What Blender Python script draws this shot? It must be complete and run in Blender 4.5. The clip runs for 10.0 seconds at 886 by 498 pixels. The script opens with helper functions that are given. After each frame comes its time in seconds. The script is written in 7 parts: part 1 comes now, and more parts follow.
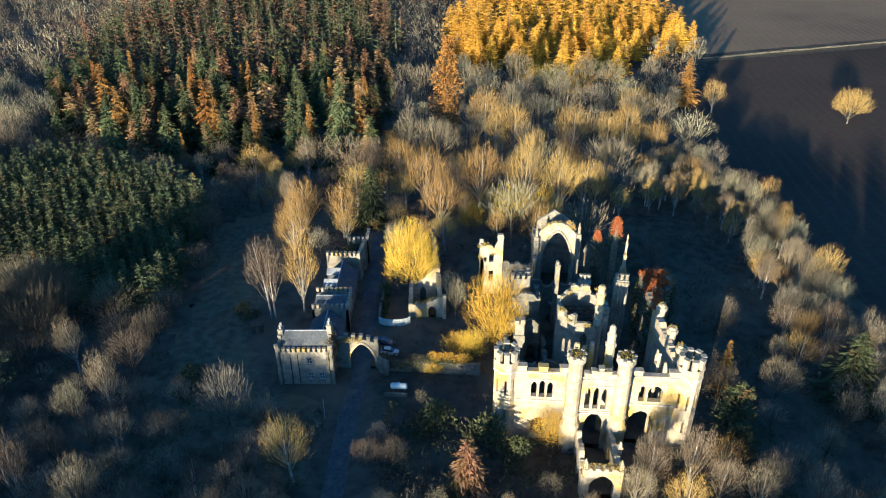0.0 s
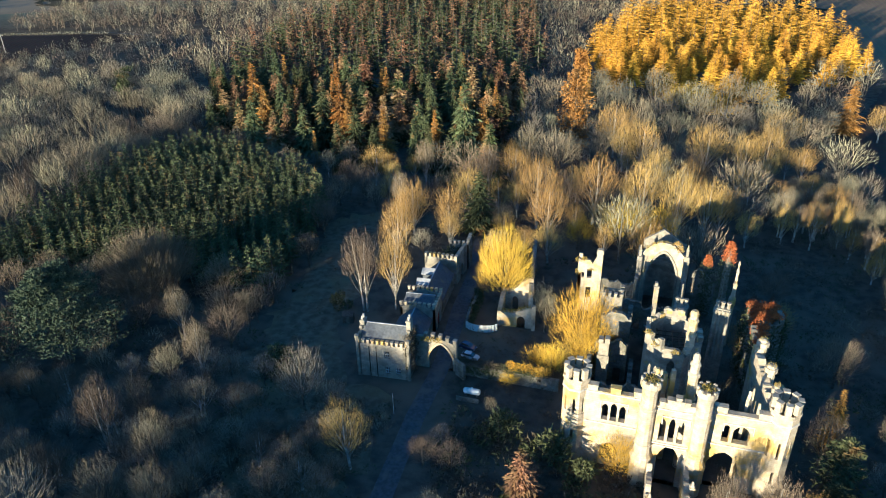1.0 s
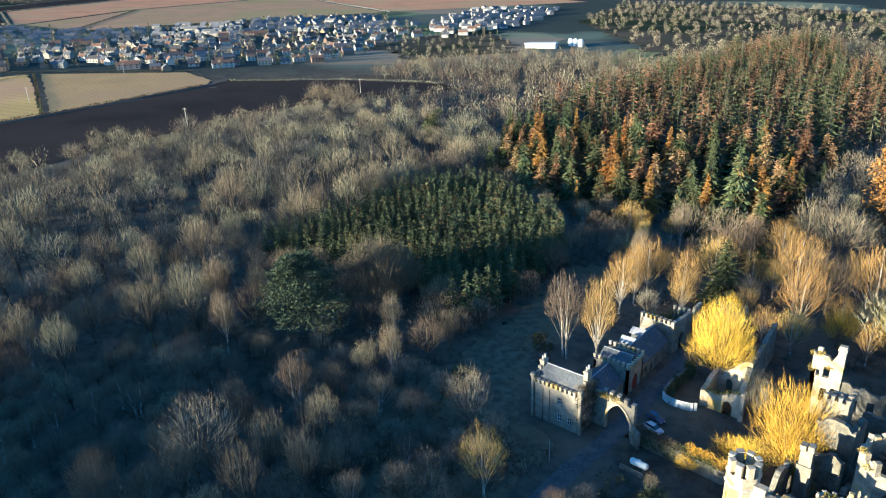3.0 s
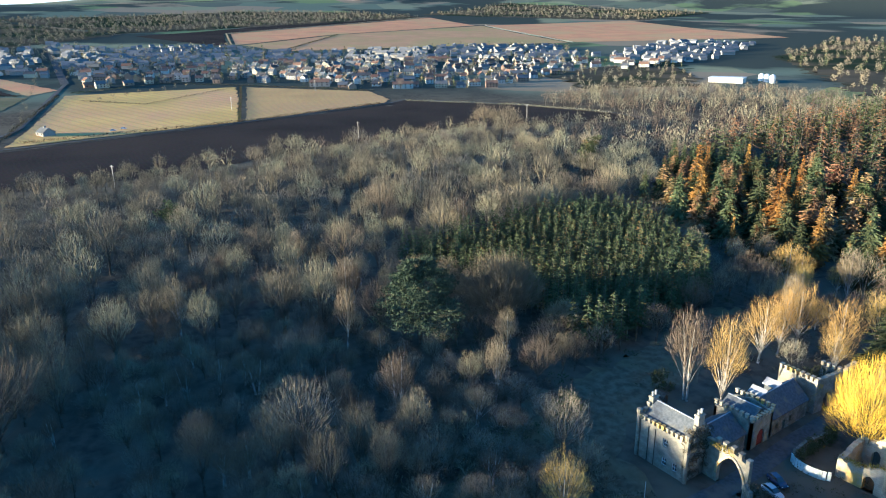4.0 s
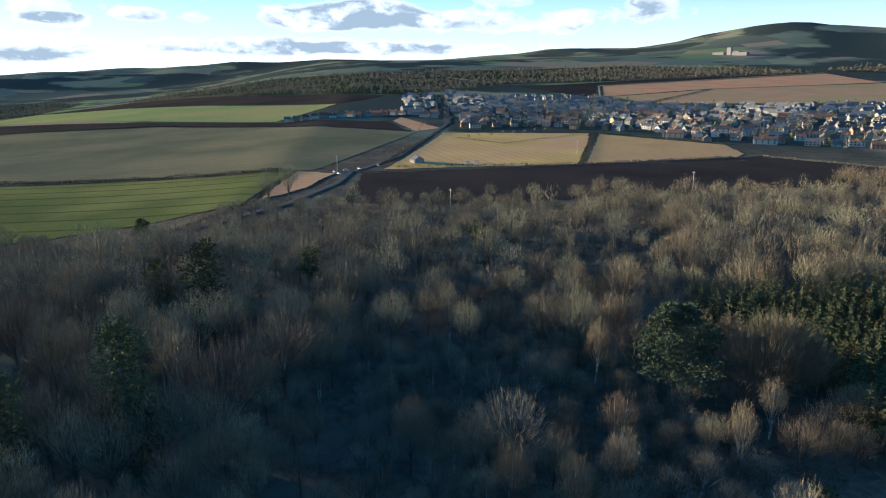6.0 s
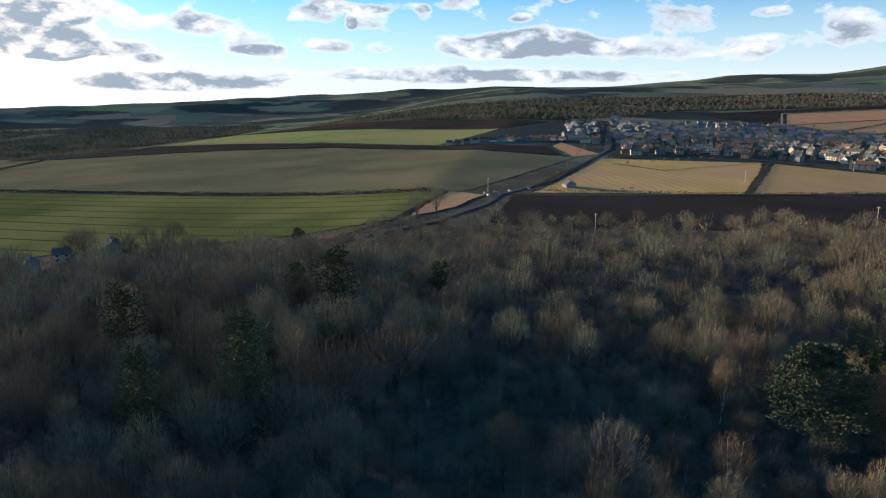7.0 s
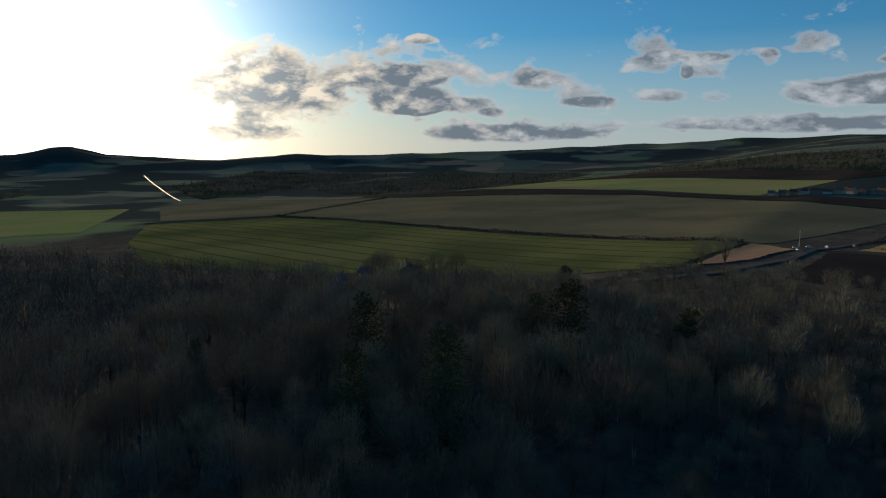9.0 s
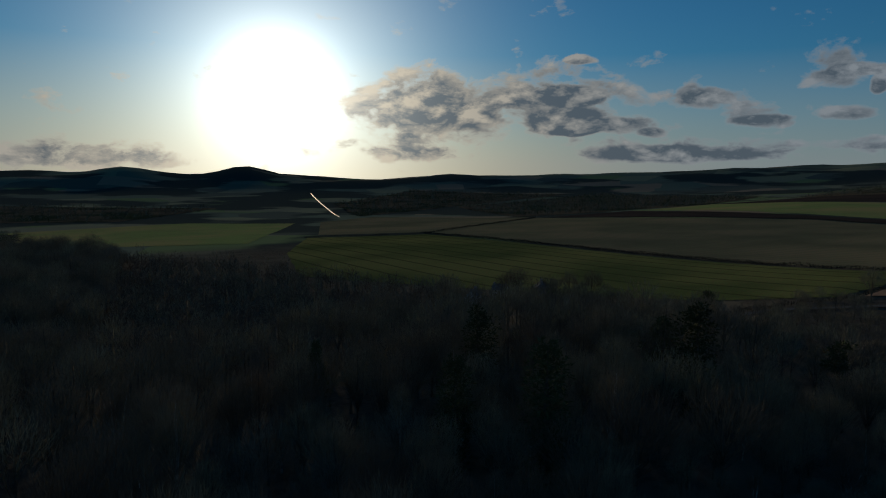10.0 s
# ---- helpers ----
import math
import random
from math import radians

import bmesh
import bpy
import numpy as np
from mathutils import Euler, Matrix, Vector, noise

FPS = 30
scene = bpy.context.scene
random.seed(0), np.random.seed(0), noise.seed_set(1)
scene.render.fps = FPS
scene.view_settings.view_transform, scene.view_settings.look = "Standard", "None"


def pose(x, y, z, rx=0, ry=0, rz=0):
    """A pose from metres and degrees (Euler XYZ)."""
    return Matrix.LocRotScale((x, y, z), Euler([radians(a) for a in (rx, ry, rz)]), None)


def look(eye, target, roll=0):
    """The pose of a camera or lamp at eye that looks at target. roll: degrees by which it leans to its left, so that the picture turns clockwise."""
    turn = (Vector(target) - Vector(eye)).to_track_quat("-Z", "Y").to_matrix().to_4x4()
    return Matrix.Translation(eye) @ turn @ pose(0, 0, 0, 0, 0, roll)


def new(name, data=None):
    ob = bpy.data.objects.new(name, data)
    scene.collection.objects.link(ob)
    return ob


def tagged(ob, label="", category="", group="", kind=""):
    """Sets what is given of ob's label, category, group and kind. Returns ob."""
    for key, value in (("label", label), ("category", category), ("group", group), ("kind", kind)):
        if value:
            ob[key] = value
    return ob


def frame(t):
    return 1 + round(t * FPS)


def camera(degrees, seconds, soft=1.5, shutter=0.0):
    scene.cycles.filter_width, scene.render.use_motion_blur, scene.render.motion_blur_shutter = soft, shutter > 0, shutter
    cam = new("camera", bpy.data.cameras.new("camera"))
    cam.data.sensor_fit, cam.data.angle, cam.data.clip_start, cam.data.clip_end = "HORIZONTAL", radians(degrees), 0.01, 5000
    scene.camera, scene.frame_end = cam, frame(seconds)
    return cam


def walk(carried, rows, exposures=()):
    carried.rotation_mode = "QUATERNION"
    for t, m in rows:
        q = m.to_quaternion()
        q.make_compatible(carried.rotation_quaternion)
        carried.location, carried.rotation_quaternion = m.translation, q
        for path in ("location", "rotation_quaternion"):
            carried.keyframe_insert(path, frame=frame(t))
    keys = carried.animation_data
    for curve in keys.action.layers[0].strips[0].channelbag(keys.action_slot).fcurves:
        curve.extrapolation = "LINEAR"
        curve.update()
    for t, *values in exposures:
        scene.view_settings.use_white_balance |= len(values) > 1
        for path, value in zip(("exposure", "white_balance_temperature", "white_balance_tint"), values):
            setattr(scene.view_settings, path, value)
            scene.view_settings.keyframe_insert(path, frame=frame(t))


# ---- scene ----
cam = camera(66.26, 10.0, 1.1)
PATH = [
    (0.0, pose(-0.00, -0.00, 97.51, 60.83, 0.28, -0.16)),
    (0.5, pose(6.18, 0.71, 95.59, 61.56, 0.73, 6.17)),
    (1.0, pose(11.74, 1.86, 93.53, 62.53, 1.23, 12.99)),
    (1.5, pose(17.41, 3.23, 91.70, 63.90, 1.81, 19.75)),
    (2.0, pose(23.00, 4.92, 90.40, 65.52, 2.25, 26.49)),
    (2.5, pose(28.37, 7.01, 89.51, 67.04, 2.33, 33.39)),
    (4.0, pose(39.78, 18.12, 83.68, 71.38, 1.16, 55.51)),
    (4.5, pose(43.17, 21.88, 82.37, 72.63, 0.81, 63.59)),
    (5.0, pose(46.03, 26.47, 80.77, 73.91, 0.59, 71.56)),
    (5.5, pose(48.24, 32.09, 78.79, 75.04, 0.48, 78.77)),
    (7.0, pose(48.79, 48.64, 74.69, 78.36, 0.02, 99.59)),
    (7.5, pose(46.72, 53.86, 73.12, 79.42, -0.30, 106.54)),
    (8.0, pose(44.09, 59.08, 71.71, 80.40, -0.54, 113.18)),
    (8.5, pose(41.83, 64.51, 70.58, 81.40, -0.44, 119.59)),
    (9.0, pose(38.71, 70.05, 69.74, 82.31, -0.52, 126.17)),
    (9.5, pose(35.16, 74.22, 68.94, 83.24, -0.56, 132.19)),
    (10.0, pose(31.53, 77.37, 67.91, 83.88, -0.86, 139.02)),
]
EXPOSURES = [(0.0, 1.75, 5200, 7), (2.5, 2.1, 5100, 6), (4.5, 2.5, 5200, 6), (5.5, 2.05, 5300, 7), (7.0, 1.4, 5900, 13), (7.5, 1.25, 5950, 13), (8.0, 0.55, 5800, 11), (8.5, 0.35, 5900, 10), (9.25, -0.1, 5800, 8), (10.0, -0.9, 5600, 6)]
SKY_STRENGTH = 0.09
SUN_STRENGTH = 5.0
walk(cam, PATH, EXPOSURES)

# ---- sky and sun ----
SUN_YAW, SUN_EL = 152.6, 6.4
SUN_DIR = Vector((-math.sin(radians(SUN_YAW)) * math.cos(radians(SUN_EL)),
                  math.cos(radians(SUN_YAW)) * math.cos(radians(SUN_EL)), math.sin(radians(SUN_EL))))


# cloud banks that stand in the sky: bearing, height, half width, half height
CLOUD_BANKS = [
    (-2.472, 0.11, 0.106, 0.059),
    (-2.301, 0.108, 0.144, 0.063),
    (-2.488, 0.038, 0.123, 0.02),
    (-2.244, 0.08, 0.056, 0.02),
    (-2.147, 0.076, 0.049, 0.015),
    (-2.097, 0.043, 0.161, 0.017),
    (-1.915, 0.147, 0.045, 0.035),
    (-2.062, 0.113, 0.066, 0.018),
    (-2.0, 0.089, 0.041, 0.015),
    (-2.892, 0.024, 0.115, 0.022),
    (-1.894, 0.086, 0.039, 0.01),
    (-2.231, 0.165, 0.023, 0.007),
    (-1.867, 0.119, 0.008, 0.013),
    (-1.632, 0.092, 0.117, 0.021),
    (-1.72, 0.151, 0.031, 0.016),
    (-1.567, 0.153, 0.012, 0.013),
    (-1.766, 0.129, 0.013, 0.014),
    (-1.829, 0.085, 0.023, 0.009),
    (-1.836, 0.12, 0.036, 0.019),
    (-1.714, 0.051, 0.213, 0.011),
    (-1.63, 0.124, 0.016, 0.007),
    (-1.61, 0.086, 0.122, 0.021),
    (-1.381, 0.083, 0.14, 0.021),
    (-1.416, 0.12, 0.054, 0.021),
    (-1.214, 0.096, 0.035, 0.026),
    (-2.112, 0.033, 0.147, 0.014),
    (-2.243, 0.071, 0.034, 0.012),
    (-2.132, 0.064, 0.019, 0.007),
    (-1.989, 0.077, 0.049, 0.009),
    (-2.25, 0.115, 0.045, 0.015),
    (-1.82, 0.139, 0.094, 0.009),
    (-1.31, 0.12, 0.033, 0.008),
    (-1.617, 0.044, 0.246, 0.01),
]


def make_world():
    world = bpy.data.worlds.new("sky")
    scene.world = world
    world.use_nodes = True
    nt = world.node_tree
    nt.nodes.clear()
    n = nt.nodes.new
    link = nt.links.new
    out = n("ShaderNodeOutputWorld")
    sky = n("ShaderNodeTexSky")
    sky.sky_type = "NISHITA"
    sky.sun_disc = False
    sky.sun_elevation = radians(SUN_EL)
    sky.sun_rotation = math.atan2(SUN_DIR.x, SUN_DIR.y)
    sky.altitude = 100
    sky.air_density, sky.dust_density, sky.ozone_density = 1.0, 0.2, 4.0
    bg = n("ShaderNodeBackground")
    bg.inputs["Strength"].default_value = SKY_STRENGTH
    coord = n("ShaderNodeTexCoord")
    sep = n("ShaderNodeSeparateXYZ")
    link(coord.outputs["Generated"], sep.inputs[0])

    def math_node(op, a, b=None, clamp=False):
        m = n("ShaderNodeMath")
        m.operation, m.use_clamp = op, clamp
        for i, v in enumerate((a, b)):
            if v is None:
                continue
            if isinstance(v, (int, float)):
                m.inputs[i].default_value = v
            else:
                link(v, m.inputs[i])
        return m.outputs[0]

    az = math_node("ARCTAN2", sep.outputs[0], sep.outputs[1])

    def puffs(rise):
        """Cloud relief seen a little higher up: two noises over the dome, flattened."""
        lift = n("ShaderNodeCombineXYZ")
        link(sep.outputs[0], lift.inputs[0])
        link(sep.outputs[1], lift.inputs[1])
        link(math_node("ADD", math_node("MULTIPLY", sep.outputs[2], 2.0), rise * 2.0), lift.inputs[2])
        fine_n = n("ShaderNodeTexNoise")
        fine_n.inputs["Scale"].default_value = 17.0
        fine_n.inputs["Detail"].default_value = 10
        fine_n.inputs["Roughness"].default_value = 0.60
        fine_n.inputs["Distortion"].default_value = 0.25
        link(lift.outputs[0], fine_n.inputs["Vector"])
        wide_n = n("ShaderNodeTexNoise")
        wide_n.inputs["Scale"].default_value = 5.5
        wide_n.inputs["Detail"].default_value = 3
        link(lift.outputs[0], wide_n.inputs["Vector"])
        return math_node("ADD", math_node("MULTIPLY", math_node("SUBTRACT", fine_n.outputs["Fac"], 0.5), 1.05), math_node("MULTIPLY", math_node("SUBTRACT", wide_n.outputs["Fac"], 0.5), 0.45))

    relief = puffs(0.0)
    above = puffs(0.020)
    field = math_node("SUBTRACT", relief, 0.150)
    for az0, el0, wide, high in CLOUD_BANKS:
        u = math_node("DIVIDE", math_node("SUBTRACT", az, az0), wide * 1.25)
        v = math_node("DIVIDE", math_node("SUBTRACT", sep.outputs[2], el0 - high * 0.25), high * 1.45)
        v = math_node("MAXIMUM", v, math_node("MULTIPLY", v, -1.7))
        near_bank = math_node("SUBTRACT", 1.0, math_node("ADD", math_node("MULTIPLY", u, u), math_node("MULTIPLY", v, v)))
        field = math_node("ADD", field, math_node("MULTIPLY", math_node("MAXIMUM", near_bank, 0.0), 0.34))
    cover = n("ShaderNodeMapRange")
    cover.inputs["From Min"].default_value, cover.inputs["From Max"].default_value = -0.02, 0.13
    link(field, cover.inputs["Value"])
    # thick parts are grey below; crests that stand out upwards catch the light
    crest = math_node("ADD", 0.10, math_node("MULTIPLY", math_node("SUBTRACT", relief, above), 4.6), True)
    thick = n("ShaderNodeMapRange")
    thick.inputs["From Min"].default_value, thick.inputs["From Max"].default_value = 0.02, 0.22
    link(field, thick.inputs["Value"])
    shade = math_node("MULTIPLY", thick.outputs[0], math_node("SUBTRACT", 1.0, crest), True)
    # clouds fade towards the zenith, and none stand below the horizon
    band = n("ShaderNodeMapRange")
    band.inputs["From Min"].default_value, band.inputs["From Max"].default_value = 0.34, 0.19
    link(sep.outputs[2], band.inputs["Value"])
    mask = math_node("MULTIPLY", cover.outputs[0], band.outputs[0], True)
    mask = math_node("MULTIPLY", mask, 0.96)
    # light that the clouds take on, stronger round the sun
    dot = n("ShaderNodeVectorMath")
    dot.operation = "DOT_PRODUCT"
    link(coord.outputs["Generated"], dot.inputs[0])
    dot.inputs[1].default_value = SUN_DIR
    near = math_node("POWER", math_node("MAXIMUM", dot.outputs["Value"], 0.0), 14.0)
    glow = math_node("POWER", math_node("MAXIMUM", dot.outputs["Value"], 0.0), 110.0)
    core = math_node("POWER", math_node("MAXIMUM", dot.outputs["Value"], 0.0), 480.0)
    bright = n("ShaderNodeMix")
    bright.data_type = "RGBA"
    bright.inputs["A"].default_value = (4.6, 4.6, 4.5, 1)
    bright.inputs["B"].default_value = (12.5, 9.4, 5.8, 1)
    link(near, bright.inputs["Factor"])
    dark = n("ShaderNodeMix")
    dark.data_type = "RGBA"
    dark.inputs["B"].default_value = (1.55, 1.8, 2.0, 1)
    link(shade, dark.inputs["Factor"])
    link(bright.outputs["Result"], dark.inputs["A"])
    veil = n("ShaderNodeMix")
    veil.data_type = "RGBA"
    link(mask, veil.inputs["Factor"])
    link(dark.outputs["Result"], veil.inputs["B"])
    # thin high cloud whitens the sky low down
    low = n("ShaderNodeMapRange")
    low.inputs["From Min"].default_value, low.inputs["From Max"].default_value = 0.17, 0.02
    low.inputs["To Max"].default_value = 0.80
    link(sep.outputs[2], low.inputs["Value"])
    thin = n("ShaderNodeMix")
    thin.data_type = "RGBA"
    link(low.outputs[0], thin.inputs["Factor"])
    clear = n("ShaderNodeMix")
    clear.data_type, clear.blend_type = "RGBA", "MULTIPLY"
    clear.inputs["Factor"].default_value = 1.0
    link(sky.outputs[0], clear.inputs["A"])
    clear.inputs["B"].default_value = (0.78, 1.14, 1.16, 1)
    link(clear.outputs["Result"], thin.inputs["A"])
    link(bright.outputs["Result"], thin.inputs["B"])
    link(thin.outputs["Result"], veil.inputs["A"])
    # the sun's blown-out disc and glare, added to the sky as glow; clouds dim it
    haze = n("ShaderNodeMix")
    haze.data_type, haze.blend_type = "RGBA", "ADD"
    haze.inputs["Factor"].default_value = 1.0
    rays = n("ShaderNodeCombineXYZ")
    wide_glow = math_node("POWER", math_node("MAXIMUM", dot.outputs["Value"], 0.0), 40.0)
    amount = math_node("ADD", math_node("ADD", math_node("MULTIPLY", glow, 14.0), math_node("MULTIPLY", core, 34.0)), math_node("MULTIPLY", wide_glow, 7.0))
    amount = math_node("MULTIPLY", amount, math_node("SUBTRACT", 1.0, math_node("MULTIPLY", mask, 0.55)))
    link(math_node("MULTIPLY", amount, 1.0), rays.inputs[0])
    link(math_node("MULTIPLY", amount, 0.90), rays.inputs[1])
    link(math_node("MULTIPLY", amount, 0.72), rays.inputs[2])
    link(veil.outputs["Result"], haze.inputs["A"])
    link(rays.outputs[0], haze.inputs["B"])
    link(haze.outputs["Result"], bg.inputs["Color"])
    link(bg.outputs[0], out.inputs["Surface"])


make_world()
sun_data = bpy.data.lights.new("sun", "SUN")
sun_data.energy = SUN_STRENGTH
sun_data.angle = radians(0.6)
sun_data.color = (1.0, 0.76, 0.44)
sun_ob = new("sun", sun_data)
sun_ob.matrix_world = look((0, 0, 300), Vector((0, 0, 300)) - SUN_DIR)


# ---- materials ----
def material(name, base, second=None, rough=0.85, scale=1.0, detail=6.0, bump=0.0, bump_scale=8.0, metal=0.0,
             vary=0.0, stain=None, stain_scale=0.15, stain_amount=(0.5, 0.65), spec=0.0):
    """Two-colour noise at one scale, stains at a second one, bump, and a shift of value from piece to piece."""
    m = bpy.data.materials.new(name)
    m.use_nodes = True
    nt = m.node_tree
    n, link = nt.nodes.new, nt.links.new
    bsdf = nt.nodes["Principled BSDF"]
    bsdf.inputs["Roughness"].default_value = rough
    bsdf.inputs["Metallic"].default_value = metal
    bsdf.inputs["Specular IOR Level"].default_value = spec
    geo = n("ShaderNodeNewGeometry")
    noise_a = n("ShaderNodeTexNoise")
    noise_a.inputs["Scale"].default_value = scale
    noise_a.inputs["Detail"].default_value = detail
    link(geo.outputs["Position"], noise_a.inputs["Vector"])
    mix = n("ShaderNodeMix")
    mix.data_type = "RGBA"
    mix.inputs["A"].default_value = (*base, 1)
    mix.inputs["B"].default_value = (*(second or [c * 0.7 for c in base]), 1)
    ramp = n("ShaderNodeMapRange")
    ramp.inputs["From Min"].default_value, ramp.inputs["From Max"].default_value = 0.38, 0.62
    link(noise_a.outputs["Fac"], ramp.inputs["Value"])
    link(ramp.outputs[0], mix.inputs["Factor"])
    colour = mix.outputs["Result"]
    if stain:
        noise_b = n("ShaderNodeTexNoise")
        noise_b.inputs["Scale"].default_value = stain_scale
        noise_b.inputs["Detail"].default_value = 5
        link(geo.outputs["Position"], noise_b.inputs["Vector"])
        r2 = n("ShaderNodeMapRange")
        r2.inputs["From Min"].default_value, r2.inputs["From Max"].default_value = stain_amount
        link(noise_b.outputs["Fac"], r2.inputs["Value"])
        mix2 = n("ShaderNodeMix")
        mix2.data_type = "RGBA"
        link(r2.outputs[0], mix2.inputs["Factor"])
        link(colour, mix2.inputs["A"])
        mix2.inputs["B"].default_value = (*stain, 1)
        colour = mix2.outputs["Result"]
    if vary:
        info = n("ShaderNodeObjectInfo")
        hsv = n("ShaderNodeHueSaturation")
        val = n("ShaderNodeMapRange")
        val.inputs["To Min"].default_value, val.inputs["To Max"].default_value = 1 - vary, 1 + vary
        link(info.outputs["Random"], val.inputs["Value"])
        hue = n("ShaderNodeMapRange")
        hue.inputs["To Min"].default_value, hue.inputs["To Max"].default_value = 0.5 - vary * 0.05, 0.5 + vary * 0.05
        link(info.outputs["Random"], hue.inputs["Value"])
        link(val.outputs[0], hsv.inputs["Value"])
        link(hue.outputs[0], hsv.inputs["Hue"])
        link(colour, hsv.inputs["Color"])
        colour = hsv.outputs["Color"]
    link(colour, bsdf.inputs["Base Color"])
    if bump:
        noise_c = n("ShaderNodeTexNoise")
        noise_c.inputs["Scale"].default_value = bump_scale
        noise_c.inputs["Detail"].default_value = 4
        link(geo.outputs["Position"], noise_c.inputs["Vector"])
        b = n("ShaderNodeBump")
        b.inputs["Strength"].default_value = bump
        b.inputs["Distance"].default_value = 0.15
        link(noise_c.outputs["Fac"], b.inputs["Height"])
        link(b.outputs[0], bsdf.inputs["Normal"])
    return m


def field_material(name, base, second, turn, spacing, stripe, stain, bump=0.3, gain=1.35, lines=0.65, edge=0.72):
    """Farmland: mottled soil or crop with drill lines across it at their real spacing."""
    m = material(name, base, second, 0.95, 0.02, 8, 0, vary=0, stain=stain, stain_scale=0.008, stain_amount=(0.42, 0.62))
    nt = m.node_tree
    n, link = nt.nodes.new, nt.links.new
    bsdf = nt.nodes["Principled BSDF"]
    old = bsdf.inputs["Base Color"].links[0].from_socket
    geo = n("ShaderNodeNewGeometry")
    mapping = n("ShaderNodeMapping")
    mapping.inputs["Rotation"].default_value = (0, 0, radians(turn))
    link(geo.outputs["Position"], mapping.inputs["Vector"])
    wave = n("ShaderNodeTexWave")
    wave.inputs["Scale"].default_value = 0.314 / spacing
    wave.inputs["Distortion"].default_value = 0.6
    wave.inputs["Detail"].default_value = 2
    wave.inputs["Detail Scale"].default_value = 0.3
    link(mapping.outputs[0], wave.inputs["Vector"])
    r = n("ShaderNodeMapRange")
    r.inputs["From Min"].default_value, r.inputs["From Max"].default_value = edge, 1.0
    r.inputs["To Max"].default_value = lines
    link(wave.outputs["Fac"], r.inputs["Value"])
    mix = n("ShaderNodeMix")
    mix.data_type = "RGBA"
    link(r.outputs[0], mix.inputs["Factor"])
    link(old, mix.inputs["A"])
    mix.inputs["B"].default_value = (*stripe, 1)
    fine = n("ShaderNodeTexNoise")
    fine.inputs["Scale"].default_value = 0.6
    fine.inputs["Detail"].default_value = 6
    link(geo.outputs["Position"], fine.inputs["Vector"])
    dark = n("ShaderNodeMix")
    dark.data_type, dark.blend_type = "RGBA", "MULTIPLY"
    dark.inputs["Factor"].default_value = 0.55
    link(mix.outputs["Result"], dark.inputs["A"])
    link(fine.outputs["Color"], dark.inputs["B"])
    bright = n("ShaderNodeHueSaturation")
    bright.inputs["Saturation"].default_value = 1.0
    bright.inputs["Value"].default_value = gain
    link(dark.outputs["Result"], bright.inputs["Color"])
    link(bright.outputs["Color"], bsdf.inputs["Base Color"])
    b = n("ShaderNodeBump")
    b.inputs["Strength"].default_value = bump
    b.inputs["Distance"].default_value = 0.3
    link(fine.outputs["Fac"], b.inputs["Height"])
    link(b.outputs[0], bsdf.inputs["Normal"])
    return m


def add_patches(m, colour, scale, amount):
    """Lichen or damp patches of their own shape over a material."""
    nt = m.node_tree
    n, link = nt.nodes.new, nt.links.new
    bsdf = nt.nodes["Principled BSDF"]
    old = bsdf.inputs["Base Color"].links[0].from_socket
    geo = n("ShaderNodeNewGeometry")
    tex = n("ShaderNodeTexNoise")
    tex.inputs["Scale"].default_value = scale
    tex.inputs["Detail"].default_value = 8
    tex.inputs["Roughness"].default_value = 0.65
    link(geo.outputs["Position"], tex.inputs["Vector"])
    r = n("ShaderNodeMapRange")
    r.inputs["From Min"].default_value, r.inputs["From Max"].default_value = amount
    r.inputs["To Max"].default_value = 0.85
    link(tex.outputs["Fac"], r.inputs["Value"])
    mix = n("ShaderNodeMix")
    mix.data_type = "RGBA"
    link(r.outputs[0], mix.inputs["Factor"])
    link(old, mix.inputs["A"])
    mix.inputs["B"].default_value = (*colour, 1)
    link(mix.outputs["Result"], bsdf.inputs["Base Color"])


def add_courses(m, wide, high, depth):
    """Ashlar joints as fine relief, on walls that face any way."""
    nt = m.node_tree
    n, link = nt.nodes.new, nt.links.new
    bsdf = nt.nodes["Principled BSDF"]
    geo = n("ShaderNodeNewGeometry")
    sep = n("ShaderNodeSeparateXYZ")
    link(geo.outputs["Position"], sep.inputs[0])
    add = n("ShaderNodeMath")
    link(sep.outputs[0], add.inputs[0])
    link(sep.outputs[1], add.inputs[1])
    comb = n("ShaderNodeCombineXYZ")
    link(add.outputs[0], comb.inputs[0])
    link(sep.outputs[2], comb.inputs[1])
    brick = n("ShaderNodeTexBrick")
    brick.inputs["Scale"].default_value = 1.0
    brick.inputs["Brick Width"].default_value = wide
    brick.inputs["Row Height"].default_value = high
    brick.inputs["Mortar Size"].default_value = 0.03
    brick.inputs["Color1"].default_value = (1, 1, 1, 1)
    brick.inputs["Color2"].default_value = (0.80, 0.80, 0.80, 1)
    brick.inputs["Mortar"].default_value = (0.5, 0.5, 0.5, 1)
    link(comb.outputs[0], brick.inputs["Vector"])
    old = bsdf.inputs["Base Color"].links[0].from_socket
    mix = n("ShaderNodeMix")
    mix.data_type, mix.blend_type = "RGBA", "MULTIPLY"
    mix.inputs["Factor"].default_value = depth
    link(old, mix.inputs["A"])
    link(brick.outputs["Color"], mix.inputs["B"])
    link(mix.outputs["Result"], bsdf.inputs["Base Color"])


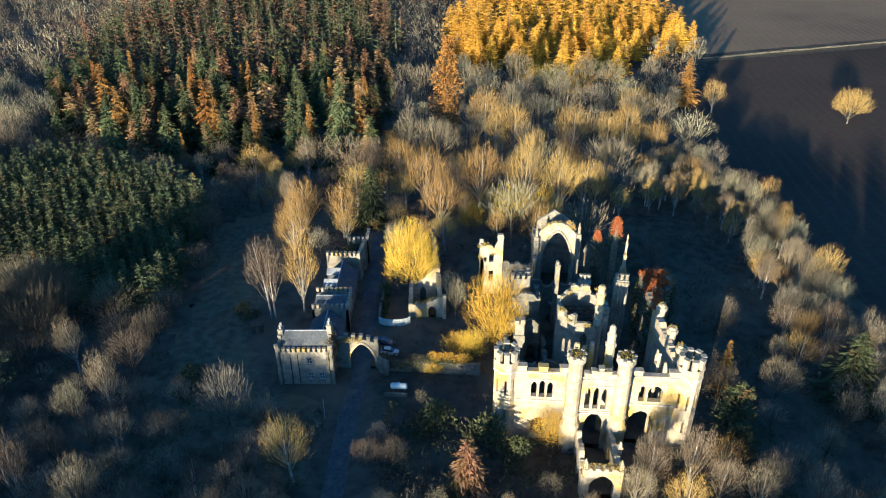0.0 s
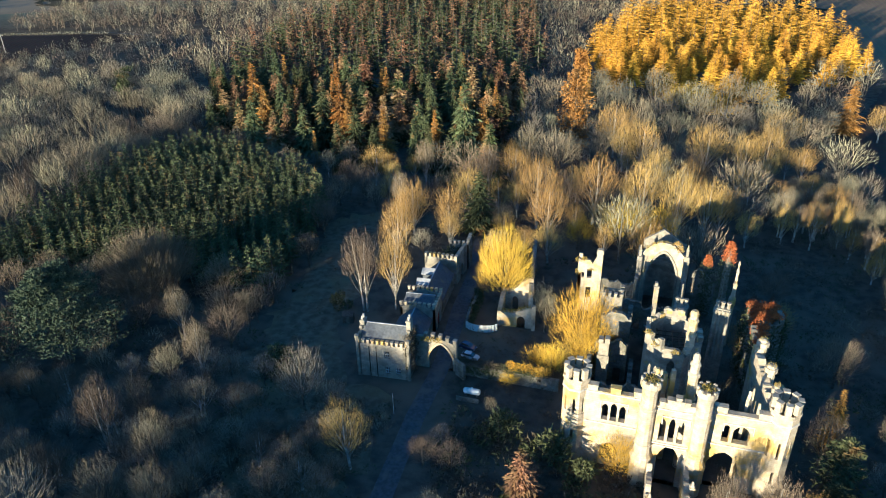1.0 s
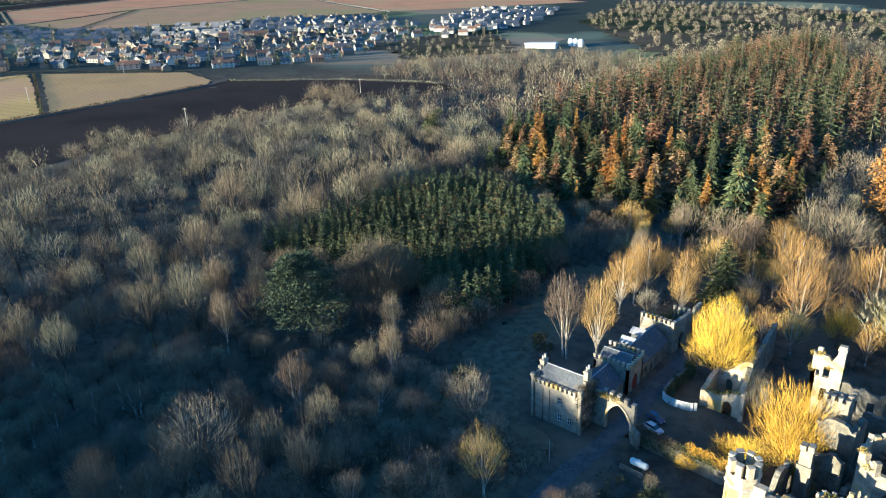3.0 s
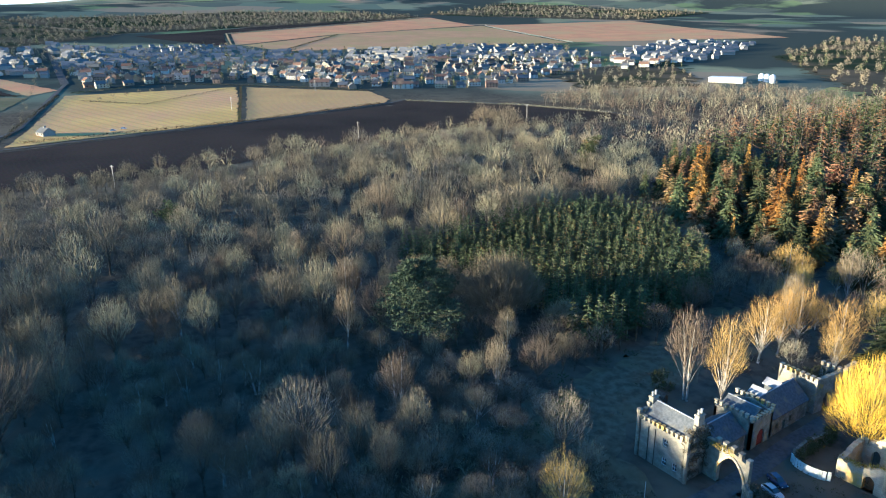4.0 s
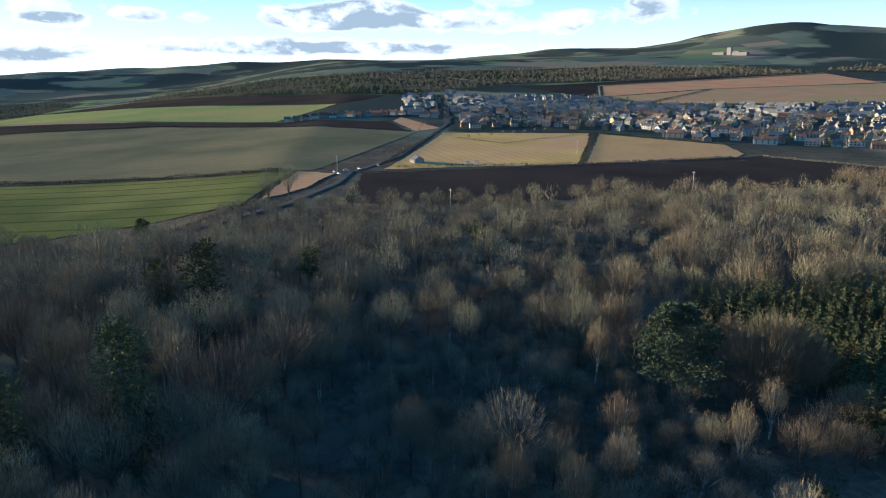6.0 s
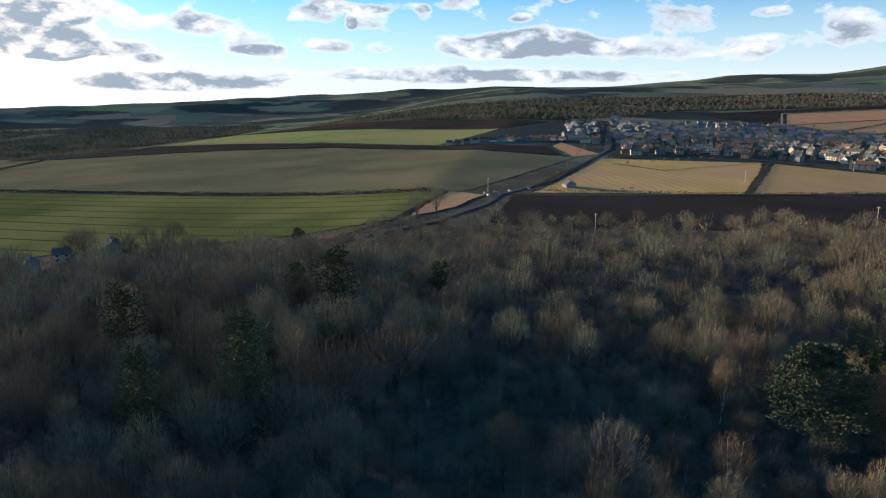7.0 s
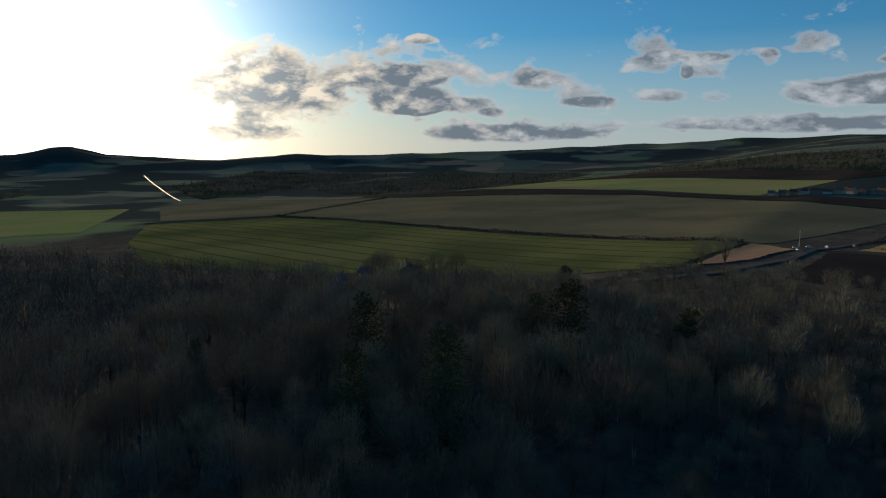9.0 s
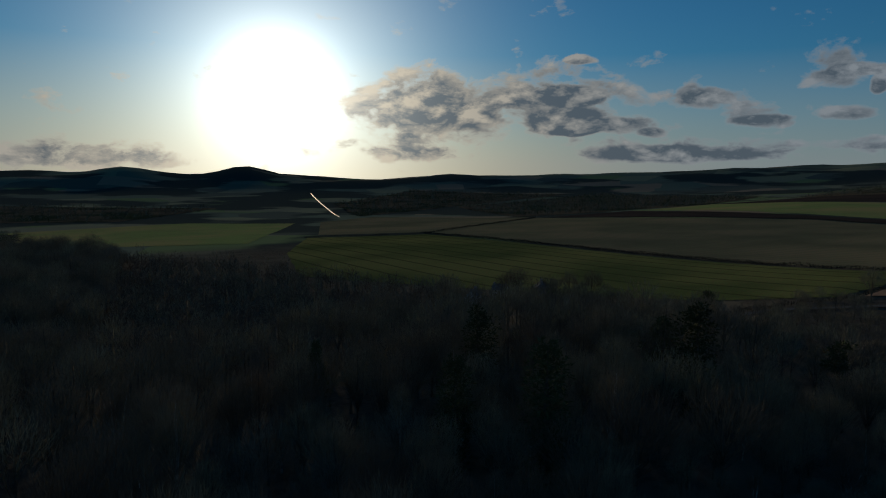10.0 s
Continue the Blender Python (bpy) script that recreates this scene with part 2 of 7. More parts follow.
M_GRASS = material("rough_grass", (0.150, 0.128, 0.088), (0.090, 0.076, 0.052), 0.95, 0.5, 8, 0.7, 3.0,
                   stain=(0.15, 0.125, 0.075), stain_scale=0.08, stain_amount=(0.48, 0.66))
M_ROAD = material("worn_tarmac", (0.100, 0.098, 0.098), (0.074, 0.072, 0.072), 0.9, 1.4, 7, 0.3, 12,
                  stain=(0.125, 0.115, 0.098), stain_scale=0.3)
M_STONE = material("pale_sandstone", (0.46, 0.395, 0.295), (0.375, 0.315, 0.225), 0.9, 0.9, 8, 0.55, 3.0,
                   stain=(0.24, 0.215, 0.175), stain_scale=0.28, stain_amount=(0.54, 0.70))
M_WETROAD = material("wet_tarmac", (0.11, 0.11, 0.11), (0.075, 0.075, 0.076), 0.6, 0.4, 6, 0.1, spec=0.1)
M_LANE = material("grey_lane", (0.085, 0.083, 0.080), (0.060, 0.058, 0.056), 0.8, 0.4, 6, 0.1, spec=0.05)
# weathered rubble, darkened further by shade put into the colour
M_STONE_DARK = material("weathered_shaded_rubble", (0.24, 0.225, 0.19), (0.155, 0.145, 0.12), 0.92, 1.3, 8, 0.8, 3.5,
                        stain=(0.13, 0.125, 0.095), stain_scale=0.35, stain_amount=(0.5, 0.66))
add_courses(M_STONE, 1.1, 0.42, 0.45)
add_courses(M_STONE_DARK, 0.8, 0.33, 0.6)
add_patches(M_STONE, (0.42, 0.28, 0.07), 0.16, (0.53, 0.63))
add_patches(M_STONE, (0.17, 0.155, 0.13), 0.5, (0.58, 0.70))
# darker copy of the pale stone: octagon, chimneys and gatehouse carry shade in their colour
M_STONE_MID = material("shaded_grey_ashlar", (0.31, 0.28, 0.225), (0.22, 0.20, 0.16), 0.9, 0.9, 8, 0.55, 3.0,
                       stain=(0.17, 0.155, 0.125), stain_scale=0.3, stain_amount=(0.5, 0.68))
add_courses(M_STONE_MID, 0.9, 0.36, 0.5)
add_patches(M_STONE_MID, (0.36, 0.25, 0.07), 0.2, (0.60, 0.68))
M_COPING = material("coping_stone", (0.48, 0.45, 0.40), (0.33, 0.31, 0.27), 0.9, 1.5, 6, 0.5, 5)
M_MOSS = material("moss_and_dead_grass", (0.36, 0.25, 0.06), (0.20, 0.17, 0.05), 0.95, 2.5, 6, 0.9, 6)
M_SLATE = material("blue_slate", (0.105, 0.115, 0.13), (0.075, 0.082, 0.092), 0.6, 2.0, 6, 0.5, 6,
                   stain=(0.15, 0.14, 0.11), stain_scale=0.4, stain_amount=(0.55, 0.72))
# grey lead of roof ridges
M_LEAD = material("grey_lead", (0.32, 0.33, 0.35), (0.24, 0.25, 0.27), 0.5, 1.5, 4, 0.1)
M_TIMBER = material("charred_timber", (0.10, 0.085, 0.07), (0.06, 0.05, 0.042), 0.9, 3, 6, 0.4)
M_RED = material("dark_red_paint", (0.22, 0.045, 0.035), (0.16, 0.035, 0.03), 0.6, 2)
M_WHITE = material("white_paint", (0.72, 0.72, 0.70), (0.62, 0.62, 0.60), 0.6, 2)
M_DARK = material("dark_rubber", (0.02, 0.02, 0.022), (0.03, 0.03, 0.03), 0.7, 5)
M_CARBLUE = material("dark_blue_car_paint", (0.02, 0.03, 0.075), (0.022, 0.032, 0.08), 0.25, 2, spec=0.6)
M_CARSILVER = material("silver_car_paint", (0.45, 0.46, 0.48), (0.42, 0.43, 0.45), 0.3, 2, spec=0.6)
M_GLASS = material("window_glass", (0.02, 0.025, 0.03), (0.03, 0.035, 0.04), 0.08, 2, spec=0.8)
M_TANK = material("white_tank_paint", (0.66, 0.68, 0.66), (0.5, 0.54, 0.52), 0.5, 1.5)
M_BARK = material("grey_bark", (0.135, 0.12, 0.095), (0.08, 0.07, 0.055), 0.95, 1.5, 6, 0.5, vary=0.2)
M_BIRCH = material("white_birch_bark", (0.42, 0.39, 0.34), (0.16, 0.14, 0.115), 0.85, 1.0, 6, 0.3, vary=0.1)
M_TWIG = material("brown_grey_twigs", (0.212, 0.184, 0.124), (0.150, 0.133, 0.093), 0.9, 0.6, 3, vary=0.35)
M_TWIG_RED = material("reddish_twigs", (0.212, 0.168, 0.114), (0.150, 0.122, 0.086), 0.9, 0.6, 3, vary=0.3)
M_TWIG_PALE = material("pale_grey_twigs", (0.225, 0.198, 0.150), (0.165, 0.147, 0.112), 0.9, 0.6, 3, vary=0.2)
# yellow twigs with the low sun's gold put into the colour
M_TWIG_GOLD = material("yellow_sunlit_twigs", (0.60, 0.385, 0.040), (0.41, 0.275, 0.055), 0.9, 0.5, 4, vary=0.2)
# lit copy of the brown twigs: warm sunlight is part of this colour
M_TWIG_STRAW = material("sunlit_straw_twigs", (0.42, 0.275, 0.088), (0.28, 0.190, 0.072), 0.9, 0.5, 4, vary=0.2)
# the brown stain puts sunlit tips into the needles, as random patches
M_SPRUCE = material("dark_green_needles", (0.092, 0.106, 0.050), (0.058, 0.070, 0.036), 0.8, 0.5, 4, vary=0.3,
                    stain=(0.16, 0.098, 0.042), stain_scale=0.22, stain_amount=(0.57, 0.68))
M_REDCON = material("russet_needles", (0.31, 0.172, 0.092), (0.17, 0.115, 0.058), 0.85, 0.35, 4, vary=0.35,
                    stain=(0.045, 0.055, 0.024), stain_scale=0.12, stain_amount=(0.50, 0.60))
M_LARCH = material("golden_larch_needles", (0.54, 0.300, 0.032), (0.42, 0.235, 0.038), 0.85, 0.4, 4, vary=0.18)
M_LARCH_RED = material("orange_larch_needles", (0.36, 0.185, 0.045), (0.18, 0.11, 0.042), 0.85, 0.3, 4, vary=0.2)
M_CEDAR = material("blue_green_cedar_needles", (0.082, 0.106, 0.066), (0.050, 0.066, 0.044), 0.85, 0.6, 4, vary=0.1)
M_IVY = material("ivy_leaves", (0.082, 0.088, 0.042), (0.050, 0.058, 0.028), 0.6, 1.2, 5, vary=0.2)
M_IVY_RED = material("red_brown_creeper", (0.42, 0.13, 0.045), (0.27, 0.10, 0.04), 0.85, 1.5, 5)
M_HEDGE = material("dark_hawthorn", (0.060, 0.052, 0.038), (0.036, 0.034, 0.024), 0.95, 0.8, 5, vary=0.2)
M_SCRUB = material("dead_bramble", (0.098, 0.080, 0.057), (0.062, 0.055, 0.040), 0.95, 0.8, 5, vary=0.2,
                   stain=(0.055, 0.066, 0.032), stain_scale=0.1, stain_amount=(0.48, 0.62))
M_FARWOOD = material("far_woodland", (0.105, 0.085, 0.058), (0.060, 0.055, 0.038), 0.95, 0.012, 6, vary=0,
                     stain=(0.030, 0.040, 0.024), stain_scale=0.006, stain_amount=(0.48, 0.58))


# ---- helpers for building ----
def mesh_of(name, verts, faces, mat, smooth=False):
    me = bpy.data.meshes.new(name)
    me.from_pydata([tuple(v) for v in verts], [], [tuple(f) for f in faces])
    me.materials.append(mat)
    if smooth:
        me.shade_smooth()
    me.update()
    return me


def put(name, me, parent=None, m=None, label="", category="", group="", kind=""):
    ob = new(name, me)
    if parent is not None:
        ob.parent = parent
    if m is not None:
        ob.matrix_basis = m
    return tagged(ob, label, category, group, kind)


def root(name, m, label, category, group="", kind=""):
    ob = new(name)
    ob.matrix_basis = m
    return tagged(ob, label, category, group, kind)


def step(a, b, v):
    u = min(1.0, max(0.0, (v - a) / (b - a)))
    return u * u * (3 - 2 * u)


def ground_z(x, y):
    """Height of the land: level round the castle, rising to the village, dipping into the valley to the south."""
    w = -x
    h = 11 * step(90, 500, w)
    d = max(0.0, w - 500)
    h += 0.030 * d + 0.000013 * min(d, 2500) ** 2
    s = max(0.0, -y - 60)
    h -= 16 * (1 - math.exp(-s / 160)) + 30 * step(300, 1500, s) - 40 * step(1800, 4500, s) + 0.6 * max(0, h) * step(100, 900, s)
    n = max(0.0, y - 500)
    h += 0.012 * n * step(-200, 600, w)
    return h


HILLS = [(60, 7.5, 0.030), (43, 9, 0.024), (88, 4, -0.009), (80, 3, -0.002), (164.2, 2.0, 0.010), (167, 7, 0.004), (155.3, 2.2, 0.014), (20, 14, 0.02), (-60, 40, 0.02)]


def hill_z(x, y):
    """Hills all round the plain, as they rise over the eye's level from the flying height."""
    r = math.hypot(x, y)
    if r < 2800:
        return 0.0
    yaw = math.degrees(math.atan2(-x, y))
    e = 0.044 * step(150, 72, yaw) * step(-40, 20, yaw) - 0.004
    for centre, width, rise in HILLS:
        e += rise * math.exp(-(((yaw - centre + 180) % 360 - 180) / width) ** 2)
    p = noise.noise(Vector((x * 0.0013, y * 0.0013, 3.0))) * 0.0085 + noise.noise(Vector((x * 0.004, y * 0.004, 7.0))) * 0.0034
    e += p * step(2800, 3600, r)
    return max(0.0, e * r + 70 - ground_z(x, y)) * step(2900, 4450, r) ** 1.2


def land(x, y):
    return ground_z(x, y) + hill_z(x, y)


def build_ground():
    radii = [0.0]
    r = 14.0
    while r < 4750:
        radii.append(r)
        r *= 1.042 if r > 2000 else 1.07
    around = 300
    verts, faces = [(20.0, 60.0, 0.0)], []
    for r in radii[1:]:
        for k in range(around):
            a = 2 * math.pi * k / around
            x, y = r * math.cos(a) + 20 * step(900, 0, r), r * math.sin(a) + 60 * step(900, 0, r)
            verts.append((x, y, land(x, y)))
    for k in range(around):
        faces.append((0, 1 + k, 1 + (k + 1) % around))
    for i in range(len(radii) - 2):
        for k in range(around):
            a, b = 1 + i * around + k, 1 + i * around + (k + 1) % around
            faces.append((a, a + around, b + around, b))
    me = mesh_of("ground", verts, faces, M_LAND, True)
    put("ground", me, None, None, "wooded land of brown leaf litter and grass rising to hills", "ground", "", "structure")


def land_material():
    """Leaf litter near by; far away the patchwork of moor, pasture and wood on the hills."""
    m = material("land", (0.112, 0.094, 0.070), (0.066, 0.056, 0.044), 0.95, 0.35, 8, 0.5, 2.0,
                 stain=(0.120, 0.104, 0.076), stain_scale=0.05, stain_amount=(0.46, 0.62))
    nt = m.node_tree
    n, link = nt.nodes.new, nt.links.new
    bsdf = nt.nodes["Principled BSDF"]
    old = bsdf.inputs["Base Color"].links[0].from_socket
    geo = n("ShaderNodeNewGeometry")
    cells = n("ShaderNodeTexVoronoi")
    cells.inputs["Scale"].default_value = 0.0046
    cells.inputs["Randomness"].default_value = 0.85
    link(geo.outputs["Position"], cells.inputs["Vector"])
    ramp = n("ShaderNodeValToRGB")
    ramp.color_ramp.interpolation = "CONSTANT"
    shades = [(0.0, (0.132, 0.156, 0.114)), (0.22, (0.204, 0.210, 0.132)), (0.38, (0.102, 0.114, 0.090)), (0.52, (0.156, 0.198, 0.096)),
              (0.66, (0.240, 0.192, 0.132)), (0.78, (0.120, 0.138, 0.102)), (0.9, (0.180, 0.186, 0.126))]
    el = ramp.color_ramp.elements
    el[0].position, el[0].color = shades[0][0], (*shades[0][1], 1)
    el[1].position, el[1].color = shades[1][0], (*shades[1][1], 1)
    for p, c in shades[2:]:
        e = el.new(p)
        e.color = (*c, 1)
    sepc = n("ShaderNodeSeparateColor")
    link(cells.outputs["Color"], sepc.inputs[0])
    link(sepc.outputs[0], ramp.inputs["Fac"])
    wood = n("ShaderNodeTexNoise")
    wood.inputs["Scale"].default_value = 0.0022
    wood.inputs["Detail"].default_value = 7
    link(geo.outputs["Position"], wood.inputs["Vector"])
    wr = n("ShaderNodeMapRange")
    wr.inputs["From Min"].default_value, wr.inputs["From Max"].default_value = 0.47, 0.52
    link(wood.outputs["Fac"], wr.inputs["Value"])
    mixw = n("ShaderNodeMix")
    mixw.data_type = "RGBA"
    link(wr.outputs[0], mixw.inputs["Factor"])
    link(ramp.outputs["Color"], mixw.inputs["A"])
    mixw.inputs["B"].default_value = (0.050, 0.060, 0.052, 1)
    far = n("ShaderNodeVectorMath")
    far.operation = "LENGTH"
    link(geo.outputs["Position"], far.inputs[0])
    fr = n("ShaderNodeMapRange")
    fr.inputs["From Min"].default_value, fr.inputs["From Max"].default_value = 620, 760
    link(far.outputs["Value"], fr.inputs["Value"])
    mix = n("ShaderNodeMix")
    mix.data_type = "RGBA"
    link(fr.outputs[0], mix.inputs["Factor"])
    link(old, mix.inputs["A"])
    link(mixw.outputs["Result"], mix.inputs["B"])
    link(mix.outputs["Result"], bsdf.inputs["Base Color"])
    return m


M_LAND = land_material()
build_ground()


def inside(x, y, poly):
    hit = False
    for i in range(len(poly)):
        (x0, y0), (x1, y1) = poly[i], poly[i - 1]
        if (y0 > y) != (y1 > y) and x < (x1 - x0) * (y - y0) / (y1 - y0) + x0:
            hit = not hit
    return hit


def sheet(name, poly, mat, lift, label, category, size=12.0, kind="structure", rough=0.0):
    """A patch of land that lies on the ground, cut to a polygon and draped."""
    if rough:
        worn = []
        for (x0, y0), (x1, y1) in zip(poly, poly[1:] + poly[:1]):
            k = max(1, int(math.hypot(x1 - x0, y1 - y0) / 2.5))
            for i in range(k):
                x, y = x0 + (x1 - x0) * i / k, y0 + (y1 - y0) * i / k
                worn.append((x + rough * noise.noise(Vector((x * 0.11, y * 0.11, 1.0))) + rough * 0.4 * noise.noise(Vector((x * 0.4, y * 0.4, 5.0))),
                             y + rough * noise.noise(Vector((x * 0.11, y * 0.11, 9.0))) + rough * 0.4 * noise.noise(Vector((x * 0.4, y * 0.4, 2.0)))))
        poly = worn
    bm = bmesh.new()
    vs = [bm.verts.new((x, y, 0)) for x, y in poly]
    bm.faces.new(vs)
    xs, ys = [p[0] for p in poly], [p[1] for p in poly]
    span = max(max(xs) - min(xs), max(ys) - min(ys))
    size = max(size, span / 60)
    for axis, lo, hi in ((0, min(xs), max(xs)), (1, min(ys), max(ys))):
        k = math.ceil(lo / size) * size
        while k < hi:
            co = (k, 0, 0) if axis == 0 else (0, k, 0)
            no = (1, 0, 0) if axis == 0 else (0, 1, 0)
            bmesh.ops.bisect_plane(bm, geom=bm.verts[:] + bm.edges[:] + bm.faces[:], plane_co=co, plane_no=no)
            k += size
    for v in bm.verts:
        v.co.z = land(v.co.x, v.co.y) + lift
    for f in bm.faces:
        if f.normal.z < 0:
            f.normal_flip()
    me = bpy.data.meshes.new(name)
    bm.to_mesh(me)
    bm.free()
    me.materials.append(mat)
    me.shade_smooth()
    return put(name, me, None, None, label, category, "", kind)


F_PLOUGH = field_material("dark_ploughed_soil", (0.040, 0.034, 0.031), (0.030, 0.026, 0.024), -20, 3.0, (0.058, 0.048, 0.042), (0.050, 0.040, 0.034))
F_GREEN = field_material("winter_wheat", (0.100, 0.118, 0.042), (0.084, 0.100, 0.038), 8.4, 24.0, (0.048, 0.052, 0.024), (0.165, 0.165, 0.060), 0.3, 1.35, 0.8, 0.93)
F_STUBBLE = field_material("grey_stubble", (0.134, 0.130, 0.078), (0.112, 0.112, 0.068), 14, 12.0, (0.118, 0.116, 0.070), (0.185, 0.158, 0.094))
F_GOLD = field_material("golden_stubble", (0.62, 0.41, 0.140), (0.52, 0.34, 0.125), 75, 9.0, (0.37, 0.24, 0.12), (0.54, 0.31, 0.17), 0.3, 1.35, 0.4)
F_STRIPED = field_material("golden_drills", (0.50, 0.32, 0.135), (0.42, 0.27, 0.12), -18, 6.0, (0.30, 0.18, 0.11), (0.46, 0.29, 0.14), 0.3, 1.35)
F_RED = field_material("red_soil", (0.473, 0.236, 0.126), (0.385, 0.201, 0.115), 30, 10.0, (0.350, 0.193, 0.105), (0.385, 0.254, 0.131), 0.3, 1.6, 0.4)
F_PASTURE = field_material("green_pasture", (0.201, 0.254, 0.088), (0.175, 0.219, 0.083), 40, 11.0, (0.227, 0.245, 0.096), (0.280, 0.245, 0.105))
F_MIXED = field_material("thinly_green_red_soil", (0.42, 0.235, 0.14), (0.34, 0.21, 0.12), 35, 12.0, (0.26, 0.21, 0.10), (0.30, 0.23, 0.11), 0.3, 1.5)
# one soil twice: F_EAST coloured dark for the belt's shadow, F_NORTH light for sun
F_EAST = field_material("tree_shaded_soil", (0.070, 0.055, 0.044), (0.056, 0.045, 0.037), 8, 5.0, (0.088, 0.068, 0.052), (0.080, 0.062, 0.048), 0.3, 1.35, 0.4)
F_NORTH = field_material("sunlit_brown_soil", (0.20, 0.145, 0.095), (0.16, 0.118, 0.08), 8, 5.0, (0.25, 0.18, 0.115), (0.23, 0.165, 0.105), 0.3, 1.35, 0.4)

FIELDS = [
    ("winter_wheat_field", F_GREEN, 0.25, "green drilled wheat field with tramlines beside the wood",
     [(-262, -292), (-292, -190), (-318, -100), (-352, -52), (-470, -40), (-560, -640), (-425, -722), (-300, -545), (-228, -390)]),
    ("stubble_field", F_STUBBLE, 0.25, "greyish stubble field beyond the hedge", [(-484, -24), (-755, 66), (-985, -300), (-1010, -830), (-582, -655)]),
    ("ploughed_field", F_PLOUGH, 0.3, "dark ploughed field in a long strip", [(-772, 58), (-900, 30), (-950, -125), (-1340, -830), (-1040, -830), (-1000, -300)]),
    ("stubble_field", F_PASTURE, 0.35, "yellow green stubble strip lit by the low sun", [(-960, -130), (-1220, -60), (-1700, -820), (-1400, -830)]),
    ("ploughed_field", F_PLOUGH, 0.35, "dark ploughed field above the village", [(-1235, -55), (-1420, 30), (-1900, -700), (-1720, -820)]),
    ("ploughed_field", F_PLOUGH, 0.2, "dark ploughed field along the wood's edge",
     [(-352, 8), (-462, 16), (-486, 187), (-512, 334), (-528, 362), (-430, 420), (-352, 452), (-318, 452), (-372, 300), (-360, 193), (-340, 100)]),
    ("stubble_field", F_GOLD, 0.25, "golden stubble field below the village", [(-482, 30), (-560, 52), (-748, 98), (-722, 262), (-640, 238), (-496, 188)]),
    ("drilled_field", F_STRIPED, 0.25, "golden stubble field with drill lines", [(-498, 196), (-640, 246), (-715, 272), (-606, 366), (-540, 352), (-522, 335)]),
    ("bare_field", F_RED, 0.3, "orange brown bare corner field", [(-768, 66), (-900, 40), (-955, 52), (-800, 98)]),
    ("pasture", F_MIXED, 0.4, "large reddish field with thin green above the village", [(-1160, 500), (-1330, 480), (-1480, 760), (-1560, 1250), (-1000, 1040), (-1090, 760)]),
    ("bare_field", F_RED, 0.4, "pink brown ploughed field on the rise", [(-1340, 470), (-1640, 560), (-1960, 1340), (-1580, 1240), (-1490, 750)]),
    ("ploughed_field", F_PLOUGH, 0.4, "dark field on the rise", [(-1660, 350), (-1350, 430), (-1345, 455), (-1650, 545), (-1990, 1340), (-2150, 1340)]),
    ("bare_field", F_RED, 0.4, "red brown field north of the village", [(-1000, 1060), (-1560, 1270), (-1500, 1800), (-800, 1500)]),
    ("bare_field", F_RED, 0.45, "orange brown strip of soil beside the road", [(-366, -42), (-400, -20), (-462, -6), (-478, -34), (-420, -40)]),
    ("pasture", F_PASTURE, 0.4, "green meadow by the works", [(-180, 650), (-300, 640), (-330, 760), (-200, 790)]),
    ("bare_field", F_EAST, 0.2, "brown bare field east of the wood, tree shade in its colour",
     [(108, 286), (152, 392), (300, 436), (720, 520), (720, -250), (200, -220), (130, 0), (108, 120), (107, 215)]),
    ("bare_field", F_NORTH, 0.2, "brown bare field, the low sun in its colour", [(156, 412), (300, 456), (720, 540), (720, 1050), (230, 980), (178, 600)]),
    ("stubble_field", F_STUBBLE, 0.3, "stubble field in the valley", [(-470, -770), (-610, -660), (-1030, -850), (-900, -1250), (-700, -1150)]),
    ("pasture", F_PASTURE, 0.3, "green pasture in the valley", [(-100, -900), (-330, -700), (-640, -1150), (-500, -1350), (-150, -1300)]),
    ("rough_grass_clearing", M_GRASS, 0.08, "frosted rough grass clearing by the cottages",
     [(-70, 196), (-50, 200), (-46, 168), (-48, 140), (-40, 112), (-26, 108), (-26, 70), (-44, 66), (-60, 86), (-62, 118), (-64, 142), (-66, 166)]),
]
for fname, fmat, flift, flabel, fpoly in FIELDS:
    sheet(fname, fpoly, fmat, flift, flabel, "field" if "grass" not in fname else "grass", 12.0, "structure", 7.0 if "grass" in fname else 2.0)


def strip(name, points, width, mat, lift, label, category, kind="structure", size=10.0):
    """A road or track along a line of points, draped on the ground."""
    dense = []
    for (x0, y0), (x1, y1) in zip(points, points[1:]):
        k = max(1, int(math.hypot(x1 - x0, y1 - y0) / size))
        dense += [(x0 + (x1 - x0) * i / k, y0 + (y1 - y0) * i / k) for i in range(k)]
    dense.append(points[-1])
    verts, faces = [], []
    for i, (x, y) in enumerate(dense):
        a, b = dense[max(0, i - 1)], dense[min(len(dense) - 1, i + 1)]
        d = Vector((b[0] - a[0], b[1] - a[1], 0)).normalized()
        side = Vector((-d.y, d.x, 0)) * width / 2
        for s in (-1, -0.4, 0.4, 1):
            verts.append((x + side.x * s, y + side.y * s, land(x, y) + lift + (0.05 if abs(s) < 0.5 else 0)))
        if i:
            for s in range(3):
                k = i * 4 + s
                faces.append((k - 4, k - 3, k + 1, k))
    return put(name, mesh_of(name, verts, faces, mat, True), None, None, label, category, "", kind)


strip("drive", [(-21, 20), (-20.5, 60), (-20, 86), (-19.6, 104), (-18.3, 119), (-18.4, 130), (-19.0, 146), (-18.6, 165), (-22, 200)], 4.0, M_ROAD, 0.12,
      "dark worn tarmac drive running under the gate arch", "road")
strip("country_road", [(-262, -80), (-300, -62), (-352, -25), (-420, 0), (-470, 6), (-560, 44), (-745, 86), (-850, 110), (-1010, 120), (-1400, 150)],
      4.6, M_LANE, 0.4, "grey country road past the fields to the village", "road")
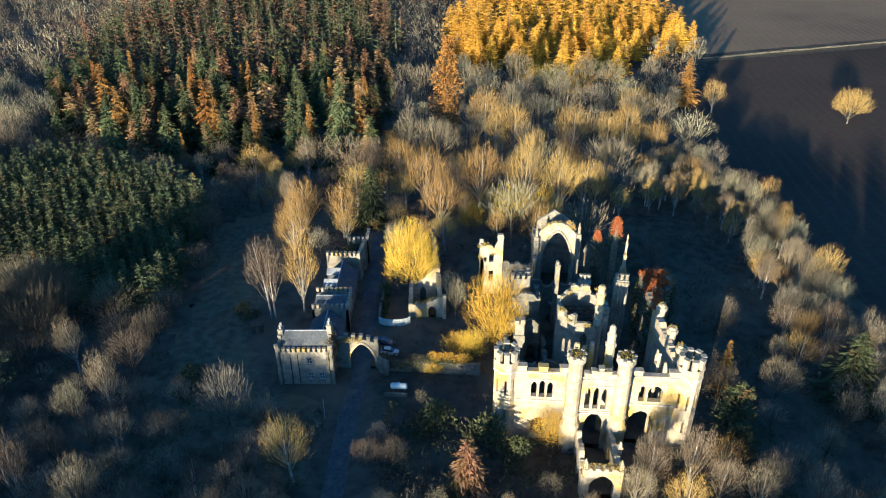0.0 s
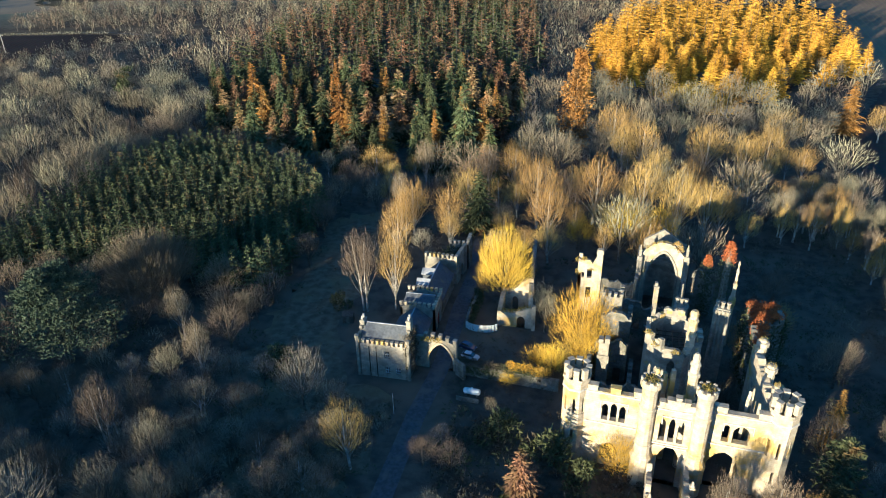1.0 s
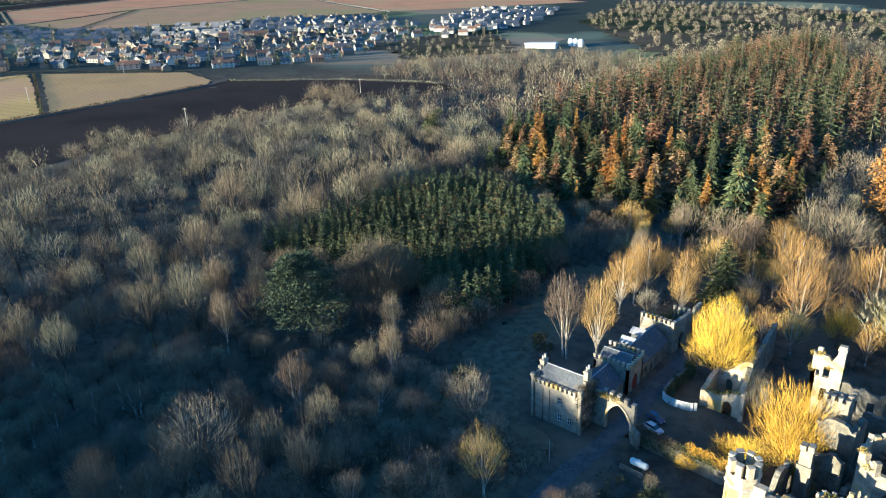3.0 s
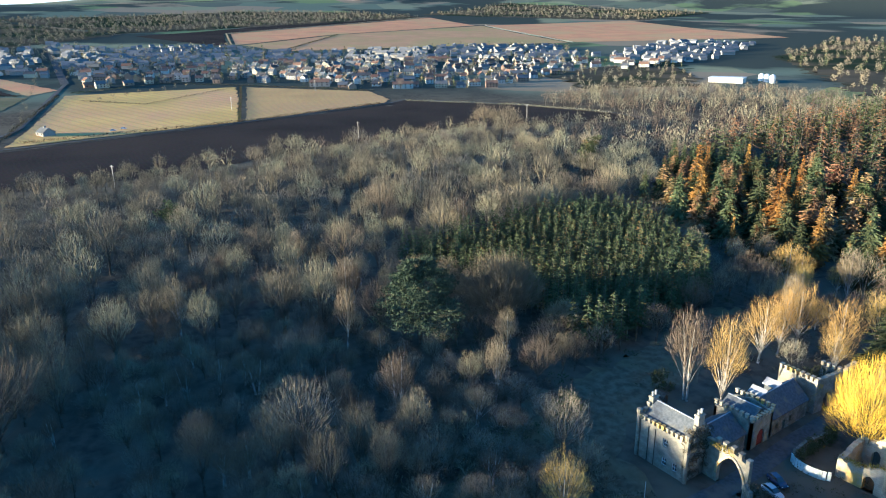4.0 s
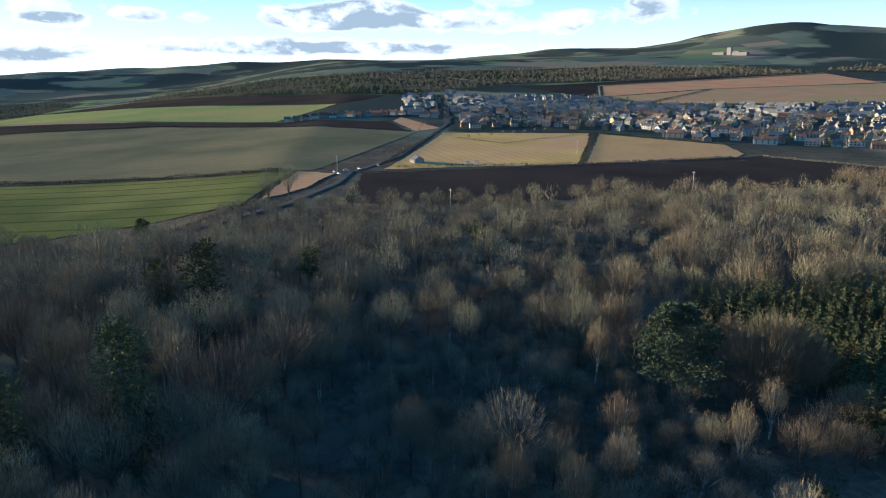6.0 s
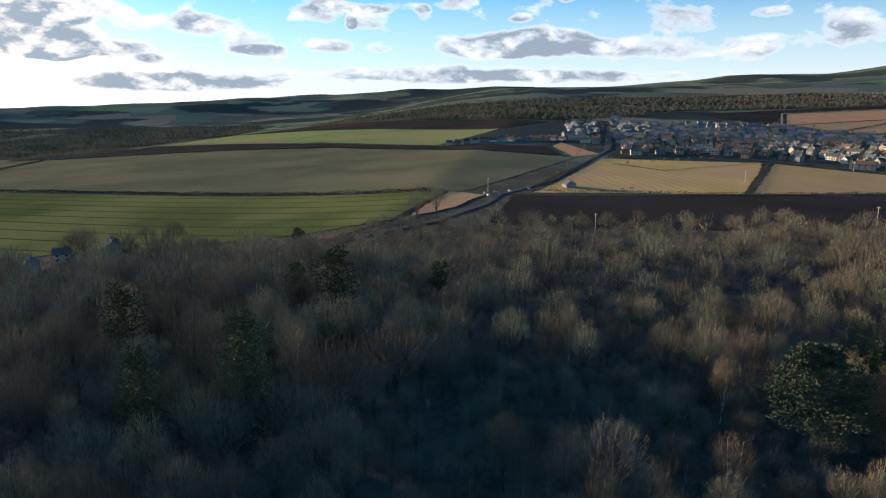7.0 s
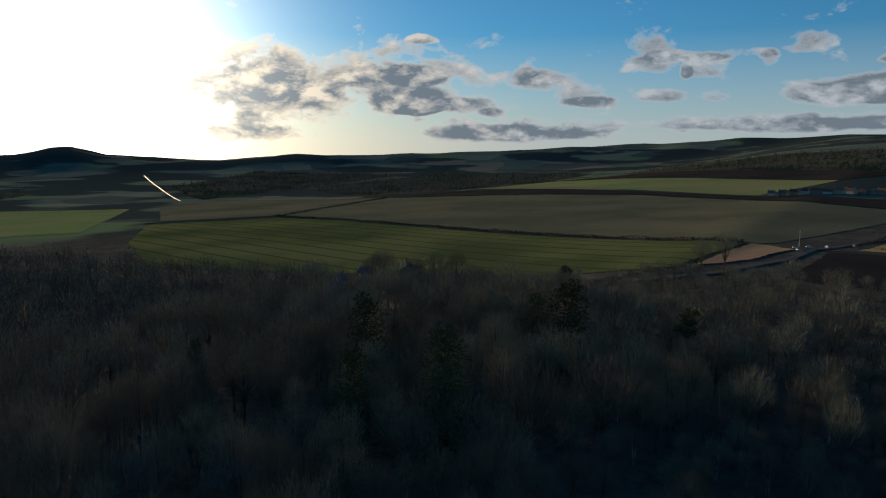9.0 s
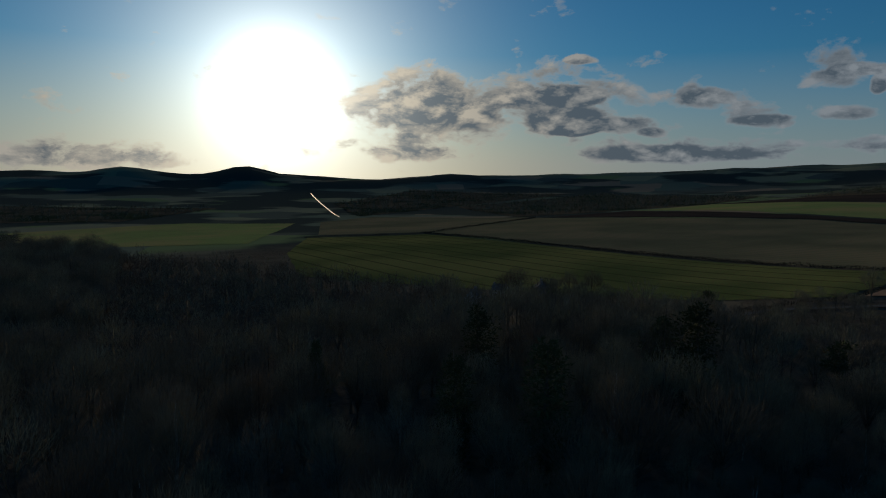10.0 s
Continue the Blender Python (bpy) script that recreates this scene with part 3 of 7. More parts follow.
strip("field_road", [(-470, 8), (-490, 187), (-517, 336), (-532, 368), (-440, 425), (-352, 458), (-318, 458)], 3.4, M_LANE, 0.4,
      "narrow lane along the ploughed field", "road")
strip("far_road", [(-846, -1309), (-1506, -2584)], 3.6, M_WETROAD, 1.0, "straight pale road in the valley", "road")


# ---- trees: prototype meshes ----
def tube(points, radii, sides, verts, faces):
    base = len(verts)
    for i, p in enumerate(points):
        d = (points[min(i + 1, len(points) - 1)] - points[max(i - 1, 0)]).normalized()
        a = d.orthogonal().normalized()
        b = d.cross(a)
        for k in range(sides):
            t = 2 * math.pi * k / sides
            verts.append(p + (a * math.cos(t) + b * math.sin(t)) * radii[i])
    for i in range(len(points) - 1):
        for k in range(sides):
            a, b = base + i * sides + k, base + i * sides + (k + 1) % sides
            faces.append((a, b, b + sides, a + sides))


def blade(p, d, length, width, rng, verts, faces):
    """One twig or needle spray: a long thin triangle that tapers to its tip."""
    side = d.cross(Vector((rng.uniform(-1, 1), rng.uniform(-1, 1), rng.uniform(-1, 1)))).normalized() * width / 2
    k = len(verts)
    verts += [p - side, p + side, p + d * length]
    faces.append((k, k + 1, k + 2))


def ball(rng):
    while True:
        v = Vector((rng.uniform(-1, 1), rng.uniform(-1, 1), rng.uniform(-1, 1)))
        if 0.01 < v.length < 1:
            return v


def bare_tree(seed, height=20.0, radius=6.0, low=0.25, limbs=12, subs=7, twigs=13, twig=0.06, bark=None, brush=None, stems=1, spread=0.5, light=False):
    """A leafless tree: trunk and limbs, and a crown of fine twigs."""
    rng = random.Random(seed)
    wv, wf, tv, tf = [], [], [], []
    for s in range(stems):
        lean = Vector((rng.uniform(-1, 1), rng.uniform(-1, 1), 0)) * (radius * (0.10 if stems == 1 else 0.5))
        base = Vector((0, 0, 0)) if stems == 1 else lean * 0.25
        top = Vector((lean.x, lean.y, height * rng.uniform(0.82, 0.9)))
        mid = base.lerp(top, 0.5) + Vector((rng.uniform(-1, 1), rng.uniform(-1, 1), 0)) * 0.5
        trunk = [base - Vector((0, 0, 0.5)), base.lerp(mid, 0.5), mid, mid.lerp(top, 0.5), top]
        r0 = height * 0.0135 / math.sqrt(stems)
        if light:
            tube([trunk[0], trunk[4]], [r0 * 1.3, r0 * 0.2], 3, wv, wf)
        else:
            tube(trunk, [r0 * 1.5, r0, r0 * 0.75, r0 * 0.45, r0 * 0.12], 5, wv, wf)
        waist = height * (low + (1 - low) * 0.42)
        centre = Vector((lean.x * 0.6, lean.y * 0.6, waist))
        hub = Vector((centre.x, centre.y, height * low * 0.7))
        fine_len = (height * 0.25 + radius) * 0.155

        def dome(rise, az):
            """A point of the crown's uneven outline, from its centre."""
            flat = math.sqrt(max(0.0, 1 - rise * rise))
            d = Vector((math.cos(az) * flat, math.sin(az) * flat, rise))
            lump = 0.86 + 0.26 * noise.noise(d * 1.9 + Vector((seed * 3.1, s * 5.7, 0))) + 0.14 * noise.noise(d * 4.6 + Vector((s * 2.3, seed * 1.7, 0)))
            half = (height - waist) if rise > 0 else (waist - height * low)
            return Vector((d.x * radius, d.y * radius, d.z * half)) * lump

        for i in range(limbs):
            rise = -0.40 + 1.38 * (i + rng.uniform(0.2, 0.8)) / limbs
            az = i * 2.4 + rng.uniform(-0.5, 0.5)
            out = Vector((math.cos(az), math.sin(az), 0))
            tip = centre + dome(rise, az) * rng.uniform(0.75, 0.92)
            f = min(0.9, max(low * 0.6, (tip.z / height) * rng.uniform(0.18, 0.50)))
            q = f * 4
            k = min(3, int(q))
            start = trunk[k].lerp(trunk[k + 1], q - k)
            ctrl = start.lerp(tip, 0.5) + out * radius * (spread - 0.5) * 0.35 + Vector((0, 0, height * 0.03))
            pts = []
            for j in range(4):
                u = j / 3
                pts.append(start * (1 - u) ** 2 + ctrl * 2 * u * (1 - u) + tip * u * u + ball(rng) * 0.15 * j)
            rl = r0 * (0.34 - 0.20 * f)
            if light:
                blade(start, (tip - start).normalized(), (tip - start).length, rl * 2, rng, wv, wf)
            else:
                tube(pts, [rl, rl * 0.7, rl * 0.4, rl * 0.12], 3, wv, wf)
            for j in range(subs):
                u = rng.uniform(0.3, 0.8)
                k = min(2, int(u * 3))
                p = pts[k].lerp(pts[k + 1], u * 3 - k)
                end = centre + dome(min(0.99, max(-0.5, rise + rng.uniform(-0.3, 0.3))), az + rng.uniform(-0.6, 0.6)) * rng.uniform(0.7, 0.95)
                blade(p, (end - p).normalized(), (end - p).length, twig * 1.8, rng, tv, tf)
        for i in range(limbs * subs * twigs):
            rise, az = rng.uniform(-0.5, 1.0), rng.uniform(0, 6.2832)
            q = centre + dome(rise, az) * (1.0 - 0.55 * rng.random() ** 1.3)
            dd = ((q - hub).normalized() + ball(rng) * 0.48 + Vector((0, 0, 0.22))).normalized()
            blade(q - dd * fine_len * 0.5, dd, fine_len * rng.uniform(0.6, 1.4), twig, rng, tv, tf)
    return (mesh_of("trunk", wv, wf, bark or M_BARK, True), mesh_of("crown", tv, tf, brush or M_TWIG))


def conifer(seed, height=14.0, radius=2.4, levels=14, per=7, sprays=3, low=0.12, droop=0.25, mat=None, fine=0.30, bark=None, rag=0.25, taper=0.9):
    """A needled tree: a straight trunk and whorls of drooping branches, each a few ragged sprays."""
    rng = random.Random(seed)
    wv, wf, tv, tf = [], [], [], []
    tube([Vector((0, 0, -0.4)), Vector((0, 0, height * 0.5)), Vector((0, 0, height * 0.97))], [height * 0.016, height * 0.010, 0.02], 5, wv, wf)
    for i in range(levels):
        f = low + (1 - low) * (i + rng.uniform(-0.25, 0.25)) / levels
        z = height * f
        reach = radius * (1 - (f - low) / (1 - low)) ** taper * rng.uniform(1 - rag, 1 + rag * 0.4) + 0.25
        for k in range(per):
            az = 2 * math.pi * (k + rng.uniform(-0.35, 0.35)) / per + i * 0.9
            ln = reach * rng.uniform(0.7, 1.1)
            d = Vector((math.cos(az), math.sin(az), -droop * rng.uniform(0.3, 1.4) + 0.35 * (f > 0.8))).normalized()
            p = Vector((0, 0, min(height * 0.97, z + rng.uniform(-0.7, 0.7) * height * (1 - low) / levels)))
            blade(p, d, ln, ln * fine * 0.5, rng, tv, tf)
            across = d.cross(Vector((0, 0, 1))).normalized()
            for s in range(sprays + 1):
                u = 0.22 + 0.78 * (s + rng.uniform(0.1, 0.9)) / (sprays + 1)
                dd = (d * 0.8 + across * rng.uniform(-1.0, 1.0) + ball(rng) * 0.35 + Vector((0, 0, -droop * 0.4))).normalized()
                reach_s = ln * (0.52 - 0.26 * u) * rng.uniform(0.7, 1.2) + 0.25
                blade(p + d * ln * (u - 0.12), dd, reach_s, reach_s * fine * 1.7 + 0.05, rng, tv, tf)
    for k in range(5):
        blade(Vector((0, 0, height * 0.93)), (Vector((0, 0, 1)) + ball(rng) * 0.3).normalized(), height * 0.07, 0.12, rng, tv, tf)
    return (mesh_of("trunk", wv, wf, bark or M_BARK, True), mesh_of("crown", tv, tf, mat or M_SPRUCE))


def tufted_tree(seed, height, clumps, per, size, mat, bark=None, bare_limbs=0):
    """An evergreen built of leaf clumps at (out, up, reach) with a trunk and a limb to each clump."""
    rng = random.Random(seed)
    wv, wf, tv, tf = [], [], [], []
    tube([Vector((0, 0, -0.4)), Vector((0.2, 0.1, height * 0.5)), Vector((0, 0.2, height * 0.96))], [height * 0.022, height * 0.014, 0.05], 6, wv, wf)
    for out, up, reach, flat in clumps:
        az = rng.uniform(0, 2 * math.pi)
        c = Vector((math.cos(az) * out, math.sin(az) * out, up))
        if out > 0.5:
            start = Vector((0, 0, up - out * 0.25))
            tube([start, start.lerp(c, 0.6) - Vector((0, 0, out * 0.04)), c], [height * 0.006, height * 0.004, 0.03], 3, wv, wf)
        for _ in range(per):
            v = ball(rng)
            v = v.normalized() * v.length ** 0.6
            p = c + Vector((v.x * reach, v.y * reach, v.z * reach * flat))
            d = (v + ball(rng) * 0.9 + Vector((0, 0, 0.2))).normalized()
            blade(p, d, size * rng.uniform(0.6, 1.4), size * rng.uniform(0.4, 0.7), rng, tv, tf)
    return (mesh_of("trunk", wv, wf, bark or M_BARK, True), mesh_of("crown", tv, tf, mat))


def column_clumps(seed, height, radius, count, low=0.1, top=0.35):
    rng = random.Random(seed)
    out = []
    for i in range(count):
        f = low + (0.97 - low) * i / count
        w = radius * (min(1.0, (1.02 - f) / top) ** 0.7) * rng.uniform(0.7, 1.15)
        out.append((w * rng.uniform(0.25, 0.6), height * f, w * 0.62 + 0.3, 1.1))
    return out


def plate_clumps(seed, height, radius, count):
    rng = random.Random(seed)
    out = []
    for i in range(count):
        f = 0.28 + 0.70 * i / count
        w = radius * (1.0 - 0.75 * max(0, (f - 0.35) / 0.65) ** 1.3)
        out.append((w * rng.uniform(0.35, 0.95), height * f, w * rng.uniform(0.24, 0.44) + 0.7, 0.13))
    return out


def crown_clumps(seed, height, radius, count):
    rng = random.Random(seed)
    out = []
    for i in range(count):
        f = rng.uniform(0.5, 0.97)
        w = radius * math.sqrt(max(0.05, 1 - ((f - 0.72) / 0.3) ** 2))
        out.append((w * rng.uniform(0.1, 0.75), height * f, radius * rng.uniform(0.22, 0.4), 0.6))
    return out


PROTO = {
    "ash": [bare_tree(s, 20, 6.2, 0.34, 22, 5, 12, 0.055) for s in (1, 2, 3, 4)],
    "beech": [bare_tree(s, 18, 7.6, 0.28, 22, 5, 14, 0.062, None, M_TWIG_RED, 1, 0.8) for s in (11, 12, 13)],
    "pale": [bare_tree(s, 14, 6.4, 0.18, 18, 5, 13, 0.06, None, M_TWIG_PALE, 1, 0.8) for s in (21, 22)],
    "straw": [bare_tree(s, 20, 6.4, 0.26, 24, 5, 12, 0.056, M_BIRCH, M_TWIG_STRAW) for s in (25, 26)],
    "gold": [bare_tree(s, 18, 7.2, 0.10, 16, 7, 14, 0.052, None, M_TWIG_GOLD, 2) for s in (31, 32)],
    "lime": [bare_tree(41, 24, 8.2, 0.10, 44, 8, 17, 0.05, None, M_TWIG_GOLD, 1, 0.6)],
    "oak": [bare_tree(51, 25, 12.5, 0.22, 40, 11, 22, 0.07, None, M_TWIG, 1, 0.8)],
    "birch": [bare_tree(s, 19, 3.9, 0.34, l, 8, 12, 0.055, M_BIRCH, M_TWIG_RED, st) for s, st, l in ((61, 1, 17), (62, 2, 8), (63, 3, 6))],
    "shrub": [bare_tree(s, 6, 4.2, 0.02, 8, 7, 13, 0.05, None, M_TWIG_GOLD, 3) for s in (71, 72)],
    "lone": [bare_tree(81, 17, 8.5, 0.2, 22, 8, 14, 0.06, None, M_TWIG_STRAW)],
    "spruce": [conifer(s, 16, 3.1, 13, 6, 2, 0.30, 0.22, None, 0.26, None, 0.15, 0.9) for s in (101, 102, 103)],
    "fir": [conifer(s, 30, 9.6, 27, 10, 4, 0.10, 0.40, M_SPRUCE, 0.24, None, 0.3, 0.85) for s in (111, 112)],
    "redcon": [conifer(s, 26, 9.0, 26, 10, 4, 0.10, 0.30, M_REDCON, 0.24, None, 0.35, 0.82) for s in (121, 122, 123)],
    "larch": [conifer(s, 25, 8.8, 28, 9, 4, 0.18, -0.02, M_LARCH, 0.13, None, 0.25, 0.85) for s in (131, 132, 133)],
    "larch_red": [conifer(s, 29, 6.2, 30, 10, 5, 0.06, 0.35, M_LARCH_RED, 0.24, None, 0.5, 0.8) for s in (141, 142)],
    "darkfir": [tufted_tree(s, 24, column_clumps(s, 24, 5.5, 26, 0.12, 0.7), 60, 1.1, M_SPRUCE) for s in (151, 152)],
    "sequoia": [tufted_tree(161, 41, column_clumps(161, 41, 5.5, 46, 0.06, 0.5), 75, 1.1, M_LARCH_RED)],
    "ivy": [tufted_tree(s, 28, column_clumps(s, 28, 4.0, 34, 0.06, 0.28), 70, 0.75, M_IVY) for s in (171, 172)],
    "pine": [tufted_tree(s, 22, crown_clumps(s, 22, 5.0, 16), 60, 0.8, M_SPRUCE) for s in (181, 182)],
    "cedar": [tufted_tree(191, 26, plate_clumps(191, 26, 12, 62), 290, 0.6, M_CEDAR)],
    "bush": [tufted_tree(201, 6, [(1.6, 1.6, 2.0, 0.8), (1.8, 2.6, 1.9, 0.8), (1.2, 3.6, 1.8, 0.8), (2.2, 1.4, 1.8, 0.7), (0.3, 4.4, 1.6, 0.8)], 120, 0.7, M_IVY)],
}
SIZE = {"straw": 20, "ash": 20, "beech": 18, "pale": 14, "gold": 18, "lime": 24, "oak": 25, "birch": 19, "shrub": 6, "lone": 17, "spruce": 16, "fir": 30,
        "redcon": 26, "larch": 25, "larch_red": 29, "darkfir": 24, "sequoia": 41, "ivy": 28, "pine": 22, "cedar": 26, "bush": 6}
REACH = {"straw": 6.4, "ash": 6.2, "beech": 7.6, "pale": 6.4, "gold": 7.2, "lime": 8.2, "oak": 12.5, "birch": 4.2, "shrub": 4.2, "lone": 8.5, "spruce": 3.1, "fir": 8.0,
         "redcon": 7.4, "larch": 7.0, "larch_red": 6.2, "darkfir": 5.5, "sequoia": 5.5, "ivy": 4, "pine": 5, "cedar": 11, "bush": 4}
WORDS = {
    "straw": ("ash_tree", "leafless tree with pale trunk and straw coloured lit twigs"),
    "ash": ("ash_tree", "tall leafless ash tree with fine brown twigs in the wood"),
    "beech": ("beech_tree", "broad leafless beech tree with reddish brown twigs"),
    "pale": ("thorn_tree", "low pale grey leafless thorn tree in the shade"),
    "gold": ("willow_tree", "leafless willow with yellow twigs, sunlit in colour, beside the ruin"),
    "lime": ("lime_tree", "large round leafless lime tree glowing yellow in the sun"),
    "oak": ("oak_tree", "spreading leafless oak with a russet top"),
    "birch": ("birch_tree", "slender leafless birch with white bark"),
    "shrub": ("garden_shrub", "low yellow leafless shrub beside the wall"),
    "lone": ("field_tree", "lone leafless tree standing in the bare field"),
    "spruce": ("spruce_tree", "young dark green plantation spruce with sunlit brown in its needles"),
    "fir": ("fir_tree", "tall dark green fir with drooping branches"),
    "redcon": ("cypress_tree", "russet brown conifer in the dense wood"),
    "larch": ("larch_tree", "golden larch lit by the low sun"),
    "larch_red": ("larch_tree", "orange larch with dense branches down to the ground"),
    "darkfir": ("yew_tree", "dark evergreen conifer standing among bare trees"),
    "sequoia": ("giant_sequoia", "tall columnar conifer lit orange by the sun"),
    "ivy": ("ivy_clad_tree", "tall tree trunk wrapped in dark ivy"),
    "pine": ("scots_pine", "scots pine with a bare trunk and dark tufted crown"),
    "cedar": ("cedar_tree", "blue green cedar with layered flat branches"),
    "bush": ("rhododendron_bush", "dark evergreen bush in the rough grass"),
}
plant_rng = random.Random(7)
placed = []


def plant(kind, x, y, height, radius=None, group="woodland trees", z=None):
    pick = PROTO[kind][plant_rng.randrange(len(PROTO[kind]))]
    name, label = WORDS[kind]
    sz = height / SIZE[kind]
    sr = (radius / REACH[kind]) if radius else sz * (plant_rng.uniform(0.85, 1.15) if kind in ("spruce", "fir", "redcon", "larch") else plant_rng.uniform(0.85, 1.3))
    top = root(name, Matrix.LocRotScale((x, y, (land(x, y) if z is None else z)), Euler((0, 0, plant_rng.uniform(0, 6.28))), (sr, sr, sz)),
               label, "tree" if kind not in ("shrub", "bush") else "bush", group)
    put("trunk", pick[0], top)
    put("crown", pick[1], top)
    placed.append((x, y, max(3.0, (radius or REACH[kind] * sr) * 0.7)))
    return top


# the trees that stand out, and six added for shade: x, y, height, crown radius, kind
CHOICE_TREES = [
    (-8, 149, 24.2, 8.1, "lime"), (-42, 140, 23.9, 5.4, "birch"), (-35, 142, 25.0, 5.4, "straw"), (10.5, 130, 20.5, 8.2, "gold"), (15, 125, 14.5, 6.0, "gold"), (16, 135, 14.0, 4.4, "ash"), (6, 123.5, 9.0, 4.0, "gold"), (1.5, 144, 11, 4.0, "ash"), (4, 125, 6.3, 4.4, "shrub"),
    (-5, 196, 24.9, 8.7, "straw"), (12, 202, 24.4, 8.4, "straw"), (26, 200, 24.2, 8.3, "straw"), (37, 195, 23.5, 7.3, "straw"), (53, 208, 14.2, 5.7, "ash"),
    (8, 184, 11.5, 5.2, "gold"), (20, 188, 15.2, 8.0, "gold"), (32, 192, 13.6, 7.2, "gold"), (-15, 190, 10.7, 5.3, "beech"), (57, 160, 11.2, 5.0, "beech"),
    (64, 130, 13.2, 6.0, "beech"), (-43, 102, 16.0, 6.0, "pale"), (-27.6, 87.7, 17.0, 5.2, "straw"), (20, 95, 10.5, 4.0, "gold"), (4, 84, 15.6, 4.5, "redcon"),
    (36, 83, 15.9, 4.0, "birch"), (43, 84, 17.5, 4.0, "birch"), (33, 80, 12, 4.0, "birch"), (40, 78, 13, 4.4, "straw"), (47, 80, 14, 4.0, "birch"), (50, 87, 12, 4.0, "straw"), (38, 91, 8, 3.4, "pale"), (53, 79, 13, 4.0, "birch"), (58, 85, 11, 4.0, "pale"), (37, 111, 8.0, 3.4, "pale"), (40.5, 117, 9.0, 3.4, "ash"), (36, 105, 6.5, 2.8, "pale"), (33.5, 131, 7.0, 2.8, "straw"), (38, 137, 8.5, 3.2, "ash"), (46, 134, 12.5, 5.0, "straw"), (27.5, 107, 6.0, 2.4, "pale"), (20.5, 112, 6.5, 2.6, "ash"), (84, 109, 17.7, 7.1, "fir"), (59, 112, 13.4, 3.0, "larch_red"), (90, 98, 24, 6.7, "ash"),
    (-80, 137, 13.0, 7.7, "beech"), (-68, 105, 17.5, 3.7, "birch"), (-54, 113, 6.5, 4.6, "bush"), (2, 276, 41.0, 6.0, "sequoia"),
    (-22, 190, 20.8, 7.0, "fir"), (-66, 221, 16.6, 7.0, "straw"), (-37, 242, 34.4, 9.0, "fir"), (-68, 274, 23, 8.0, "redcon"), (-92, 258, 29.4, 8.0, "larch_red"),
    (-86, 250, 24, 6.0, "larch_red"), (-137, 272, 31.2, 9.0, "larch_red"), (-128, 262, 25, 7.0, "larch_red"), (81, 276, 20.4, 9.6, "straw"), (51, 330, 15.5, 11, "gold"),
    (113, 310, 23.3, 8, "larch_red"), (123, 301, 16.5, 6.5, "straw"), (18, 266, 23.5, 9.3, "straw"), (-102, 106, 25.9, 10.7, "cedar"), (-93, 127, 25.8, 12.6, "oak"),
    (-81, 139, 13.9, 5.6, "ash"), (-75, 83, 17.1, 4.9, "birch"), (-76, 61, 17.5, 9.3, "pale"), (-52, 76, 11.5, 6.4, "pale"), (-124, 88, 25.2, 6.6, "ash"),
    # ash trees from (-62, 66) to (-74, 40) are invented, to shade the gatehouse
    (-112, 89, 19.6, 4.2, "birch"), (-62, 66, 17.0, 5.0, "ash"), (-57, 58, 17.5, 5.0, "ash"), (-68, 52, 18.0, 5.0, "ash"), (-60, 78, 16.5, 4.6, "ash"), (-53, 68, 16.5, 4.4, "ash"), (-74, 40, 19.0, 5.0, "ash"), (-196, 147, 23.6, 9.6, "beech"), (-243, 164, 22.9, 8.5, "ash"), (-200, 268, 24.1, 5.3, "pine"), (-221, 261, 17.6, 8.9, "ash"),
    (-346, 317, 20.5, 12, "beech"), (-332, 326, 21, 13, "beech"), (-148, -18, 33.0, 6.8, "ivy"), (-82, -17, 33.0, 6.2, "ivy"), (-160, -36, 24.0, 7.0, "darkfir"),
    (-179, 9, 21.8, 5.8, "pine"), (-200, 24, 16.9, 11.5, "beech"), (-226, 72, 19, 6.0, "pine"), (-230, 52, 15.0, 10.8, "beech"), (-277, -82, 12.6, 6.4, "darkfir"),
    (-355, -36, 20.0, 7.1, "ash"), (-363, -25, 23.9, 7.3, "ash"), (-127, 97, 21.6, 5.0, "birch"), (-218, 292, 20.0, 7.0, "pine"), (-104, -62, 31.0, 5.6, "ivy"), (-72, -36, 27, 5.0, "ivy"),
    (-262, -200, 18, 9.5, "beech"), (-242, -234, 15, 8, "beech"), (-290, -159, 18.1, 8.1, "beech"), (-290, -176, 16.6, 8.2, "beech"), (-277, -206, 19, 10, "beech"), (-150, -107, 16, 4.8, "darkfir"), (-64, -86, 24, 4.5, "darkfir"),
    (-41, -88, 15, 6, "pale"), (8, 96, 9, 5.0, "bush"), (-2, 100, 8, 5.0, "bush"), (14, 92, 6, 4.0, "bush"), (54, 92, 9, 4.0, "darkfir"), (57, 100, 12, 4.5, "darkfir"), (68, 120, 5, 3.0, "pale"), (40, 118, 7, 4.0, "pale"), (55, 146, 10, 5.0, "straw"), (31, 128, 7, 3.5, "straw"), (16, 122, 6, 3.5, "straw"), (19, 136, 9, 3.6, "straw"), (47, 130, 6, 4.0, "pale"), (23, 143, 8, 4.0, "ash"), (3, 139, 12, 3.5, "ash"), (-2, 118, 4, 2.5, "shrub"), (176, 284, 16.6, 9.3, "lone"),
]
for tx, ty, th, tr, tk in CHOICE_TREES:
    plant(tk, tx, ty, th, tr)

# ---- woods by area ----
PLANTATION = [(-154, 130), (-120, 140), (-92, 142), (-76, 136), (-67, 143), (-69, 165), (-74, 192), (-84, 206), (-104, 214), (-128, 228), (-152, 221), (-155, 180)]
BELT_EAST = [(58, 204), (76, 216), (92, 221), (101, 208), (100, 178), (97, 153), (95, 131), (97, 100), (104, 70), (86, 80), (77, 118), (81, 139), (85, 164), (84, 186), (68, 199)]
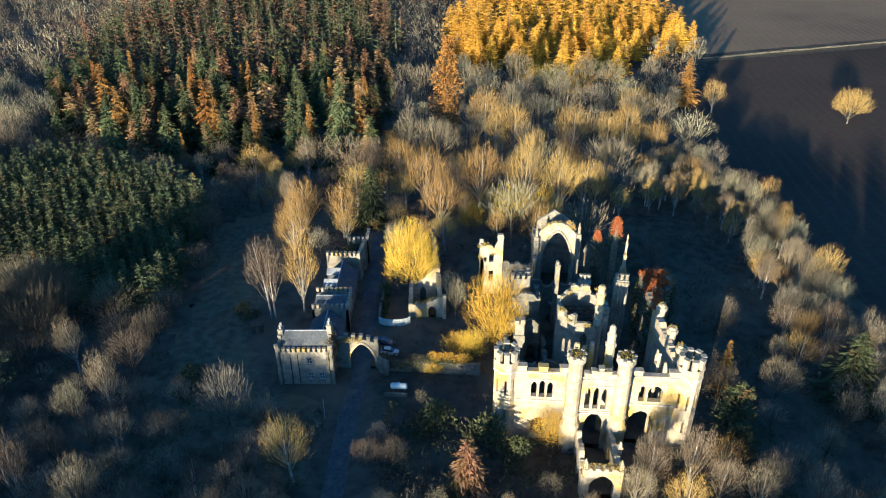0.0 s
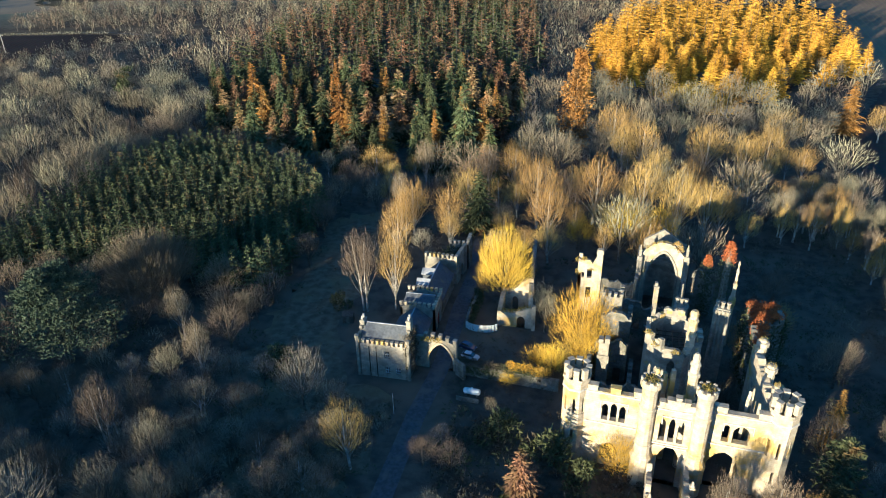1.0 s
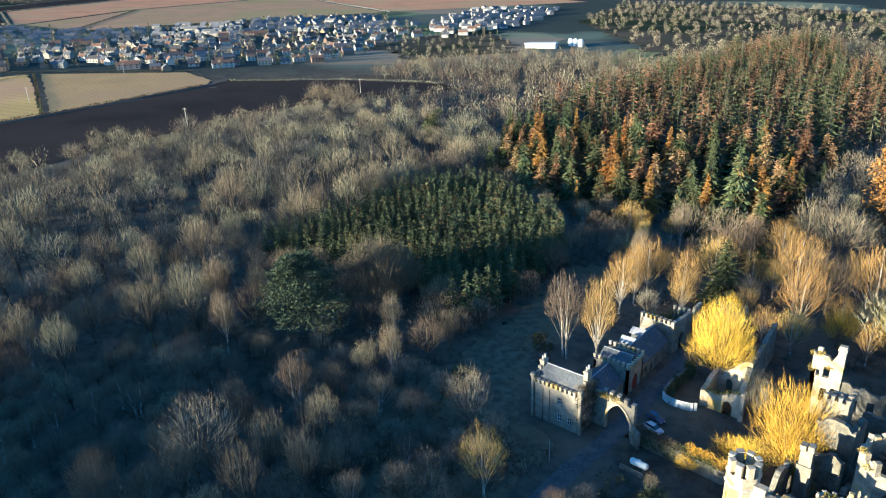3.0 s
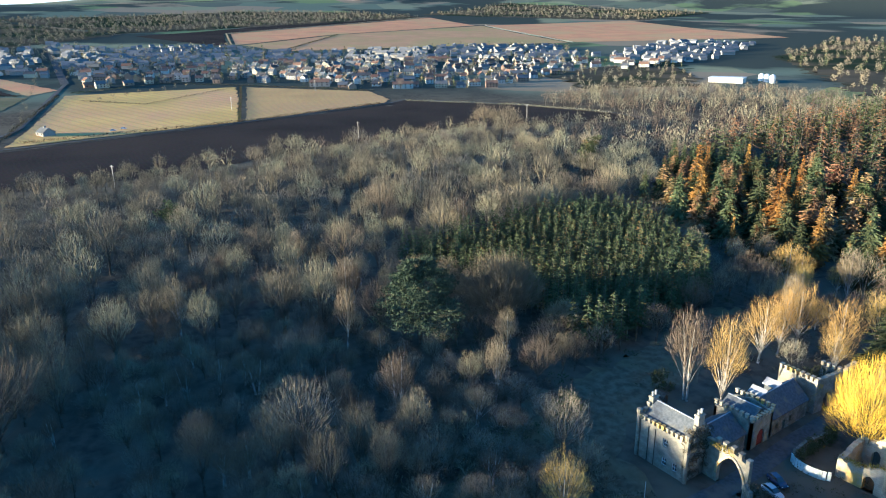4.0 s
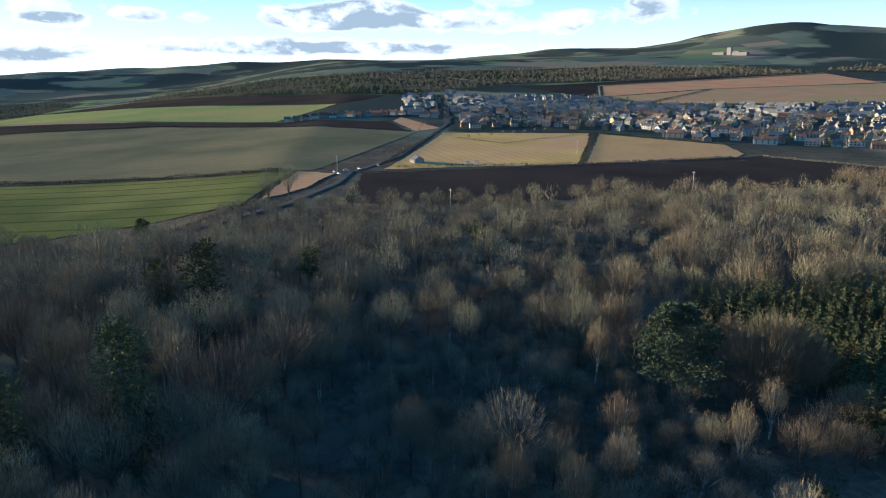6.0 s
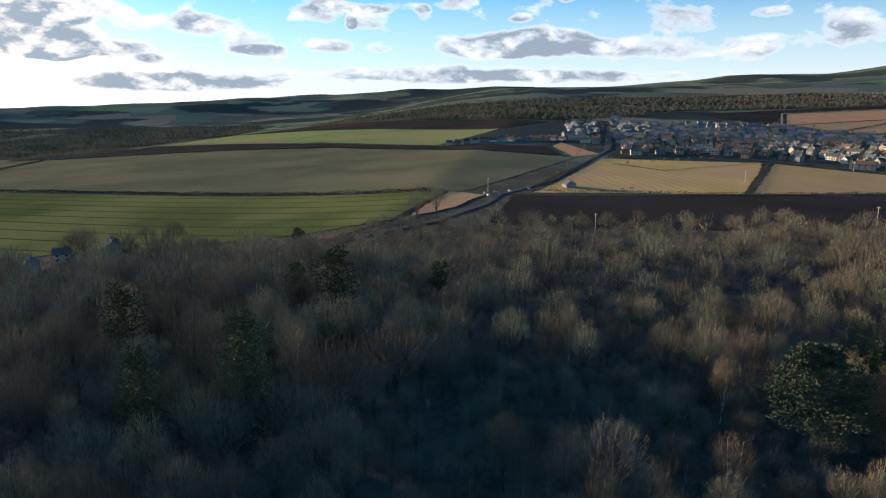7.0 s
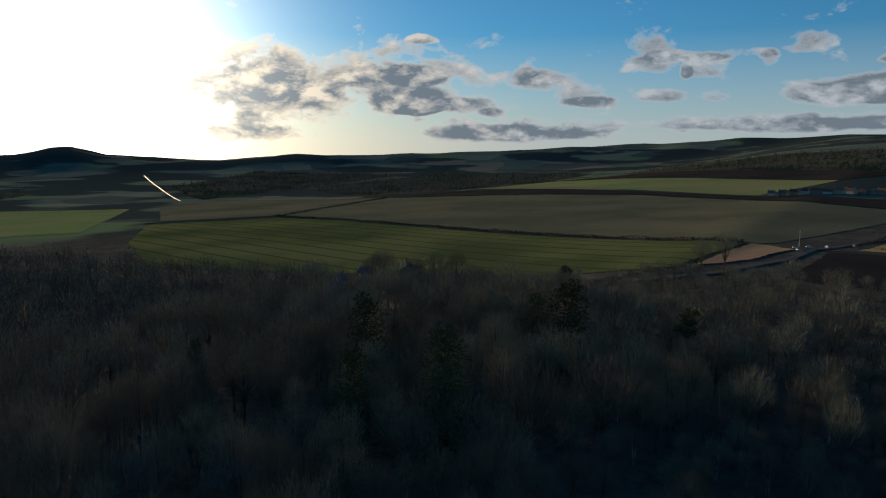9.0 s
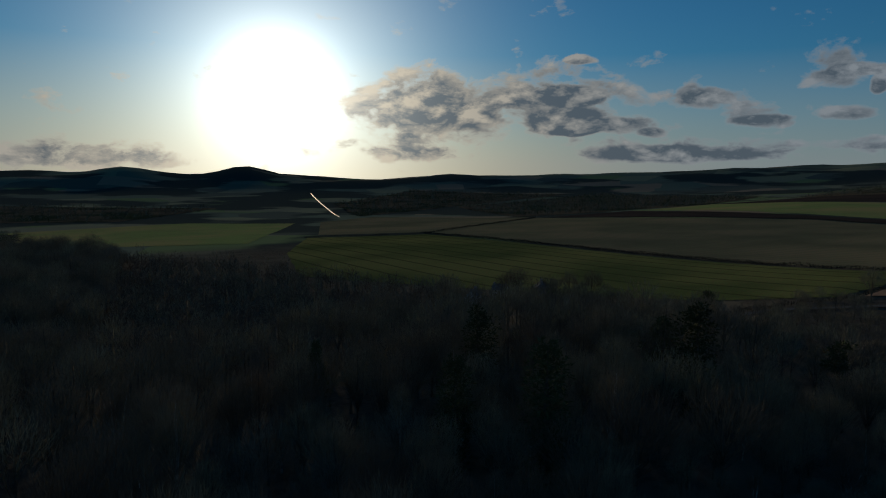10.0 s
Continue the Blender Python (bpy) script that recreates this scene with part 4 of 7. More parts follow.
CONIFERS = [(-150, 246), (-95, 234), (-24, 226), (-20, 330), (-26, 450), (-50, 620), (-190, 960), (-215, 720), (-218, 512), (-205, 363)]
LARCHES = [(2, 330), (25, 352), (66, 318), (148, 402), (166, 580), (60, 630), (0, 480)]
WOOD = [(-279, -62), (-331, -47), (-345, 0), (-330, 80), (-331, 113), (-354, 193), (-364, 304), (-316, 446), (-270, 600), (-200, 980), (160, 700), (148, 392),
        (98, 276), (102, 222), (101, 144), (107, 60), (122, -60), (170, -240), (60, -720), (-130, -720), (-222, -400), (-238, -320), (-242, -238), (-300, -215), (-300, -150), (-270, -110)]
CLEAR = [
    [(6, 86), (52, 82), (60, 165), (20, 170), (-12, 160), (-14, 108), (8, 106)],
    [(-38, 107), (-10, 107), (-12, 165), (-38, 165)],
    [(-25, 20), (-15, 20), (-15, 200), (-25, 200)],
    [(-52, 106), (-38, 106), (-38, 160), (-50, 150)],
    [(-70, 196), (-50, 200), (-46, 168), (-48, 140), (-40, 112), (-30, 106), (-44, 100), (-62, 118), (-64, 142), (-66, 166)],
    [(-226, -222), (-205, -175), (-235, -165), (-262, -188), (-256, -226)],
    [(56, 120), (74, 122), (79, 140), (82, 165), (82, 184), (66, 197), (46, 178)],
]
wood_rng = random.Random(5)


def free(x, y, gap):
    return not any(abs(px - x) < 14 and abs(py - y) < 14 and math.hypot(px - x, py - y) < gap + pr * 0.55 for px, py, pr in placed) \
        and not any(inside(x, y, c) for c in CLEAR)


def scatter(poly, spacing, keep=None):
    """Points over a polygon on a shaken grid."""
    xs, ys = [p[0] for p in poly], [p[1] for p in poly]
    y = min(ys)
    row = 0
    while y < max(ys):
        x = min(xs) + (spacing / 2 if row % 2 else 0)
        while x < max(xs):
            px, py = x + wood_rng.uniform(-0.38, 0.38) * spacing, y + wood_rng.uniform(-0.38, 0.38) * spacing
            if inside(px, py, poly) and (keep is None or keep(px, py)):
                yield px, py
            x += spacing
        y += spacing * 0.87
        row += 1


class Stand:
    """A far stretch of woodland: many trees joined in one mesh."""

    def __init__(self, proto):
        self.parts = []
        for me in proto:
            co = np.empty(len(me.vertices) * 3, np.float32)
            me.vertices.foreach_get("co", co)
            tris = [tuple(p.vertices) for p in me.polygons]
            flat = []
            for t in tris:
                flat += [t] if len(t) == 3 else [(t[0], t[1], t[2]), (t[0], t[2], t[3])]
            self.parts.append((co.reshape(-1, 3), np.array(flat, np.int32), me.materials[0]))
        self.spots = []

    def build(self, name, label):
        if not self.spots:
            return
        me = bpy.data.meshes.new(name)
        all_v, all_f, all_m, base = [], [], [], 0
        for i, (co, tri, mat) in enumerate(self.parts):
            me.materials.append(mat)
            for x, y, z, turn, sr, sz in self.spots:
                c, s = math.cos(turn), math.sin(turn)
                v = np.stack([x + (co[:, 0] * c - co[:, 1] * s) * sr, y + (co[:, 0] * s + co[:, 1] * c) * sr, z + co[:, 2] * sz], 1)
                all_v.append(v)
                all_f.append(tri + base)
                all_m.append(np.full(len(tri), i, np.int32))
                base += len(co)
        v, f, m = np.concatenate(all_v), np.concatenate(all_f), np.concatenate(all_m)
        me.vertices.add(len(v))
        me.vertices.foreach_set("co", v.astype(np.float32).ravel())
        me.loops.add(len(f) * 3)
        me.loops.foreach_set("vertex_index", f.astype(np.int32).ravel())
        me.polygons.add(len(f))
        me.polygons.foreach_set("loop_start", np.arange(0, len(f) * 3, 3, dtype=np.int32))
        me.polygons.foreach_set("material_index", m)
        me.update(calc_edges=True)
        put(name, me, None, None, label, "woodland", "", "stuff")


def far_bare(seed, h, r, brush):
    return bare_tree(seed, h, r, 0.36, 10, 3, 16, 0.11, None, brush, 1, 0.7, True)


STANDS = {
    "bare_wood": [Stand(far_bare(301, 19, 6, M_TWIG)), Stand(far_bare(302, 17, 6.5, M_TWIG_RED)), Stand(far_bare(303, 21, 5.2, M_TWIG)), Stand(far_bare(304, 16, 6.0, M_TWIG_PALE))],
    "distant_wood": [Stand(bare_tree(305, 18, 6.5, 0.1, 5, 2, 7, 0.36, None, M_TWIG, 1, 0.7, True)), Stand(bare_tree(306, 16, 6.5, 0.1, 5, 2, 7, 0.36, None, M_TWIG_RED, 1, 0.7, True))],
    "conifer_wood": [Stand(conifer(311, 24, 6.0, 12, 6, 1, 0.1, 0.35, M_REDCON, 0.36, None, 0.5)), Stand(conifer(312, 25, 6.0, 12, 6, 1, 0.1, 0.4, M_SPRUCE, 0.36, None, 0.5))],
    "spruce_wood": [Stand(PROTO["spruce"][0]), Stand(PROTO["spruce"][1])],
    "larch_wood": [Stand(conifer(321, 24, 8.4, 15, 7, 2, 0.18, -0.02, M_LARCH, 0.2, None, 0.25, 0.85))],
    "thicket": [Stand(bare_tree(331, 7, 3.0, 0.05, 5, 3, 4, 0.09, None, M_TWIG, 2, 0.5, True)), Stand(bare_tree(332, 5, 3.0, 0.05, 5, 3, 4, 0.09, None, M_TWIG_RED, 2, 0.5, True))],
    "undergrowth": [Stand(tufted_tree(341, 1.6, [(0.6, 0.5, 1.3, 0.5), (0.9, 0.7, 1.1, 0.5)], 24, 0.46, M_SCRUB))],
}


def stand(kind, x, y, scale):
    s = STANDS[kind][wood_rng.randrange(len(STANDS[kind]))]
    s.spots.append((x, y, land(x, y), wood_rng.uniform(0, 6.28), scale * (wood_rng.uniform(0.92, 1.08) if kind == "spruce_wood" else wood_rng.uniform(0.95, 1.5) if kind in ("bare_wood", "distant_wood") else wood_rng.uniform(1.0, 1.45)), scale * wood_rng.uniform(0.9, 1.1)))


def near_stretch(x, y):
    return -185 < x < 112 and (40 < y < 255) or (-170 < x < 20 and -95 < y <= 40)


counts = {}
young = 0
for px, py in scatter(PLANTATION, 3.1):
    if free(px, py, 0.5):
        young += 1
        if young <= 290:
            plant("spruce", px, py, wood_rng.uniform(13.4, 16.8), None, "plantation spruces")
        else:
            stand("spruce_wood", px, py, wood_rng.uniform(0.88, 1.04))
for px, py in scatter(CONIFERS, 12.6):
    if not free(px, py, 2.0):
        continue
    if py < 345:
        plant(("redcon", "fir", "fir", "redcon", "fir", "redcon", "larch_red", "fir")[wood_rng.randrange(8)], px, py, wood_rng.triangular(14, 30, 21), None, "conifer wood")
    else:
        stand("conifer_wood", px, py, wood_rng.uniform(0.75, 1.15))
for px, py in scatter(LARCHES, 14.5):
    if free(px, py, 2.0):
        if py < 440:
            if wood_rng.random() < 0.2:
                plant("ash", px, py, wood_rng.uniform(12, 19), None)
            else:
                plant("larch", px, py, wood_rng.triangular(17, 27, 22), None, "larch wood")
        else:
            stand("larch_wood", px, py, wood_rng.uniform(0.8, 1.1))
special = (PLANTATION, CONIFERS, LARCHES)


def is_bare_wood(x, y):
    return not any(inside(x, y, p) for p in special)


def wood_height(x, y):
    """How tall the leafless trees grow in each stretch of the wood, set to steer shade and sun."""
    if -155 < x < -52 and 108 < y < 240:
        low_h, high_h = 9, 16
    elif -95 < x < -36 and 80 < y < 114:
        low_h, high_h = 8, 13
    # extra height here is made up, to shade the ground farther north
    elif y <= 12 and x > -215:
        low_h, high_h = (21, 27) if wood_rng.random() < 0.5 else (10, 17)
    elif y <= 12:
        low_h, high_h = 10, 17
    elif x < -112 and y < 108:
        low_h, high_h = (16, 22) if wood_rng.random() < 0.35 else (10, 16)
    elif x < -30 and y < 108:
        low_h, high_h = 7, 13
    elif x < -34 or y > 165:
        low_h, high_h = (17, 23) if wood_rng.random() < 0.35 else (9, 16)
    else:
        low_h, high_h = 6, 14
    tall = wood_rng.triangular(low_h, high_h, (low_h + high_h) * 0.5)
    # kept low along the sun's path, so gate, stable and castle front stay lit
    back, aside = -0.46 * (x + 10) - 0.888 * (y - 130), 0.888 * (x + 10) - 0.46 * (y - 130)
    if back > 12 and -6 < aside < 72:
        tall = min(tall, max(5.0, (3.4 + 0.108 * back) * wood_rng.uniform(0.8, 1.05)))
    return tall


for px, py in scatter(BELT_EAST, 5.6):
    if free(px, py, -1.5):
        plant(("straw", "ash", "pale", "birch", "birch", "ash")[wood_rng.randrange(6)], px, py, wood_rng.triangular(8, 19, 13), wood_rng.uniform(2.8, 5.4))
THICKET_SOUTH = [(-135, 28), (-30, 24), (-27, 100), (-44, 108), (-62, 112), (-100, 100), (-135, 96)]
for px, py in scatter(THICKET_SOUTH, 6.8):
    if free(px, py, 0.2):
        plant(("ash", "birch", "pale", "ash", "beech", "pale")[wood_rng.randrange(6)], px, py, wood_rng.triangular(6, 11, 8), wood_rng.uniform(3.0, 5.0))
for px, py in scatter(WOOD, 9.8, is_bare_wood):
    if not free(px, py, 2.0) or inside(px, py, BELT_EAST):
        continue
    if wood_rng.random() < 0.04:
        continue
    if py < 62 and px > 44 - 0.30 * (62 - py):
        # unseen trees, added tall where their shadow falls on the east belt
        shades_belt = 0.888 * (px + 10) - 0.46 * (py - 130) > 78
        if wood_rng.random() < (0.75 if shades_belt else 0.3):
            stand("bare_wood", px, py, wood_rng.uniform(1.0, 1.35) if shades_belt else wood_rng.uniform(0.5, 0.85))
        continue
    if near_stretch(px, py):
        kind = ("ash", "ash", "beech", "birch", "ash", "beech", "pale", "beech", "ash")[wood_rng.randrange(9)]
        # in the sunny stretch over half the trees take the sunlit twig colour
        if py > 150 and px > -60 and wood_rng.random() < 0.55:
            kind = "straw"
        if counts.get(kind, 0) < 170:
            counts[kind] = counts.get(kind, 0) + 1
            plant(kind, px, py, wood_height(px, py) * (0.75 if kind == "pale" else 1), None)
            continue
    if wood_rng.random() < 0.88:
        if -335 < px < 125 and -190 < py < 330:
            stand("bare_wood", px, py, wood_height(px, py) / 18.0 * (0.8 if px < -250 else 0.95))
        else:
            stand("distant_wood", px, py, wood_rng.triangular(0.42, 1.2, 0.72) * (0.72 if px < -250 else 1))
BELT = [(-312, 472), (-420, 436), (-452, 520), (-392, 640), (-280, 700), (-250, 600)]
for px, py in scatter(BELT, 9.5):
    stand("distant_wood", px, py, wood_rng.triangular(0.45, 0.95, 0.65))
for px, py in scatter(WOOD, 20, lambda x, y: is_bare_wood(x, y) and -330 < x < 115 and -140 < y < 330 and not (y < 62 and x > 44 - 0.30 * (62 - y))):
    if free(px, py, 0.2):
        stand("thicket", px, py, wood_rng.uniform(0.4, 0.9))
for px, py in scatter(WOOD, 6.6, lambda x, y: is_bare_wood(x, y) and -130 < x < 112 and 60 < y < 215):
    if free(px, py, -1.0):
        stand("undergrowth", px, py, wood_rng.uniform(0.6, 1.5))
FRONT = [(-12, 60), (60, 60), (62, 96), (46, 94), (30, 84), (22, 96), (8, 101), (-12, 108)]
for px, py in scatter(CLEAR[6], 3.6):
    stand("undergrowth", px, py, wood_rng.uniform(0.4, 1.1))
for px, py in scatter(CLEAR[4], 5.0):
    stand("undergrowth", px, py, wood_rng.uniform(0.2, 0.6))
SOUTH_GLADE = [(-62, 60), (-24, 60), (-24, 104), (-40, 108), (-58, 104)]
for px, py in scatter(SOUTH_GLADE, 4.0):
    stand("undergrowth", px, py, wood_rng.uniform(0.5, 1.3))
for px, py in scatter(SOUTH_GLADE, 6.5):
    stand("thicket", px, py, wood_rng.uniform(0.4, 1.0))
for px, py in scatter(CLEAR[0], 3.6):
    stand("undergrowth", px, py, wood_rng.uniform(0.3, 0.9))
for px, py in scatter(CLEAR[6], 8.5):
    stand("thicket", px, py, wood_rng.uniform(0.3, 0.8))
for px, py in scatter(FRONT, 3.4):
    if not (24 < px < 33 and py > 80):
        stand("undergrowth", px, py, wood_rng.uniform(0.9, 1.9))
LABELS = {"spruce_wood": "far side of the young spruce plantation", "distant_wood": "distant leafless brown woodland", "bare_wood": "leafless brown woodland of mixed broadleaf trees", "conifer_wood": "dense russet and dark green conifer wood",
          "larch_wood": "golden larch wood lit by the low sun", "thicket": "thicket of leafless saplings among the trees", "undergrowth": "dead bramble and low scrub under the trees"}
for kind, group in STANDS.items():
    for s in group:
        s.build(kind, LABELS[kind])


# ---- masonry helpers ----
def block_mesh(name, boxes, mat, turn=0.0):
    """Boxes (x0, x1, y0, y1, z0, z1) in one mesh with softened edges."""
    bm = bmesh.new()
    for x0, x1, y0, y1, z0, z1 in boxes:
        m = Matrix.Translation(((x0 + x1) / 2, (y0 + y1) / 2, (z0 + z1) / 2)) @ Matrix.Diagonal((x1 - x0, y1 - y0, z1 - z0, 1))
        bmesh.ops.create_cube(bm, size=1.0, matrix=m)
    bmesh.ops.bevel(bm, geom=bm.edges[:], offset=0.05, segments=1, affect="EDGES", clamp_overlap=True)
    me = bpy.data.meshes.new(name)
    bm.to_mesh(me)
    bm.free()
    me.materials.append(mat)
    return me


def ragged(seed, low, high, coarse=0.35):
    """A broken wall top: a height for each place along the wall."""
    return lambda u: low + (high - low) * min(1.0, max(0.0, 0.5 + 0.9 * noise.noise(Vector((u * coarse, seed * 7.3, 0.5)))
                                                       + 0.35 * noise.noise(Vector((math.floor(u * 1.6) * 1.7, seed * 3.1, 4.0)))))


def arch_rise(u, a, b, spring, apex):
    """Height of a pointed arch's underside at u."""
    mid, half = (a + b) / 2, (b - a) / 2
    t = min(1.0, abs(u - mid) / half)
    return spring + (apex - spring) * (1 - t ** 1.7) ** 0.75


def wall_mesh(name, length, top, thick, openings=(), mat=None, bottom=-0.5, cell=0.7):
    """A wall along x from 0 to length, from y 0 back to thick. top: a number or a function of x.
    openings: (x0, x1, sill, spring, apex); apex == spring gives a flat head. They go through."""
    rise = top if callable(top) else (lambda u: top)
    us = {0.0, length}
    k = cell
    while k < length:
        us.add(round(k, 3))
        k += cell
    for a, b, sill, spring, apex in openings:
        us |= {a, b}
        if apex > spring:
            us |= {round(a + (b - a) * i / 10, 3) for i in range(1, 10)}
    us = sorted(us)
    us = [u for i, u in enumerate(us) if i == 0 or u - us[i - 1] > 0.02 or u in (length,)]
    verts, faces = [], []

    def prism(u0, u1, lo0, lo1, hi0, hi1):
        if hi0 - lo0 < 0.01 and hi1 - lo1 < 0.01:
            return
        k = len(verts)
        for y in (0.0, thick):
            verts.extend([(u0, y, lo0), (u1, y, lo1), (u1, y, hi1), (u0, y, hi0)])
        faces.extend([(k, k + 1, k + 2, k + 3), (k + 5, k + 4, k + 7, k + 6), (k + 3, k + 2, k + 6, k + 7), (k + 1, k, k + 4, k + 5),
                      (k, k + 3, k + 7, k + 4), (k + 2, k + 1, k + 5, k + 6)])

    for u0, u1 in zip(us, us[1:]):
        mid = (u0 + u1) / 2
        t0, t1 = rise(u0), rise(u1)
        lo0 = lo1 = bottom
        for a, b, sill, spring, apex in sorted((o for o in openings if o[0] < mid < o[1]), key=lambda o: o[2]):
            h0 = arch_rise(u0, a, b, spring, apex) if apex > spring else spring
            h1 = arch_rise(u1, a, b, spring, apex) if apex > spring else spring
            if sill > lo0:
                prism(u0, u1, lo0, lo1, min(sill, t0), min(sill, t1))
            lo0, lo1 = h0, h1
        if t0 > lo0 or t1 > lo1:
            prism(u0, u1, lo0, lo1, max(t0, lo0), max(t1, lo1))
    me = mesh_of(name, verts, faces, mat or M_STONE)
    bm = bmesh.new()
    bm.from_mesh(me)
    bmesh.ops.remove_doubles(bm, verts=bm.verts[:], dist=0.002)
    bm.to_mesh(me)
    bm.free()
    return me


def run(parent, name, x0, y0, x1, y1, top, thick, openings=(), mat=None, z=0.0, label="", bottom=-0.5):
    """A wall part from one plan point to another; its thickness lies to the left of its way."""
    length = math.hypot(x1 - x0, y1 - y0)
    me = wall_mesh(name, length, top, thick, openings, mat, bottom)
    return put(name, me, parent, pose(x0, y0, z, 0, 0, math.degrees(math.atan2(y1 - y0, x1 - x0))), label)


def merlons(parent, x0, y0, x1, y1, z, height, wide, gap, thick, mat=None, skip=()):
    """Battlements along a wall top: each merlon a piece with its own coping."""
    length = math.hypot(x1 - x0, y1 - y0)
    n = max(1, int((length + gap) / (wide + gap)))
    pitch = (length - wide) / max(1, n - 1)
    me = block_mesh("merlon", [(0, wide, -0.05, thick + 0.05, 0, height), (-0.1, wide + 0.1, -0.15, thick + 0.15, height, height + 0.18)], mat or M_STONE)
    turn = math.degrees(math.atan2(y1 - y0, x1 - x0))
    d = Vector((x1 - x0, y1 - y0, 0)) / length
    for i in range(n):
        if i not in skip:
            put("merlon", me, parent, pose(x0 + d.x * pitch * i, y0 + d.y * pitch * i, z, 0, 0, turn))


def lathe(name, profile, sides, mat, turn=0.0):
    verts, faces = [], []
    for r, z in profile:
        for k in range(sides):
            a = 2 * math.pi * (k + turn) / sides
            verts.append((r * math.cos(a), r * math.sin(a), z))
    for i in range(len(profile) - 1):
        for k in range(sides):
            a, b = i * sides + k, i * sides + (k + 1) % sides
            faces.append((a, b, b + sides, a + sides))
    faces.append(tuple(range((len(profile) - 1) * sides, len(profile) * sides)))
    return mesh_of(name, verts, faces, mat)


def clump_mesh(name, spots, per, size, mat, seed):
    """Leaves or grass tufts over spots (x, y, z, reach, flat)."""
    rng = random.Random(seed)
    v, f = [], []
    for x, y, z, reach, flat in spots:
        for _ in range(per):
            b = ball(rng)
            blade(Vector((x + b.x * reach, y + b.y * reach, z + b.z * reach * flat)), (b + ball(rng) + Vector((0, 0, 0.4))).normalized(),
                  size * rng.uniform(0.6, 1.4), size * rng.uniform(0.4, 0.7), rng, v, f)
    return mesh_of(name, v, f, mat)


def tufts(parent, name, spots, per, size, mat, seed, label, m=None):
    """Each tuft of grass or moss a part of its own."""
    for i, spot in enumerate(spots):
        put(name, clump_mesh(name, [spot], per, size, mat, seed * 31 + i), parent, m, label, kind="stuff")


def octagon_tower(parent, x, y, r, height, slits, mat, turn=22.5, name="tower", thick=0.7):
    """An eight-sided hollow tower of wall panels, with slit windows on chosen faces."""
    side = 2 * r * math.tan(math.pi / 8)
    tower = put(name, lathe("string_course", [(r * 1.09, height - 2.4), (r * 1.16, height - 2.25), (r * 1.16, height - 2.0), (r * 1.09, height - 1.9)], 8, M_COPING, 0.5),
                parent, pose(x, y, 0, 0, 0, 0))
    for k in range(8):
        a = math.radians(k * 45 - 90)
        cx, cy = r * math.cos(a), r * math.sin(a)
        d = Vector((-math.sin(a), math.cos(a), 0))
        sx, sy = cx - d.x * side / 2, cy - d.y * side / 2
        op = [(side / 2 - 0.22, side / 2 + 0.22, z0, z1, z1) for z0, z1 in slits.get(k, ())]
        me = wall_mesh("tower_wall", side, height, thick, op, mat)
        put("tower_wall", me, tower, pose(sx, sy, 0, 0, 0, math.degrees(math.atan2(d.y, d.x))))
        mm = block_mesh("merlon", [(side * 0.24, side * 0.76, -0.12, thick, 0, 1.9), (side * 0.20, side * 0.80, -0.2, thick + 0.08, 1.9, 2.1)], mat)
        put("merlon", mm, tower, pose(sx, sy, height, 0, 0, math.degrees(math.atan2(d.y, d.x))))
        cor = block_mesh("corbel", [(0, side, -0.16, 0.1, height - 0.5, height + 0.1)], mat)
        put("corbel_band", cor, tower, pose(sx, sy, 0, 0, 0, math.degrees(math.atan2(d.y, d.x))))
    put("tower_floor", lathe("tower_floor", [(r * 0.95, height - 3.0), (r * 0.95, height - 2.8)], 8, M_STONE_DARK, 0.5), tower)
    return tower


def pinnacle(parent, x, y, z, r, height, mat=None, name="pinnacle"):
    """A square shaft with a crocketed spirelet."""
    prof = [(r, 0), (r, height * 0.5), (r * 1.35, height * 0.52), (r * 1.35, height * 0.58), (r * 0.85, height * 0.60), (r * 0.62, height * 0.72),
            (r * 0.85, height * 0.735), (r * 0.5, height * 0.76), (r * 0.4, height * 0.86), (r * 0.6, height * 0.875), (r * 0.2, height * 0.93), (r * 0.42, height * 0.965), (r * 0.1, height)]
    return put(name, lathe(name, prof, 4, mat or M_STONE, 0.5), parent, pose(x, y, z))


# ---- the castle: plan turned a little against the drive ----
CASTLE = pose(11.4, 100.2, 0.0, 0, 0, -4.6)
castle = root("ruined_castle", CASTLE, "roofless pale sandstone castle ruin with battlements and gothic windows", "castle")
W = 34.2  # between the axes of the corner towers
H_WALL = 16.6
run(castle, "front_wall", 2.1, -1.3, 12.0, -1.3, H_WALL, 1.1, [(3.0, 4.1, 10.5, 13.2, 14.1), (4.5, 5.6, 10.5, 13.5, 14.4), (6.0, 7.1, 10.5, 13.2, 14.1), (3.4, 6.4, 0.5, 3.8, 5.4)])
run(castle, "front_wall", 22.6, -1.3, W - 2.1, -1.3, H_WALL, 1.1, [(2.4, 3.6, 10.6, 13.4, 14.2), (4.1, 6.7, 10.6, 13.2, 14.3), (0.9, 5.9, 0.0, 5.4, 8.2)])
run(castle, "front_wall", 13.0, -3.2, 21.8, -3.2, lambda u: H_WALL + 0.6 + (0.8 if 2.2 < u < 6.6 else 0) + (0.7 if 3.4 < u < 5.4 else 0), 1.1,
                  [(1.9, 2.95, 9.9, 13.3, 14.7), (3.4, 4.45, 9.9, 13.6, 15.0), (4.9, 5.95, 9.9, 13.3, 14.7), (2.2, 5.8, 0.0, 6.2, 8.9)])
run(castle, "return_wall", 12.2, -3.0, 12.2, 0.2, H_WALL, 0.7)
run(castle, "return_wall", 22.9, -3.0, 22.9, 0.2, H_WALL, 0.7)
